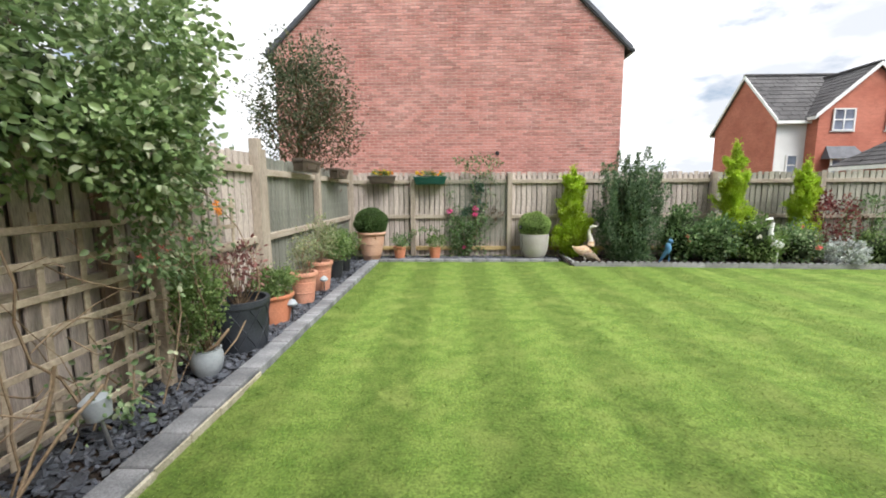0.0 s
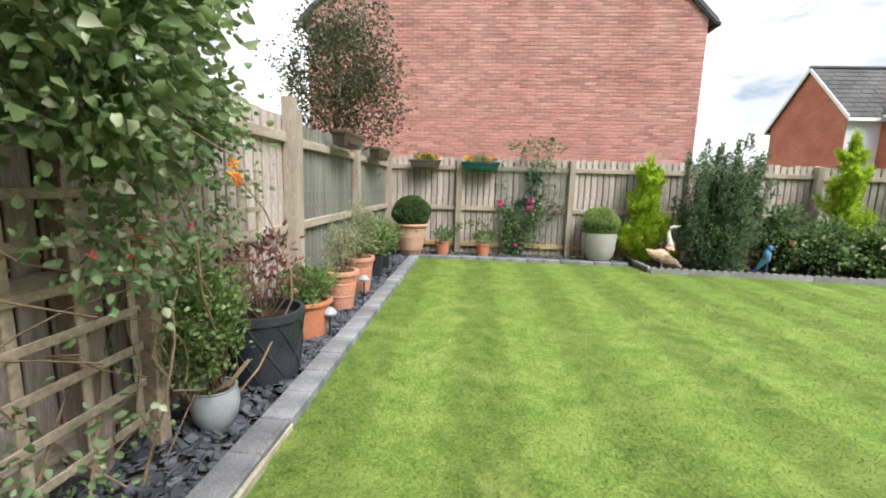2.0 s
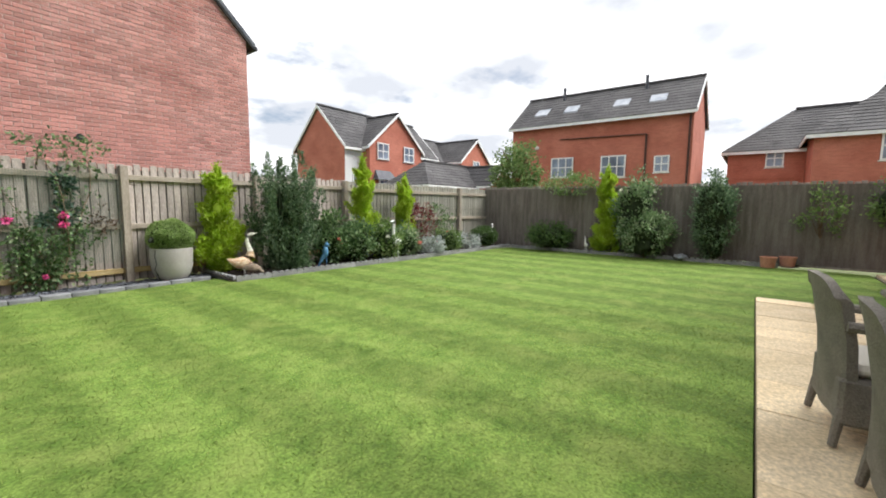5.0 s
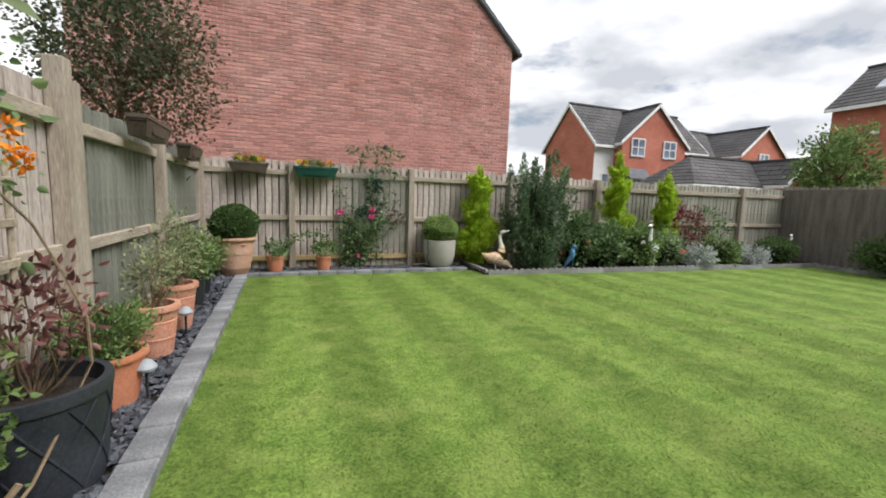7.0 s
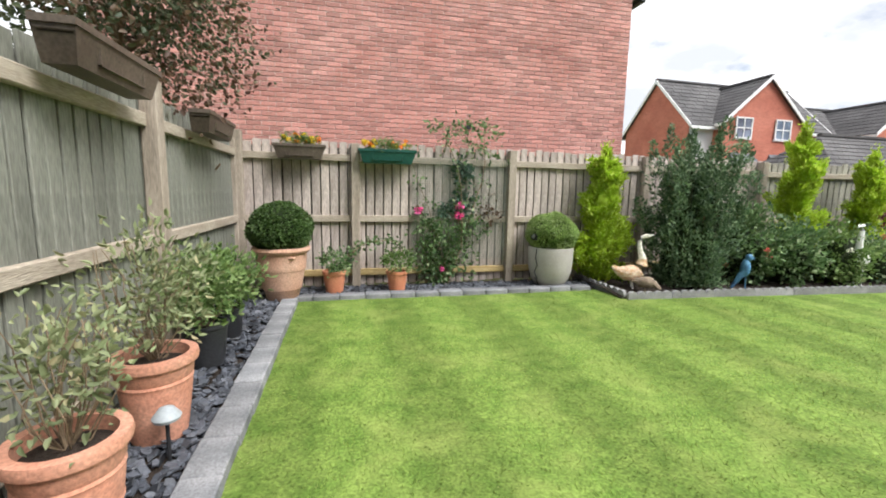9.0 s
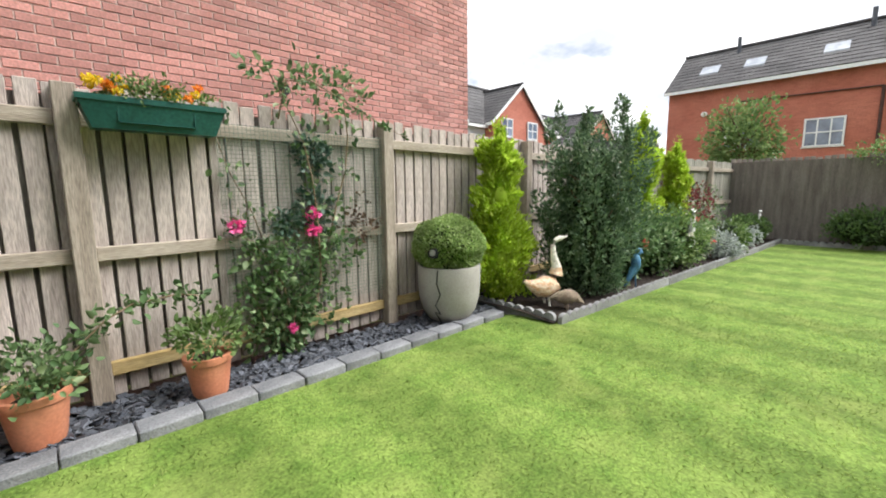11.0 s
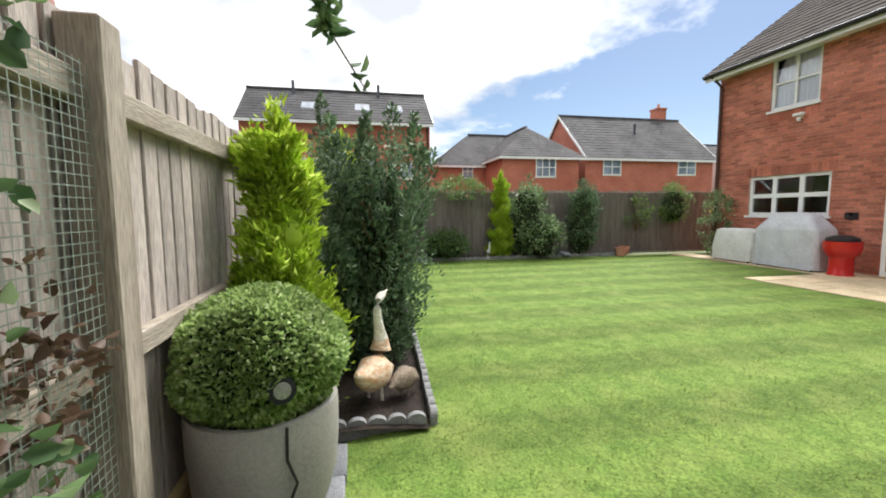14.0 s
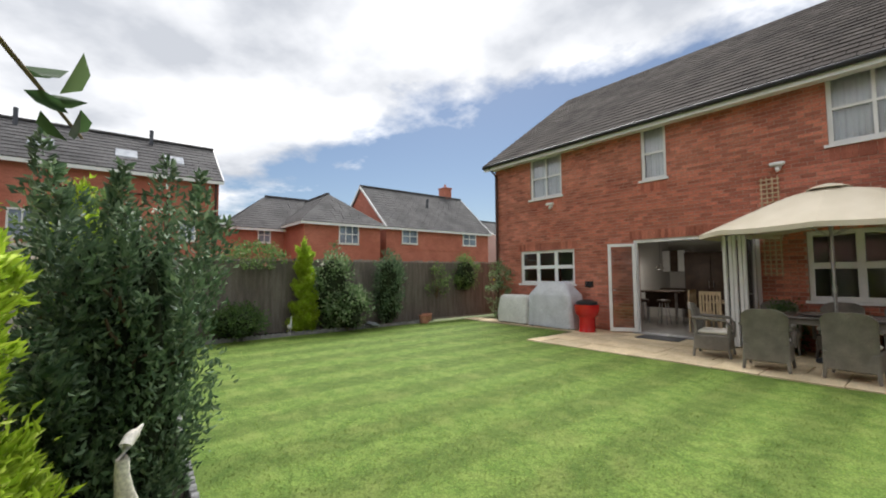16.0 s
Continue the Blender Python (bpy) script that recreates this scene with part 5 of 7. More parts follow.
sprig(p, (0.0, 0.0, 0.74), (0.30, 0.30, 0.20), 290, 0.05, 0.26, L_MAPLE, clumps=60, cr=0.05, shell=0.2, up=0.0)

# wide orange plastic pot with ferny growth
p = potted("potted_fern", -1.83, 4.64, 0.02, pot_profile(0.20, 0.155, 0.31, 0.022, 0.035, 0.02), 0.18, 0.27, PLASTIC_OR, "wide orange plastic pot with bushy green growth")
stems(p, (0, 0, 0.26), tips(20, (0, 0, 0.45), (0.2, 0.2, 0.12)), 0.004, L_ROSE)
sprig(p, (0.0, 0.0, 0.42), (0.23, 0.23, 0.17), 2200, 0.035, 0.2, L_SHRUB, clumps=110, cr=0.04, shell=0.2)
sprig(p, (0.1, -0.12, 0.33), (0.09, 0.09, 0.05), 220, 0.04, 0.42, L_VARI, name="low_leaves", shell=0.1)
# ribbed terracotta pots with pale dry growth
p = potted("potted_plant", -1.78, 5.45, 0.02, pot_profile(0.16, 0.115, 0.40, 0.022, 0.05, 0.02, ((0.27, 0.006), (0.14, 0.006))), 0.14, 0.35, TERRA, "ribbed terracotta pot with pale straggly growth")
stems(p, (0, 0, 0.34), tips(26, (0.0, 0.0, 0.66), (0.2, 0.2, 0.22)), 0.004, STEM)
sprig(p, (0.0, 0.0, 0.64), (0.22, 0.22, 0.24), 520, 0.038, 0.25, L_PALE, clumps=80, cr=0.035, shell=0.1)
p = potted("potted_plant", -1.78, 6.12, 0.02, pot_profile(0.17, 0.12, 0.43, 0.022, 0.05, 0.02, ((0.30, 0.006),)), 0.15, 0.38, TERRA, "tall terracotta pot with grassy pale green growth")
stems(p, (0, 0, 0.38), tips(36, (0.0, 0.05, 0.82), (0.22, 0.28, 0.3)), 0.004, STEM)
sprig(p, (0.0, 0.05, 0.78), (0.26, 0.3, 0.32), 850, 0.042, 0.2, L_PALE, clumps=110, cr=0.035, shell=0.1)
for y, s in ((7.02, 1.0), (7.6, 0.85)):
    p = potted("potted_plant", -1.83, y, 0.02, pot_profile(0.15 * s, 0.12 * s, 0.30 * s, 0.012, 0.03, 0.015), 0.13 * s, 0.26 * s, BLACK, "black plastic pot with yellow-green bushy growth")
    stems(p, (0, 0, 0.25 * s), tips(20, (0.0, 0.0, 0.55 * s), (0.22, 0.26, 0.2)), 0.004, STEM)
    sprig(p, (0.0, 0.0, 0.55 * s), (0.26, 0.3, 0.26), 1300, 0.045, 0.28, L_SHRUB, clumps=100, cr=0.045, shell=0.1)


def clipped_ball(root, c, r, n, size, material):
    # added ball under the leaf skin, painted with inner shade
    part("filler_ball", M().ball(c, (r[0] * 0.9, r[1] * 0.9, r[2] * 0.9), 22, 14, 0.08, 2), CORE_SHADE, root, smooth=True)
    p = blob_points(n, c, r, 0.86)
    p[0][:] += 0.014 * np.sin(p[0][:, [1, 2, 0]] * 23)
    part("clipped_leaves", leaf_mesh("clipped_leaves", p[0], p[1], size, 0.4, material, 0.55), None, root)


# big weathered terracotta pot with a clipped ball
prof = [(0.155, 0), (0.17, 0.02), (0.2, 0.12), (0.206, 0.125), (0.206, 0.14), (0.212, 0.142), (0.25, 0.34), (0.258, 0.345), (0.258, 0.36), (0.262, 0.362), (0.272, 0.5), (0.275, 0.54), (0.30, 0.545), (0.315, 0.57), (0.305, 0.6), (0.265, 0.6), (0.26, 0.55)]
p = potted("potted_box_ball", -1.55, 8.82, 0.02, prof, 0.262, 0.55, TERRA_PALE, "large weathered terracotta pot with a clipped dark box ball")
clipped_ball(p, (0, 0, 0.80), (0.34, 0.34, 0.29), 9000, 0.027, L_BOX_DARK)
hd = M()
for s in (-1, 1):
    hd.tube([(s * 0.27, -0.03, 0.5), (s * 0.30, 0, 0.5), (s * 0.27, 0.03, 0.5)], 0.014, 8)
part("lug", hd, TERRA_PALE, p, smooth=True)
# small pots at the far fence
for x, y, s, lab in ((-0.98, 9.02, 1.05, "small orange plastic pot with trailing rose leaves"), (-0.22, 8.98, 1.0, "small orange plastic pot with a feathery green plant")):
    p = potted("potted_plant", x, y, 0.03, pot_profile(0.125 * s, 0.095 * s, 0.25 * s, 0.014, 0.045, 0.012), 0.11, 0.22, PLASTIC_OR, lab)
    stems(p, (0, 0, 0.2), tips(16, (0, 0, 0.38), (0.16, 0.16, 0.12)), 0.004, L_ROSE)
    sprig(p, (0, 0, 0.37), (0.2, 0.2, 0.14), 380, 0.042, 0.36, L_ROSE if s > 1 else L_SHRUB, clumps=60, cr=0.035, shell=0.2)
sp = thing("trailing_rose_stem", pose(-0.65, 9.1, 0.05), "thin rose stem trailing along the fence foot", "rose stem")
a = twig((-0.3, -0.05, 0.25), (0.45, 0.1, 0.55), 0.08, 8)
part("stem", M().tube(a, 0.005, 5), STEM, sp)
pp = np.array([list(v) for v in a for _ in range(24)]) + rng.normal(0, 0.035, (24 * len(a), 3))
part("leaves", leaf_mesh("leaves", pp, rng.normal(0, 1, pp.shape), 0.05, 0.36, L_ROSE, 0.5), None, sp)

# round pale planter with a clipped ball, spot lamp and cable
prof = [(0.16, 0), (0.2, 0.02), (0.255, 0.10), (0.288, 0.22), (0.30, 0.36), (0.302, 0.50), (0.298, 0.53), (0.272, 0.53), (0.268, 0.48)]
p = potted("potted_box_ball", 1.93, 9.02, 0.02, prof, 0.27, 0.48, STONE_POT, "large pale grey round planter with a clipped green box ball")
p.matrix_basis = pose(1.90, 9.03, 0.02)
clipped_ball(p, (0, 0, 0.71), (0.335, 0.335, 0.28), 21000, 0.021, L_BOX)
part("cable", M().tube([(-0.27, -0.13, 0.52), (-0.285, -0.13, 0.4), (-0.27, -0.16, 0.3), (-0.29, -0.12, 0.2), (-0.24, -0.13, 0.11), (-0.25, -0.07, 0.12), (-0.21, -0.1, 0.03)], 0.006, 6), BLACK, p, smooth=True)
sl = thing("spot_light", pose(1.60, 8.91, 0.70, 0, -80, 20), "small black garden spotlight in the box ball", "garden light")
part("housing", M().lathe([(0.02, -0.08), (0.045, -0.03), (0.048, 0.03), (0.04, 0.03)], 18), BLACK, sl, smooth=True)
part("lens", M().lathe([(0.028, 0.0), (0.03, 0.034), (0.001, 0.036)], 18), STEEL, sl, smooth=True)


# ---- planters hung on the fences ----
def fence_planter(at, w, material, label, flowers):
    root = thing("hanging_planter", at, label, "planter", "planters hung on the fence")
    h, d = 0.17, 0.16
    v = []
    for z, e in ((0, 0.06), (h - 0.03, 0.012), (h - 0.03, 0.0), (h, 0.0)):
        v += [(-w / 2 + e, -d + e * 0.6, z), (w / 2 - e, -d + e * 0.6, z), (w / 2 - e, 0, z), (-w / 2 + e, 0, z)]
    q = [(0.012 - w / 2, -d + 0.012, h), (w / 2 - 0.012, -d + 0.012, h), (w / 2 - 0.012, -0.012, h), (0.012 - w / 2, -0.012, h)]
    v += q + [(a, b, h - 0.05) for a, b, _ in q]
    f = [(3, 2, 1, 0)]
    for k in range(5):
        for i in range(4):
            j = (i + 1) % 4
            f.append((4 * k + i, 4 * k + j, 4 * k + 4 + j, 4 * k + 4 + i))
    part("trough", M().add(v, f), material, root)
    pan = M()
    for a, b, c, e in ((-w * 0.26, w * 0.26, 0.035, 0.04), (-w * 0.26, w * 0.26, 0.115, 0.12), (-w * 0.26, -w * 0.25, 0.035, 0.12), (w * 0.25, w * 0.26, 0.035, 0.12)):
        pan.box(a, b, -d + 0.012, -d + 0.03, c, e)
    part("panel_relief", pan, material, root)
    part("soil", M().box(-w / 2 + 0.02, w / 2 - 0.02, -d + 0.02, -0.02, h - 0.06, h - 0.02), SOIL, root)
    if flowers:
        sprig(root, (0, -d / 2, h + 0.04), (w * 0.44, 0.06, 0.06), 700, 0.03, 0.25, L_SHRUB, clumps=50, cr=0.025, shell=0.1)
        for mt, n in ((P_YELLOW, 9), (P_ORANGE, 7)):
            for _ in range(n):
                c = (rng.uniform(-w * 0.45, w * 0.45), -d / 2 + rng.uniform(-0.07, 0.03), h + rng.uniform(0.02, 0.12))
                pt = blob_points(46, c, (0.022, 0.022, 0.015), 0.2)
                part("marigold", leaf_mesh("marigold", pt[0], pt[1], 0.016, 0.5, mt, 0.4), None, root)
    return root


fence_planter(pose(-0.32, 9.27, 1.60), 0.72, GREEN_BOX, "dark green plastic trough with marigolds hung on the fence", True)
fence_planter(pose(-1.36, 9.27, 1.62), 0.60, BROWN_BOX, "brown trough with marigolds hung on the fence", True)
fence_planter(pose(-2.03, 6.3, 1.74, 0, 0, 90), 0.8, BROWN_BOX, "brown empty trough hung on the side fence", False)
fence_planter(pose(-2.03, 8.0, 1.70, 0, 0, 90), 0.8, BROWN_BOX, "brown empty trough hung on the side fence", False)

# ---- rose against the far fence, with netting ----
net = M()
nw, nh, cell = 1.32, 1.35, 0.028
for i in range(int(nw / cell) + 1):
    x = i * cell
    net.add([(x - 0.0018, 0, 0), (x + 0.0018, 0, 0), (x + 0.0018, 0.006 * math.sin(x * 9), nh), (x - 0.0018, 0.006 * math.sin(x * 9), nh)], [(0, 1, 2, 3)])
for j in range(int(nh / cell) + 1):
    z = j * cell
    net.add([(0, 0.001, z - 0.0018), (nw, 0.001, z - 0.0018), (nw, 0.001, z + 0.0018), (0, 0.001, z + 0.0018)], [(0, 1, 2, 3)])
nob = part("garden_netting", net, NET, None, at=pose(0.02, FENCE_Y - 0.085, 0.36))
tagged(nob, "fine square garden netting pinned to the fence", "netting")

rose = thing("climbing_rose", pose(0.45, 9.30, 0.02), "climbing rose with pink blooms trained up the fence", "rose")
ends = [(0.1, 0.0, 1.0), (-0.35, 0.0, 0.95), (0.3, 0.0, 0.85), (-0.45, 0.0, 1.7), (-0.1, 0.0, 2.15), (0.3, 0.0, 2.05), (0.55, -0.02, 2.1), (0.1, 0.0, 0.5), (-0.3, -0.02, 0.5)]
lp, lo = [], []
for i, e in enumerate(ends):
    w = [Vector((v.x, min(max(v.y, -0.05), 0.02), v.z)) for v in twig((rng.uniform(-0.08, 0.08), 0, 0), e, 0.10 if e[2] < 1.2 else 0.15, 9)]
    part("stem", M().tube(w, [0.010 * (1 - 0.08 * k) for k in range(9)], 6), STEM, rose, smooth=True)
    for k, v in enumerate(w[2:]):
        n = 16 if e[2] < 1.2 else 13
        q = np.array([[v.x, v.y, v.z]]) + rng.normal(0, 0.06, (n, 3)) * np.array([[1.2, 0.35, 1]])
        lp.append(q)
        lo.append(rng.normal(0, 1, (n, 3)) + np.array([[0, -0.6, 0.1]]))
lp, lo = np.concatenate(lp), np.concatenate(lo)
extra = cat(blob_points(230, (0.02, -0.05, 0.30), (0.42, 0.09, 0.32), 0.2, 40, 0.05), blob_points(120, (-0.18, -0.04, 0.75), (0.22, 0.06, 0.35), 0.2, 26, 0.05), blob_points(90, (0.42, -0.03, 0.62), (0.22, 0.06, 0.4), 0.2, 24, 0.05), blob_points(170, (0.3, -0.02, 2.02), (0.62, 0.05, 0.13), 0.1, 26, 0.04), blob_points(280, (-0.12, -0.04, 0.42), (0.30, 0.08, 0.42), 0.2, 44, 0.045), blob_points(110, (-0.05, -0.03, 0.85), (0.33, 0.06, 0.16), 0.2, 26, 0.04))
lp, lo = np.concatenate([lp, extra[0]]), np.concatenate([lo, extra[1] + np.array([[0, -0.5, 0]])])
lp[:, 1] = np.clip(lp[:, 1], -0.10, 0.02)
part("leaves", leaf_mesh("leaves", lp, lo, 0.055, 0.36, L_ROSE, 0.5), None, rose)
rd = blob_points(150, (0.66, 0.0, 0.92), (0.14, 0.04, 0.26), 0.1, 14, 0.035)
part("young_leaves", leaf_mesh("young_leaves", rd[0], rd[1], 0.04, 0.36, L_RUST, 0.6), None, rose, "bronze young leaves")
for c in ((0.2, -0.03, 1.06), (0.2, -0.03, 0.94), (-0.36, -0.02, 1.0), (-0.05, -0.12, 0.22)):
    s = 0.044 if c[2] > 0.5 else 0.03
    pt = blob_points(70, c, (s, s, s * 0.8), 0.3)
    part("bloom", leaf_mesh("bloom", pt[0], pt[1], s * 0.8, 0.5, P_PINK, 0.4), None, rose, "bright pink bloom")
# the long arching shoot of the rose that reaches over the border
arch = [Vector(v) for v in ((-0.02, -0.03, 1.75), (-0.02, -0.2, 1.98), (0.05, -0.42, 1.95), (0.2, -0.57, 1.82), (0.40, -0.61, 1.72), (0.52, -0.63, 1.66), (0.65, -0.70, 1.59))]
part("arching_stem", M().tube(arch, [0.006, 0.005, 0.005, 0.004, 0.003, 0.0025, 0.0015], 6), STEM, rose, smooth=True)
q, wq = [], []
for i, n in ((1, 10), (2, 14), (3, 12), (4, 16), (5, 34), (6, 6)):
    for _ in range(n):
        q.append(arch[i].lerp(arch[i - 1], rng.uniform(0, 0.6)) + Vector(rng.normal(0, 0.006, 3)))
        wq.append(rng.normal(0, 1, 3) + np.array([0.2, 0, -0.3]))
part("arching_leaves", leaf_mesh("arching_leaves", np.array([list(v) for v in q]), np.array(wq), 0.042, 0.21, L_ROSE, 0.3), None, rose)
iv = thing("ivy", pose(0.68, FENCE_Y - 0.07, 1.33), "dark blue-green ivy trained behind the netting on the fence", "ivy")
pt = cat(blob_points(210, (0, 0, 0.18), (0.14, 0.02, 0.2), 0.1, 20, 0.035), blob_points(180, (0.02, 0, -0.22), (0.16, 0.02, 0.16), 0.1, 18, 0.035), blob_points(120, (-0.2, 0, -0.32), (0.1, 0.02, 0.08), 0.1, 10, 0.03))
pt[0][:, 1] = np.clip(pt[0][:, 1], -0.03, 0.02)
part("leaves", leaf_mesh("leaves", pt[0], pt[1] * np.array([[1, 0.3, 1]]), 0.05, 0.42, L_IVY, 0.3), None, iv)


# ---- border trees and shrubs ----
def trunk(root, h, r, limbs, spread, material=BARK, lean=0.03):
    m = M()
    m.tube(twig((0, 0, -0.05), (rng.normal(0, lean), rng.normal(0, lean), h), lean, 8), [r * (1 - 0.1 * i) for i in range(8)], 9)
    for _ in range(limbs):
        z = rng.uniform(0.25, 0.9) * h
        a = rng.uniform(0, 2 * math.pi)
        m.tube(twig((0, 0, z), (math.cos(a) * spread[0], math.sin(a) * spread[1], z + spread[2] * rng.uniform(0.3, 1)), 0.06, 6), [r * 0.45 * (1 - 0.14 * i) for i in range(6)], 6)
    part("trunk", m, material, root, smooth=True)


def spiral_conifer(x, y, h, r, label, turns=2.4, n=21000, size=0.06, material=None, core=True):
    root = thing("conifer", pose(x, y, 0.04), label, "conifer", "golden conifers")
    trunk(root, h * 0.8, 0.03, 3, (0.05, 0.05, 0.1))
    tufts = 150
    s = rng.uniform(0, 1, tufts) ** 0.9
    ang = rng.uniform(0, 2 * math.pi, tufts)
    tier = 0.70 + 0.40 * np.cos(ang - s * turns * 2 * math.pi) + rng.normal(0, 0.09, tufts)
    rad = r * (1 - 0.66 * s) * tier * rng.uniform(0.75, 1.05, tufts)
    c = np.column_stack([np.cos(ang) * rad, np.sin(ang) * rad, 0.07 + s * (h - 0.28)])
    out = np.column_stack([np.cos(ang), np.sin(ang), np.full(tufts, 1.1)])
    pick = rng.integers(0, tufts, n)
    along = rng.uniform(-1.0, 1.0, n)[:, None]
    wide = (0.045 * (1.25 - 0.55 * s[pick]))[:, None]
    p = c[pick] + out[pick] * along * 0.075 + rng.normal(0, 1, (n, 3)) * wide * (1.1 - 0.7 * np.maximum(along, 0))
    lead = rng.normal(0, 0.028, (n // 25, 3)) * np.array([[1, 1, 3.2]]) + np.array([[0, 0, h - 0.17]])
    p = np.concatenate([p, lead])
    if y > 8.9:
        p[:, 1] = np.minimum(p[:, 1], FENCE_Y - 0.09 - y)
    d = np.concatenate([out[pick], np.tile([[0, 0, 1.0]], (len(lead), 1))])
    part("crown", leaf_mesh("crown", p, d * 0.8, size, 0.13, material or L_GOLD, 0.45, simple=True), None, root)
    for k in range(14):
        f = (k + 0.5) / 14
        a = f * turns * 2 * math.pi
        q = r * (1 - 0.62 * f)
        part("filler_ball", M().ball((math.cos(a) * q * 0.26, math.sin(a) * q * 0.26, 0.06 + f * (h - 0.25)), (q * 0.36, q * 0.36, q * 0.34 + 0.03), 10, 7, 0.3, k), L_GOLD, root, smooth=True)
    return root


spiral_conifer(2.70, 9.07, 1.86, 0.39, "bright golden-green conifer with loose twisted tiers")
spiral_conifer(5.85, 8.8, 2.3, 0.36, "tall golden-green conifer clipped in tiers")
spiral_conifer(7.22, 8.75, 1.95, 0.30, "slim golden-green conifer in the border")
spiral_conifer(11.0, 4.72, 2.3, 0.34, "golden-green conifer in ringed tiers by the dark fence", 4.2)

yew = thing("yew", pose(3.68, 8.53, 0.04), "dark green upright yew with spiky shoots", "yew")
trunk(yew, 1.4, 0.05, 14, (0.35, 0.35, 0.6))
co = []
for k in range(40):
    a, rr = rng.uniform(0, 2 * math.pi), 0.37 * math.sqrt(rng.uniform(0, 1))
    x, y = rr * math.cos(a) * 0.84, rr * math.sin(a) * 0.80
    z1 = rng.uniform(1.15, 2.45) * (1 - 0.22 * (rr / 0.37) ** 2)
    co.append((x, y, z1))
    # added dark filler, its colour giving the shade between the shoots
    part("filler_ball", M().ball((x * 0.9, y * 0.9, z1 * 0.42), (0.06, 0.06, z1 * 0.34), 8, 7, 0.4, k), CORE_SHADE, yew, smooth=True)
pl, wl = [], []
for x, y, z1 in co:
    n = int(800 * z1 / 1.8)
    t = rng.uniform(0.02, 1, n)
    rad = 0.15 * (1 - 0.8 * t ** 2.2) * (1 + 0.7 * np.sin(t * 13 + x * 40)) * rng.uniform(0.35, 1.15, n)
    d = rng.normal(0, 1, (n, 3)) * np.array([[1, 1, 0.2]])
    d /= np.linalg.norm(d, axis=1)[:, None]
    pl.append(np.column_stack([x * (0.95 + 1.35 * t), np.minimum(y * (0.95 + 1.2 * t), 0.5), t * z1]) + d * rad[:, None])
    wl.append(d * 0.8 + np.array([[0, 0, 0.8]]))
part("crown", leaf_mesh("crown", np.concatenate(pl), np.concatenate(wl), 0.054, 0.2, L_YEW, 0.55, simple=True), None, yew)


def shrub(name, x, y, r, h, n, size, aspect, material, label, category="shrub", clumps=70, cr=0.07, flowers=(), core=True, group="", z=0.03):
    root = thing(name, pose(x, y, z), label, category, group)
    stems(root, (0, 0, -0.03), tips(14, (0, 0, h * 0.6), (r * 0.7, r * 0.7, h * 0.3)), 0.008)
    if core:
        # added dark filler in place of the shrub's shaded inside
        part("filler_ball", M().ball((0, 0, h * 0.45), (r * 0.7, r * 0.7, h * 0.4), 14, 9, 0.5, x), CORE_SHADE, root, smooth=True)
    p = blob_points(n, (0, 0, h * 0.52), (r, r, h * 0.5), 0.45, clumps, cr)
    p[0][:, 2] = np.maximum(p[0][:, 2], 0.01)
    part("leaves", leaf_mesh("leaves", p[0], p[1] + np.array([[0, 0, 0.3]]), size, aspect, material, 0.6), None, root)
    for mt, k, s in flowers:
        q = blob_points(k, (0, 0, h * 0.55), (r * 0.95, r * 0.95, h * 0.5), 0.85)
        q[0][:, 2] = np.abs(q[0][:, 2])
        for c in q[0]:
            pt = blob_points(30, c, (s, s, s * 0.8), 0.3)
            part("bloom", leaf_mesh("bloom", pt[0], pt[1], s * 0.8, 0.5, mt, 0.5), None, root)
    return root


B = "border shrubs"
shrub("rose_bush", 4.75, 8.62, 0.42, 1.05, 2600, 0.06, 0.36, L_ROSE, "leafy green rose bush in the border", "rose", 80, 0.07, ((P_RED, 3, 0.03),), group=B)
shrub("rose_bush", 5.35, 8.45, 0.40, 0.85, 2200, 0.06, 0.36, L_ROSE, "leafy green rose bush in the border", "rose", 70, 0.07, group=B)
shrub("rose_bush", 6.15, 8.42, 0.45, 0.85, 2400, 0.055, 0.36, L_SHRUB, "green rose bush with pale blooms", "rose", 70, 0.07, ((P_WHITE, 4, 0.03),), group=B)
shrub("rose_bush", 6.9, 8.42, 0.42, 0.72, 1900, 0.05, 0.36, L_VARI, "low yellow-green rose bush with coral blooms", "rose", 60, 0.07, ((P_RED, 4, 0.035), (P_YELLOW, 2, 0.03)), group=B)
shrub("rose_bush", 7.7, 8.7, 0.45, 1.35, 1200, 0.055, 0.36, L_RED, "open dark-leaved rose against the fence", "rose", 70, 0.07, core=False, group=B)
shrub("rose_bush", 8.6, 8.75, 0.45, 1.3, 1000, 0.055, 0.36, L_ROSE, "thin upright rose against the fence", "rose", 60, 0.07, ((P_WHITE, 3, 0.03),), core=False, group=B)
shrub("silver_ragwort", 7.55, 8.12, 0.34, 0.42, 1500, 0.055, 0.3, L_SILVER, "low silver-leaved ragwort in the border", "shrub", 60, 0.05, core=False, group=B)
shrub("silver_ragwort", 9.3, 8.2, 0.40, 0.42, 1400, 0.055, 0.3, L_SILVER, "low silver-leaved ragwort in the border", "shrub", 60, 0.05, core=False, group=B)
shrub("rose_bush", 8.4, 8.25, 0.40, 0.62, 1600, 0.055, 0.36, L_SHRUB, "low green rose bush in the border", "rose", 60, 0.06, ((P_RED, 3, 0.03),), group=B)
shrub("clipped_shrub", 10.3, 8.2, 0.45, 0.62, 2200, 0.05, 0.36, L_BOX_DARK, "low dark clipped evergreen shrub", "shrub", 0, 0.06, group=B)
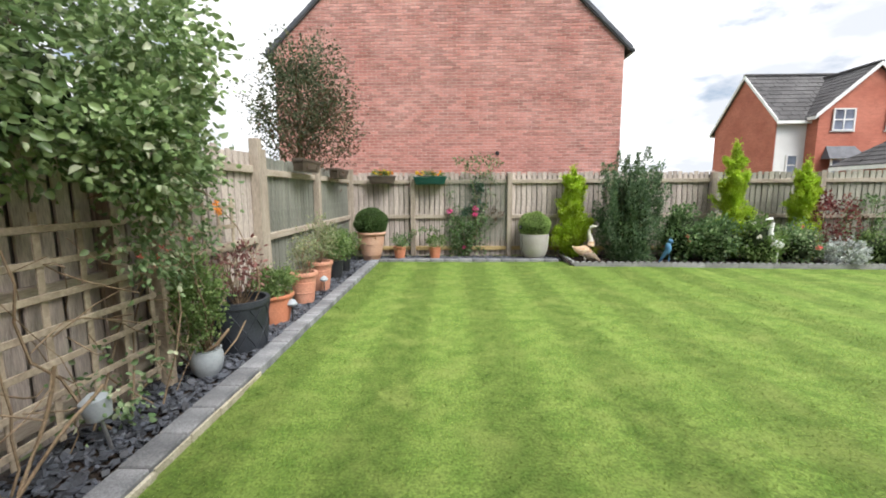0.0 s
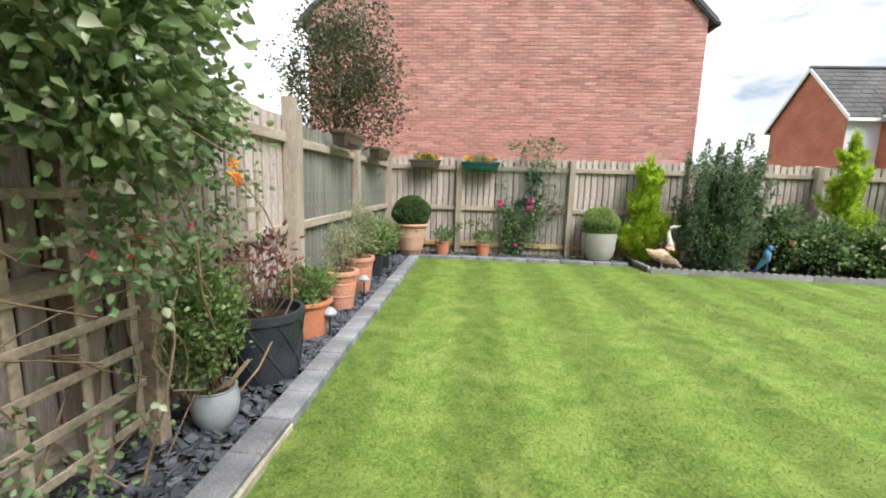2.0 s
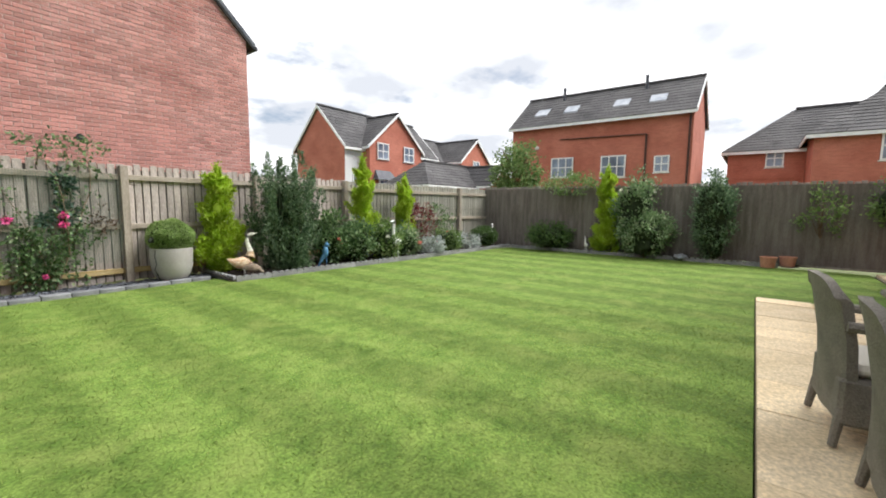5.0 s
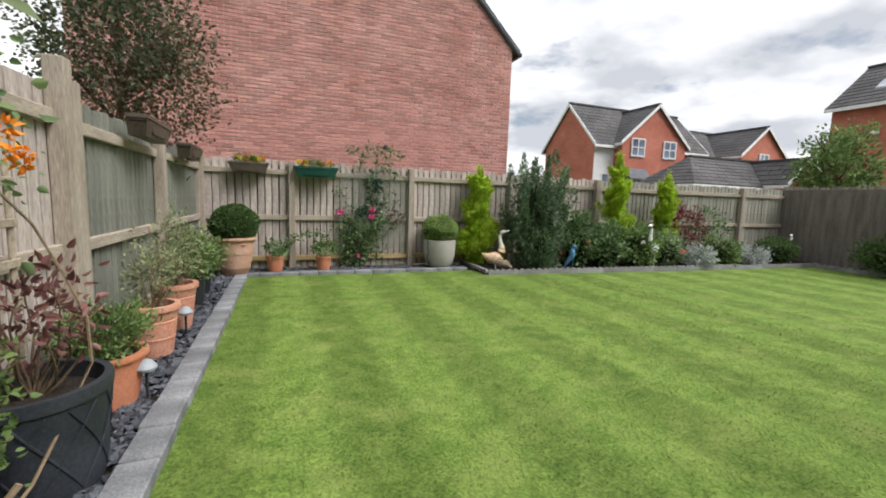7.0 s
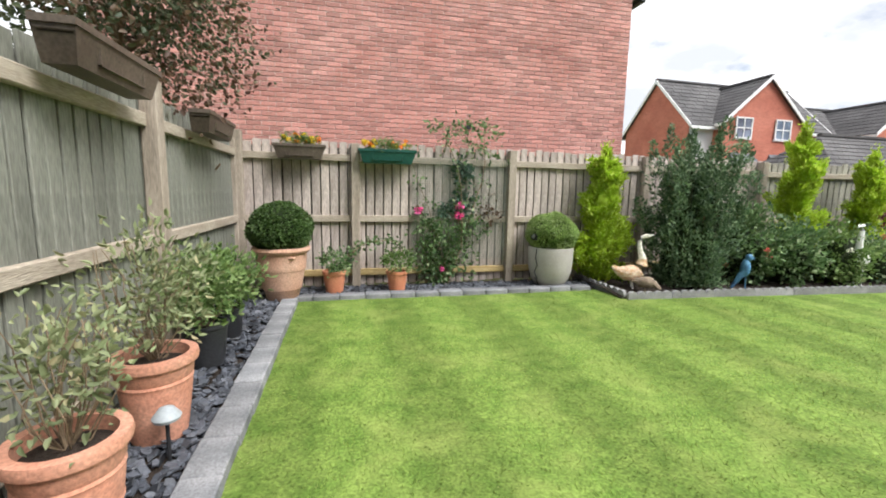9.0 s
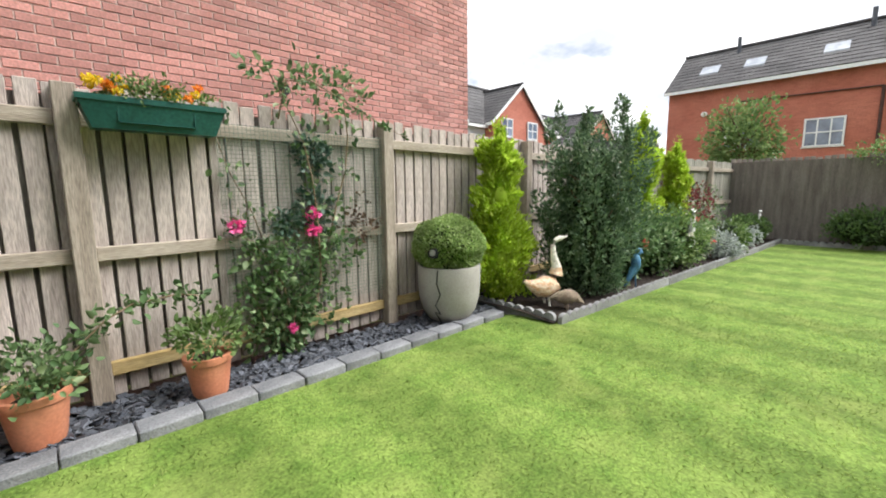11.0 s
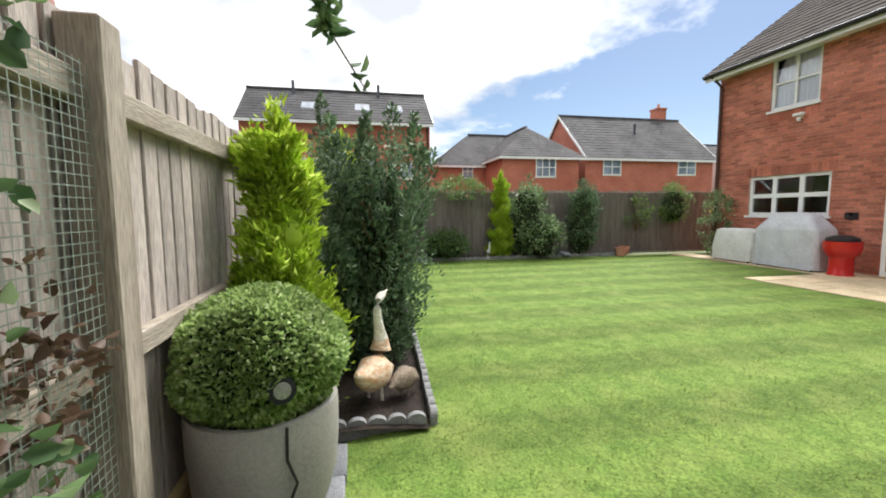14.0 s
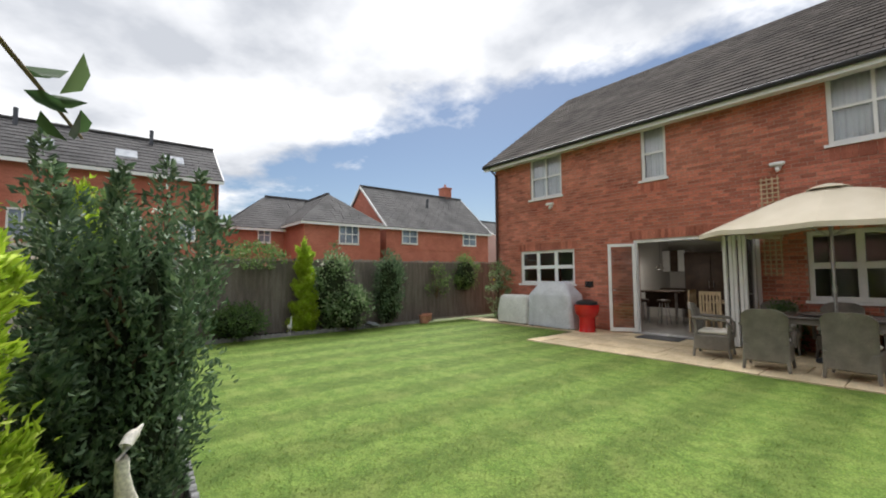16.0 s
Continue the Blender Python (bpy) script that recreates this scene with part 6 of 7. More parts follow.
shrub("evergreen_shrub", 10.95, 6.3, 0.62, 0.75, 2600, 0.06, 0.36, L_BOX_DARK, "low dark evergreen shrub by the fence", "shrub", 80, 0.08, group=B)
shrub("variegated_shrub", 10.75, 3.65, 0.62, 1.15, 3000, 0.07, 0.34, L_VARI, "loose variegated pale green shrub", "shrub", 90, 0.09, group=B)
shrub("variegated_shrub", 11.0, 3.95, 0.55, 2.15, 2600, 0.07, 0.34, L_VARI, "tall loose pale green shrub with pale flowers", "shrub", 90, 0.09, ((P_WHITE, 8, 0.035),), group=B)
shrub("bay_shrub", 10.95, 2.25, 0.42, 2.1, 4200, 0.06, 0.3, L_YEW, "dark green upright evergreen by the fence", "shrub", 130, 0.07, group=B)
shrub("climber", 11.2, 0.3, 0.42, 1.0, 700, 0.06, 0.36, L_SHRUB, "sparse green climber on the dark fence", "climber", 34, 0.07, core=False, group=B, z=0.7)
shrub("climber", 11.2, -0.9, 0.5, 1.1, 1500, 0.06, 0.36, L_SHRUB, "green climber hanging on the dark fence", "climber", 50, 0.08, group=B, z=0.95)
shrub("fence_climber", 11.35, 5.9, 0.75, 0.55, 1500, 0.06, 0.36, L_SHRUB, "climber spilling over the top of the fence", "climber", 60, 0.08, ((P_RED, 3, 0.035),), core=False, z=1.65)
wc = shrub("wall_shrub", 9.65, -0.98, 0.36, 1.85, 1900, 0.05, 0.34, L_VARI, "yellow-green shrub trained beside the downpipe", "shrub", 50, 0.06, ((P_YELLOW, 5, 0.03),), core=False)


def tree(x, y, h, r, base, n, size, material, label, second=None, limbs=22):
    root = thing("tree", pose(x, y, -0.05), label, "tree")
    trunk(root, h * 0.75, 0.07, limbs, (r * 0.75, r * 0.75, h * 0.25))
    p = blob_points(n, (0, 0, (h + base) / 2), (r, r, (h - base) / 2), 0.15, 150, r * 0.13)
    part("crown", leaf_mesh("crown", p[0], p[1], size, 0.34, material, 0.8), None, root)
    if second:
        p = blob_points(n // 6, (r * 0.35, -r * 0.2, (h + base) / 2 - 0.5), (r * 0.85, r * 0.8, (h - base) / 2.6), 0.2, 70, r * 0.12)
        part("lower_crown", leaf_mesh("lower_crown", p[0], p[1], size, 0.34, second, 0.8), None, root)
    return root


tree(-2.72, 8.25, 4.45, 1.0, 1.9, 8500, 0.055, L_DARK, "dark small-leaved tree with reddish lower leaves behind the fence", L_RUST)
tree(14.3, 9.15, 3.95, 1.0, 1.3, 4500, 0.11, L_SHRUB, "round-crowned green tree beyond the fence")
tree(-4.6, 4.6, 5.2, 1.0, 2.2, 3000, 0.09, L_DARK, "tall thin tree behind the side fence")


# ---- statues ----
goose = M()
neck = [(-0.25, 0, 0.285), (-0.17, 0, 0.235), (-0.08, 0, 0.205), (0.01, 0, 0.208), (0.075, 0, 0.25), (0.11, 0, 0.33), (0.118, 0, 0.41), (0.092, 0, 0.49), (0.072, 0, 0.57), (0.07, 0, 0.635), (0.09, 0, 0.685), (0.13, 0, 0.705)]
goose.tube(neck, [0.014, 0.055, 0.10, 0.122, 0.108, 0.076, 0.05, 0.036, 0.029, 0.026, 0.026, 0.028], 16)
goose.ball((0.145, 0, 0.708), (0.044, 0.026, 0.027), 12, 8)
goose.tube([(0.18, 0, 0.712), (0.235, 0, 0.728)], [0.016, 0.006], 8)
goose.tube([(0.0, 0.05, 0.15), (0.02, 0.05, 0.0)], 0.012, 6).tube([(0.0, -0.05, 0.15), (0.02, -0.05, 0.0)], 0.012, 6)
ob = part("goose_statue", goose, GOOSE_W, None, smooth=True, at=pose(2.83, 8.54, 0.04, 0, 0, -28))
ob.data.materials.append(GOOSE_B)
for pol in ob.data.polygons:
    pol.material_index = 1 if pol.center.z < 0.40 and pol.center.z > 0.08 else 0
tagged(ob, "tall goose statue with cream neck and rusty patterned body", "statue")
duck = M().ball((0, 0, 0.13), (0.12, 0.075, 0.075), 16, 10, 0.2, 6).tube([(-0.08, 0, 0.15), (-0.17, 0, 0.12)], [0.04, 0.012], 8).tube([(0.08, 0, 0.14), (0.14, 0, 0.08), (0.18, 0, 0.06)], [0.045, 0.03, 0.012], 8).tube([(0.0, 0.03, 0.08), (0.0, 0.03, 0)], 0.01, 6).tube([(0.0, -0.03, 0.08), (0.0, -0.03, 0)], 0.01, 6)
tagged(part("duck_statue", duck, DUCK, None, smooth=True, at=pose(2.88, 8.33, 0.04, 0, 0, -40)), "small brown feeding duck statue on the soil", "statue")
par = M().ball((0, 0, 0.30), (0.06, 0.055, 0.12), 14, 9).ball((0.03, 0, 0.44), (0.045, 0.04, 0.05), 12, 8).tube([(-0.02, 0, 0.24), (-0.14, 0, 0.02)], [0.05, 0.015], 8).tube([(0.07, 0, 0.445), (0.09, 0, 0.415)], [0.016, 0.006], 6).tube([(0.02, 0.02, 0.2), (0.03, 0.02, 0)], 0.008, 6)
tagged(part("parrot_statue", par, BLUE, None, smooth=True, at=pose(4.32, 8.22, 0.04, 0, 0, -30)), "blue painted metal parrot statue in the border", "statue")


def heron(x, y, s, label, a=0):
    m = M().ball((0, 0, 0.2), (0.10, 0.05, 0.06), 14, 9).tube([(0.07, 0, 0.23), (0.10, 0, 0.33), (0.08, 0, 0.42), (0.11, 0, 0.46)], [0.03, 0.02, 0.017, 0.02], 8).tube([(0.12, 0, 0.46), (0.19, 0, 0.45)], [0.014, 0.004], 6).tube([(0, 0.02, 0.16), (0, 0.02, 0)], 0.006, 5).tube([(0, -0.02, 0.16), (0, -0.02, 0)], 0.006, 5)
    ob = part("heron_statue", m, WHITE, None, smooth=True, at=pose(x, y, 0.04, 0, 0, a) @ Matrix.Scale(s, 4))
    tagged(ob, label, "statue")


heron(10.75, 5.15, 0.95, "white wading bird statue in the border", 180)
heron(6.35, 8.2, 1.9, "tall white wading bird statue among roses", 200)
heron(10.62, 8.05, 1.5, "white bird statue on a thin leg by the fence", 200)
rock = M().ball((0, 0, 0.06), (0.28, 0.14, 0.07), 14, 8, 0.5, 2)
tagged(part("bird_bath", rock, POT_GREY, None, smooth=True, at=pose(10.85, 2.85, 0.03)), "low grey dish beside the evergreen", "bird bath")
for x, y in ((10.72, 1.15), (11.05, 0.8)):
    p = potted("empty_pot", x, y, 0.0, pot_profile(0.15, 0.12, 0.24, 0.014, 0.04, 0.014), 0.13, 0.2, TERRA, "empty square-shouldered terracotta pot by the fence", "pots by the dark fence")


# ---- barbecues, parasol, table and chairs ----
def cover(name, x, y, w, d, h, material, label, dome=False, a=0):
    root = thing(name, pose(x, y, 0, 0, 0, a), label, "barbecue")
    m = M()
    prof = [(1.03, 0.03), (1.01, 0.25), (0.99, 0.5), (0.98, 0.68), (0.95, 0.73), (0.62, 0.95), (0.55, 0.99), (0.2, 1.0)] if not dome else [(1.0, 0.05), (1.02, 0.4), (0.99, 0.8), (0.93, 0.93), (0.8, 0.985), (0.3, 1.0)]
    n = 40
    for k, (s, z) in enumerate(prof):
        for i in range(n):
            t = 2 * math.pi * i / n
            e = 0.28
            cx = math.copysign(abs(math.cos(t)) ** e, math.cos(t))
            cy_ = math.copysign(abs(math.sin(t)) ** e, math.sin(t))
            fold = 0.016 * math.sin(i * 2.7) * (1 - z) + 0.006 * math.sin(i * 1.3 + k)
            m.v.append((cx * (w / 2) * s + fold, cy_ * (d / 2) * (s if z < 0.8 else s * 0.8) + fold, z * h + 0.008 * math.sin(i * 0.9 + k * 2)))
    for k in range(len(prof) - 1):
        for i in range(n):
            j = (i + 1) % n
            m.f.append((k * n + i, k * n + j, (k + 1) * n + j, (k + 1) * n + i))
    m.f.append(tuple(range((len(prof) - 1) * n, len(prof) * n)))
    part("cover", m, material, root, smooth=True)
    for sx in (-1, 1):
        for sy in (-1, 1):
            part("leg", M().tube([(sx * w * 0.42, sy * d * 0.38, 0), (sx * w * 0.42, sy * d * 0.38, 0.3)], 0.02, 8), BLACK, root)
    part("strap", M().tube([(w * 0.2, -d * 0.5, h * 0.1), (w * 0.2, -d * 0.52, h * 0.5), (w * 0.2, -d * 0.45, h * 0.75)], 0.009, 6), BLACK, root)
    return root


cover("covered_barbecue", 7.50, -0.92, 1.40, 0.68, 1.24, COVER, "large barbecue under a wrinkled grey cover")
cover("covered_barbecue", 8.85, -0.93, 1.12, 0.6, 0.84, COVER_W, "smaller barbecue under a pale weathered cover", True)
rb = thing("red_barbecue", pose(6.42, -0.72, 0), "red enamel kettle barbecue with a black lid", "barbecue")
part("base", M().lathe([(0.205, 0.0), (0.205, 0.03), (0.195, 0.05), (0.19, 0.32), (0.20, 0.38)], 28), RED, rb, smooth=True)
part("bowl", M().lathe([(0.19, 0.36), (0.265, 0.44), (0.295, 0.54), (0.30, 0.68), (0.27, 0.68)], 28), RED, rb, smooth=True)
part("lid", M().lathe([(0.26, 0.682), (0.265, 0.70), (0.25, 0.75), (0.15, 0.79), (0.02, 0.80)], 28), BLACK, rb, smooth=True)

lattice("wall_trellis", pose(2.64, HOUSE_Y + 0.03, 1.38), 0.26, 0.98, 4, 11, "pale slatted wooden trellis fixed to the brick wall", 0.012, 0.012, material=OAK)
lattice("wall_trellis", pose(2.64, HOUSE_Y + 0.03, 2.66), 0.26, 0.62, 4, 7, "pale slatted wooden trellis fixed to the brick wall", 0.012, 0.012, material=OAK)
shrub("wall_shrub", 2.55, -1.05, 0.28, 0.85, 1100, 0.05, 0.34, L_BOX_DARK, "dark green shrub growing against the brick wall", "shrub", 40, 0.06, core=False)

par = thing("parasol", pose(1.80, -0.35, 0.02), "large cream canvas parasol open over the table", "parasol")
part("pole", M().tube([(0, 0, 0.06), (0, 0, 2.72)], 0.022, 12), STEEL, par, smooth=True)
part("base", M().lathe([(0.28, 0), (0.28, 0.04), (0.06, 0.08), (0.035, 0.3)], 28), POT_DARK, par, smooth=True)
cn = M()
n, R = 8, 1.85
for r, z in ((0.02, 2.80), (0.55, 2.69), (1.1, 2.48), (R, 2.16), (R + 0.005, 2.08)):
    for i in range(n * 4):
        t = 2 * math.pi * (i + 2) / (n * 4)
        sag = 0.06 * (r / R) * abs(math.sin(t * n / 2 + math.pi / 8 * 0)) if r < R else 0.03 * abs(math.sin(t * n / 2))
        cn.v.append((r * math.cos(t), 0.6 * r * math.sin(t), z - sag))
for k in range(4):
    for i in range(n * 4):
        j = (i + 1) % (n * 4)
        cn.f.append((k * n * 4 + i, k * n * 4 + j, (k + 1) * n * 4 + j, (k + 1) * n * 4 + i))
cn.f.append(tuple(range(n * 4))[::-1])
part("canopy", cn, CANVAS, par)
part("vent", M().lathe([(0.28, 2.76), (0.2, 2.80), (0.02, 2.85)], 16), CANVAS, par)
for i in range(n):
    t = 2 * math.pi * i / n
    part("rib", M().tube([(0.03 * math.cos(t), 0.03 * math.sin(t), 2.74), (R * math.cos(t), 0.6 * R * math.sin(t), 2.10)], 0.008, 6), STEEL, par)
    part("strut", M().tube([(0.03 * math.cos(t), 0.03 * math.sin(t), 2.0), (0.8 * math.cos(t), 0.48 * math.sin(t), 2.40)], 0.007, 6), STEEL, par)
part("crank", M().box(-0.03, 0.03, -0.06, 0.03, 1.1, 1.2, 0.01), STEEL, par)

tb = thing("garden_table", pose(1.75, -0.3, 0.02), "large grey rattan dining table with a dark top", "table")
part("tabletop", M().box(-1.0, 1.0, -0.52, 0.52, 0.70, 0.74, 0.012), RATTAN_D, tb)
part("apron", M().box(-0.92, 0.92, -0.46, 0.46, 0.61, 0.70, 0.01), RATTAN, tb)
for sx in (-0.86, 0.86):
    for sy in (-0.42, 0.42):
        part("leg", M().box(sx - 0.04, sx + 0.04, sy - 0.04, sy + 0.04, 0, 0.61, 0.008), RATTAN, tb)
ls = thing("lazy_susan", pose(1.95, -0.2, 0.76), "dark round turntable on the garden table", "turntable")
part("disc", M().lathe([(0.05, 0.0), (0.05, 0.015), (0.30, 0.018), (0.31, 0.03), (0.30, 0.04)], 36), RATTAN_D, ls, smooth=True)

ch = thing("rattan_armchair", pose(0, 0, 0), "grey rattan armchair with a cream seat cushion", "chair", "chairs round the garden table")
bm_ = M()
n = 14
for i in range(n + 1):
    t = -1 + 2 * i / n
    x = 0.27 * t
    y = -0.27 + 0.05 * t * t
    for z, lean in ((0.14, 0.0), (0.55, -0.03), (0.78, -0.07), (0.90 - 0.10 * t ** 4, -0.10)):
        bm_.v.append((x * (1 + 0.06 * (z - 0.3)), y + lean, z))
for i in range(n):
    for k in range(3):
        a = i * 4 + k
        bm_.f.append((a, a + 4, a + 5, a + 1))
off = len(bm_.v)
bm_.v += [(x, y + 0.045, z) for x, y, z in bm_.v]
bm_.f += [tuple(i + off for i in f[::-1]) for f in bm_.f]
for i in range(n):
    a = i * 4 + 3
    bm_.f.append((a, a + 4, a + 4 + off, a + off))
for a in (0, n * 4):
    for k in range(3):
        bm_.f.append((a + k, a + k + 1, a + k + 1 + off, a + k + off))
part("backrest", bm_, RATTAN, ch, smooth=True)
part("seat", M().box(-0.28, 0.28, -0.26, 0.27, 0.12, 0.38, 0.02), RATTAN, ch)
part("cushion", M().box(-0.25, 0.25, -0.20, 0.25, 0.385, 0.45, 0.025), CUSHION, ch, "cream seat cushion", smooth=True)
for s in (-1, 1):
    part("armrest", M().tube([(s * 0.29, -0.26, 0.66), (s * 0.31, 0.0, 0.65), (s * 0.30, 0.22, 0.63), (s * 0.29, 0.27, 0.55), (s * 0.28, 0.26, 0.3)], 0.028, 8), RATTAN, ch, smooth=True)
    for y in (-0.25, 0.25):
        part("leg", M().tube([(s * 0.25, y * 0.95, 0.2), (s * 0.27, y * 1.06, 0.0)], [0.028, 0.02], 8), RATTAN, ch, smooth=True)
spots = ((3.30, 0.32, 100), (2.42, 0.80, 186), (1.50, 0.72, 178), (2.65, -0.92, 10), (1.85, -0.96, 0), (1.05, -0.96, 5))
ch.matrix_basis = pose(spots[0][0], spots[0][1], 0.02, 0, 0, spots[0][2])
for x, y, a in spots[1:]:
    copy_thing(ch, pose(x, y, 0.02, 0, 0, a))
mat_ = M().box(-0.45, 0.45, -0.28, 0.28, 0, 0.015, 0.006)
tagged(part("door_mat", mat_, POT_DARK, None, at=pose(4.75, -0.92, 0.013, 0, 0, 4)), "dark door mat on the patio by the doors", "door mat")

# ---- inside the dining kitchen ----
cab = thing("tall_cabinet", pose(5.25, -5.9, 0.03), "dark brown tall cabinet with two doors", "cabinet")
part("body", M().box(-0.75, 0.75, -0.3, 0.3, 0, 2.05, 0.01), DARKWOOD, cab)
for s in (-1, 1):
    d = part("door", M().box(min(s * 0.01, s * 0.73), max(s * 0.01, s * 0.73), 0.302, 0.322, 0.06, 2.0, 0.006), DARKWOOD, cab)
    part("handle", M().tube([(s * 0.06, 0.34, 0.95), (s * 0.06, 0.34, 1.15)], 0.008, 8), STEEL, d)
kit = thing("kitchen_unit", pose(6.42, -5.95, 0.03), "pale kitchen wall units with dark worktop", "kitchen unit")
part("base_unit", M().box(-0.36, 0.36, -0.25, 0.3, 0, 0.86, 0.01), WHITE, kit)
part("worktop", M().box(-0.37, 0.37, -0.27, 0.33, 0.862, 0.9, 0.005), DARKWOOD, kit)
for s in (-1, 0, 1):
    part("wall_unit", M().box(s * 0.24 - 0.115, s * 0.24 + 0.115, -0.25, 0.08, 1.45, 2.15, 0.008), WHITE if s else DARKWOOD, kit)
isl = thing("breakfast_bar", pose(6.0, -3.9, 0.03), "dark breakfast bar on white legs", "counter")
part("top", M().box(-0.6, 0.6, -0.3, 0.3, 0.85, 0.9, 0.008), DARKWOOD, isl)
part("panel", M().box(-0.56, 0.56, -0.26, -0.2, 0.4, 0.85, 0.005), DARKWOOD, isl)
for sx in (-0.5, 0.5):
    for sy in (-0.24, 0.24):
        part("leg", M().box(sx - 0.03, sx + 0.03, sy - 0.03, sy + 0.03, 0, 0.85, 0.005), STEEL, isl)
for x in (5.7, 6.3):
    stl = thing("bar_stool", pose(x, -3.35, 0.03), "dark padded bar stool with chrome legs", "stool", "stools at the bar")
    part("seat", M().lathe([(0.16, 0.6), (0.18, 0.62), (0.18, 0.66), (0.15, 0.68)], 20), DARKWOOD, stl, smooth=True)
    for k in range(4):
        t = math.pi / 4 + k * math.pi / 2
        part("leg", M().tube([(0.1 * math.cos(t), 0.1 * math.sin(t), 0.61), (0.19 * math.cos(t), 0.19 * math.sin(t), 0)], 0.012, 8), STEEL, stl)
dt = thing("dining_table", pose(3.75, -2.55, 0.03), "pale oak dining table with turned legs", "table")
part("tabletop", M().box(-0.55, 0.55, -0.4, 0.4, 0.72, 0.76, 0.01), OAK, dt)
for sx in (-0.48, 0.48):
    for sy in (-0.34, 0.34):
        part("leg", M().box(sx - 0.035, sx + 0.035, sy - 0.035, sy + 0.035, 0, 0.72, 0.006), OAK, dt)
dc = thing("dining_chair", pose(3.45, -1.95, 0.03, 0, 0, 175), "pale oak dining chair with a slatted back", "chair", "chairs round the dining table")
part("seat", M().box(-0.22, 0.22, -0.21, 0.21, 0.43, 0.47, 0.01), OAK, dc)
for s in (-0.19, 0.19):
    part("leg", M().box(s - 0.02, s + 0.02, 0.16, 0.2, 0, 0.43, 0.004), OAK, dc)
    part("back_post", M().box(s - 0.02, s + 0.02, -0.22, -0.18, 0, 1.0, 0.004), OAK, dc)
part("top_rail", M().box(-0.17, 0.17, -0.215, -0.185, 0.92, 1.0, 0.005), OAK, dc)
for i in range(5):
    x = -0.13 + 0.065 * i
    part("slat", M().box(x - 0.018, x + 0.018, -0.208, -0.19, 0.47, 0.92, 0.003), OAK, dc)
copy_thing(dc, pose(4.05, -1.98, 0.03, 0, 0, 184))
copy_thing(dc, pose(4.5, -2.6, 0.03, 0, 0, 90))
pd = thing("pendant_lamp", pose(6.0, -3.9, 1.55), "small white pendant lampshade over the bar", "lamp")
part("shade", M().lathe([(0.12, 0.0), (0.06, 0.12), (0.02, 0.16)], 20, cap=False), WHITE, pd, smooth=True)
bulb = new("pendant_bulb", bpy.data.lights.new("pendant_bulb", "POINT"))
bulb.data.energy, bulb.data.shadow_soft_size, bulb.data.color = 9.0, 0.05, (1.0, 0.93, 0.84)
bulb.matrix_basis = pose(6.0, -3.9, 1.5)
part("cord", M().tube([(0, 0, 0.15), (0, 0, 0.97)], 0.004, 6), BLACK, pd)


# ---- pieces of kerb, edging and patio ----
def pieces(parent, name, meshes, poses, material):
    for i, m in enumerate(poses):
        part(name, meshes[int(rng.integers(0, len(meshes)))], material, parent, at=m)


kb = thing("kerb", pose(-1.46, 0, 0), "row of grey concrete kerb blocks along the slate", "kerb", kind="structure")
ms = [M().box(-0.085, 0.085, -0.146, 0.146, -0.08, 0.062 + e, 0.007).mesh("kerb_block", KERB) for e in (0, 0.004, -0.003)]
pieces(kb, "kerb_block", ms, [pose(rng.normal(0, 0.003), 0.75 + 0.298 * i, 0, 0, rng.normal(0, 0.6), rng.normal(0, 0.5)) for i in range(27)], KERB)
hm = M()
for i in range(9):
    y0 = 0.62 + 0.298 * i
    hm.box(-1.374, -1.356 + 0.006 * math.sin(i * 2.1), y0, y0 + 0.292, -0.03, 0.038 + 0.006 * math.sin(i * 1.3), 0.004)
tagged(part("kerb_haunching", hm, HAUNCH), "pale mortar haunching along the lawn side of the kerb", "kerb", kind="structure")
kb = thing("kerb", pose(0, 8.79, 0), "row of grey concrete kerb blocks along the slate", "kerb", kind="structure")
ms = [M().box(-0.146, 0.146, -0.075, 0.075, -0.08, 0.05 + e, 0.007).mesh("kerb_block", KERB) for e in (0, 0.004, -0.003)]
pieces(kb, "kerb_block", ms, [pose(-1.37 + 0.298 * i, rng.normal(0, 0.003), 0, rng.normal(0, 0.6), 0, rng.normal(0, 0.5)) for i in range(13)], KERB)

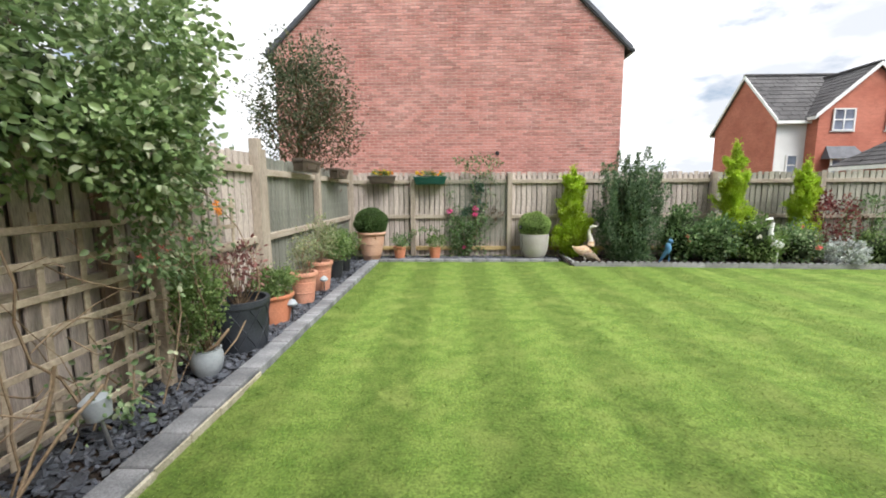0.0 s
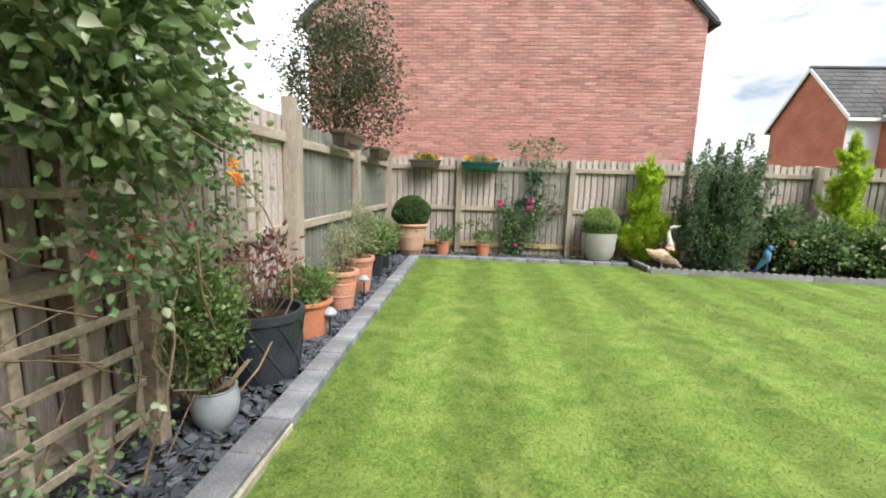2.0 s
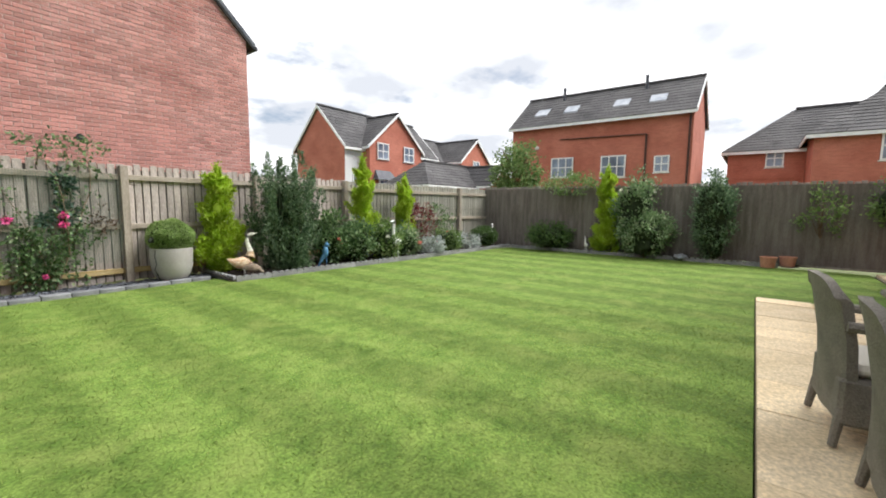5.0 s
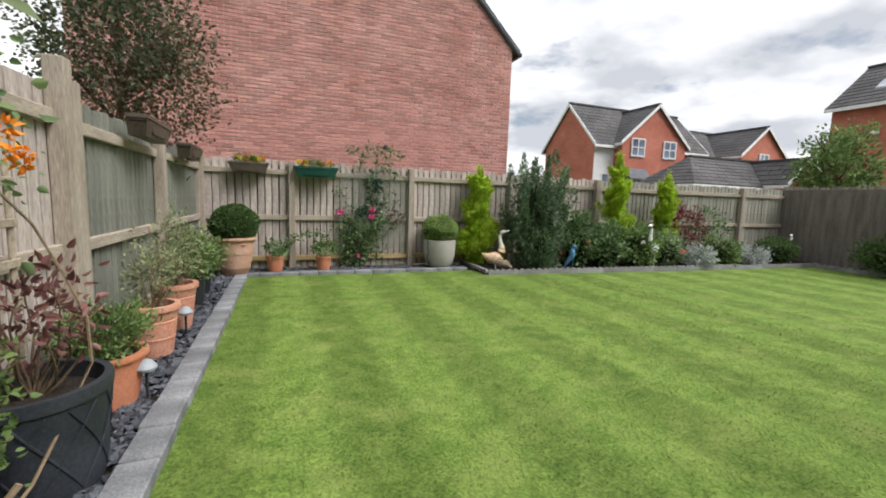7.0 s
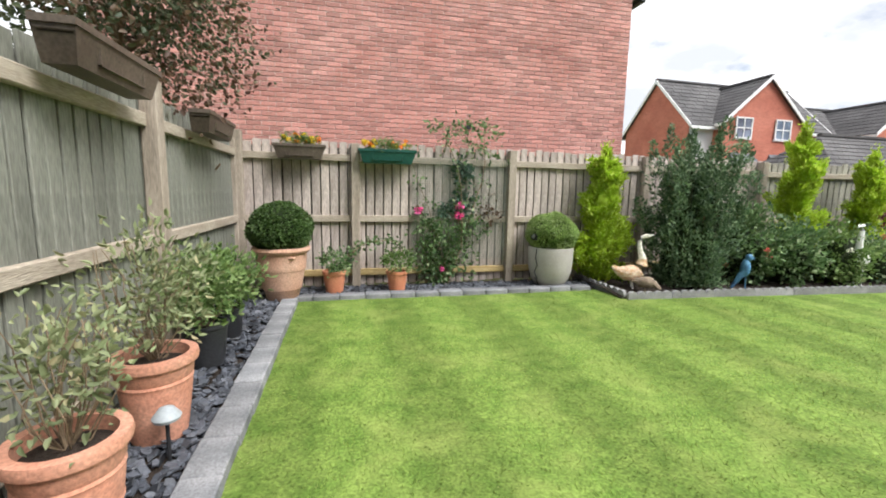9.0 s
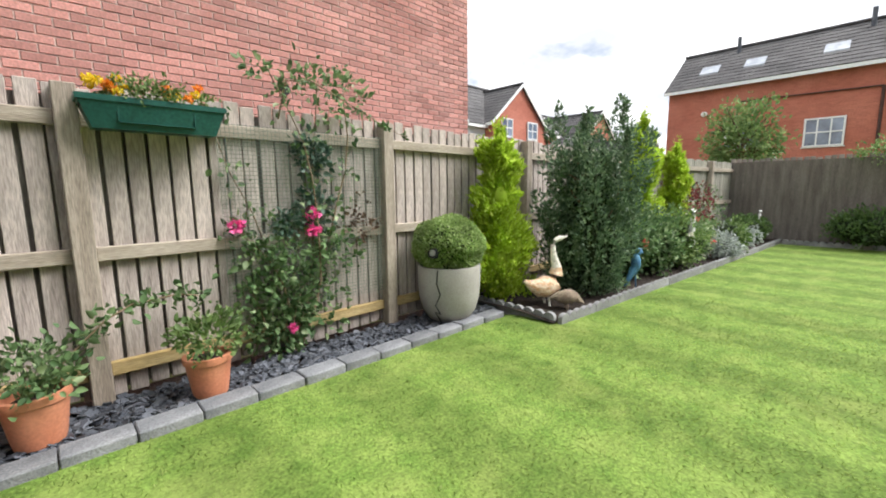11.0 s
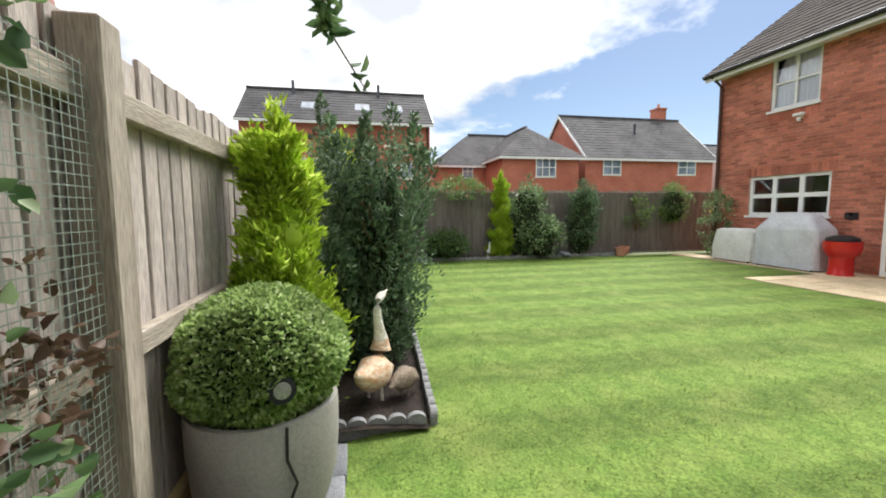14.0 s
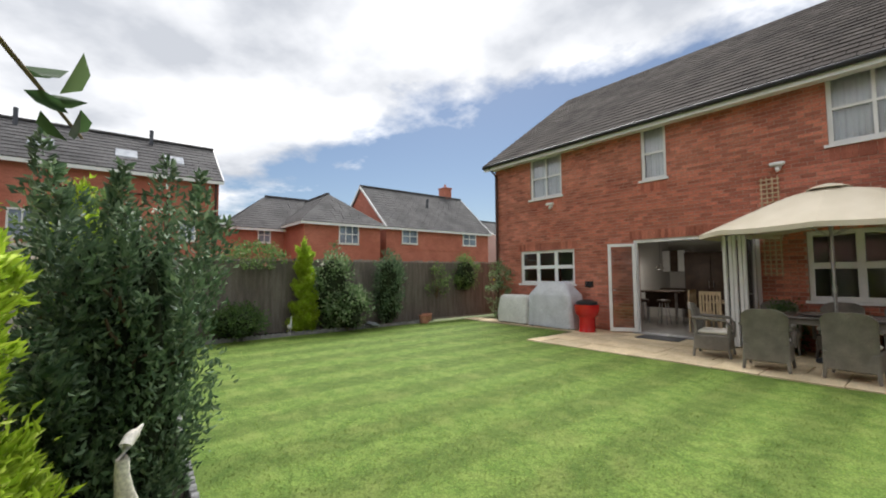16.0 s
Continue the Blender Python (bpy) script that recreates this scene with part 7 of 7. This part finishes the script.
un = M()
for k in range(5):
    x = -0.3 + 0.12 * k
    pts = [(x, 0.0), (x + 0.118, 0.0)] + [(x + 0.059 + 0.059 * math.cos(math.pi * i / 8), 0.08 + 0.045 * math.sin(math.pi * i / 8)) for i in range(9)]
    nn = len(pts)
    un.add([(a, -0.022, b) for a, b in pts] + [(a, 0.022, b) for a, b in pts], [tuple(range(nn)), tuple(range(nn, 2 * nn))[::-1]] + [(i, i + nn, (i + 1) % nn + nn, (i + 1) % nn) for i in range(nn)])
um = un.mesh("edging_unit", EDGING)
ed = thing("bed_edging", pose(0, 0, 0), "scalloped grey concrete edging round the border", "edging", kind="structure")
tr = [pose(2.52, 8.84 - 0.605 * 0.5, -0.03, 0, 0, 90), pose(2.52, 8.84 + 0.3, -0.03, 0, 0, 90)]
for i in range(14):
    x = 2.52 + 0.3 + 0.605 * i
    tr.append(pose(x, far_edge(x) + 0.02, -0.03 + rng.normal(0, 0.004), rng.normal(0, 2), 0, -3.55))
for i in range(11):
    tr.append(pose(10.82, 7.62 - 0.3 - 0.605 * i, -0.03 + rng.normal(0, 0.004), rng.normal(0, 2), 0, 90))
pieces(ed, "edging_unit", [um], tr, EDGING)

ms = {}
y = HOUSE_Y
row = 0
for depth in (0.44, 0.60, 0.46, 0.60, 0.61):
    x = -1.4 + (0.0 if row % 2 else -0.3)
    end = 6.62
    while x < end - 0.05:
        w = float(rng.choice([0.44, 0.6, 0.6, 0.88]))
        a, b = max(x, -1.4), min(x + w, end)
        if b - a > 0.1:
            key = (round(b - a, 3), depth)
            if key not in ms:
                ms[key] = M().box(0.006, b - a - 0.006, 0.006, depth - 0.006, -0.05, 0.012, 0.004).mesh("flagstone", FLAG)
            part("flagstone", ms[key], FLAG, patio, at=pose(a, y, rng.normal(0, 0.0015), rng.normal(0, 0.15), rng.normal(0, 0.15), 0))
        x += w
    y += depth
    row += 1
x = 6.64
while x < 10.5:
    part("flagstone", ms.setdefault("s", M().box(0.006, 0.594, 0.006, 0.594, -0.05, 0.010, 0.004).mesh("flagstone", FLAG)), FLAG, patio, at=pose(x, HOUSE_Y + 0.2, rng.normal(0, 0.0015)))
    x += 0.6
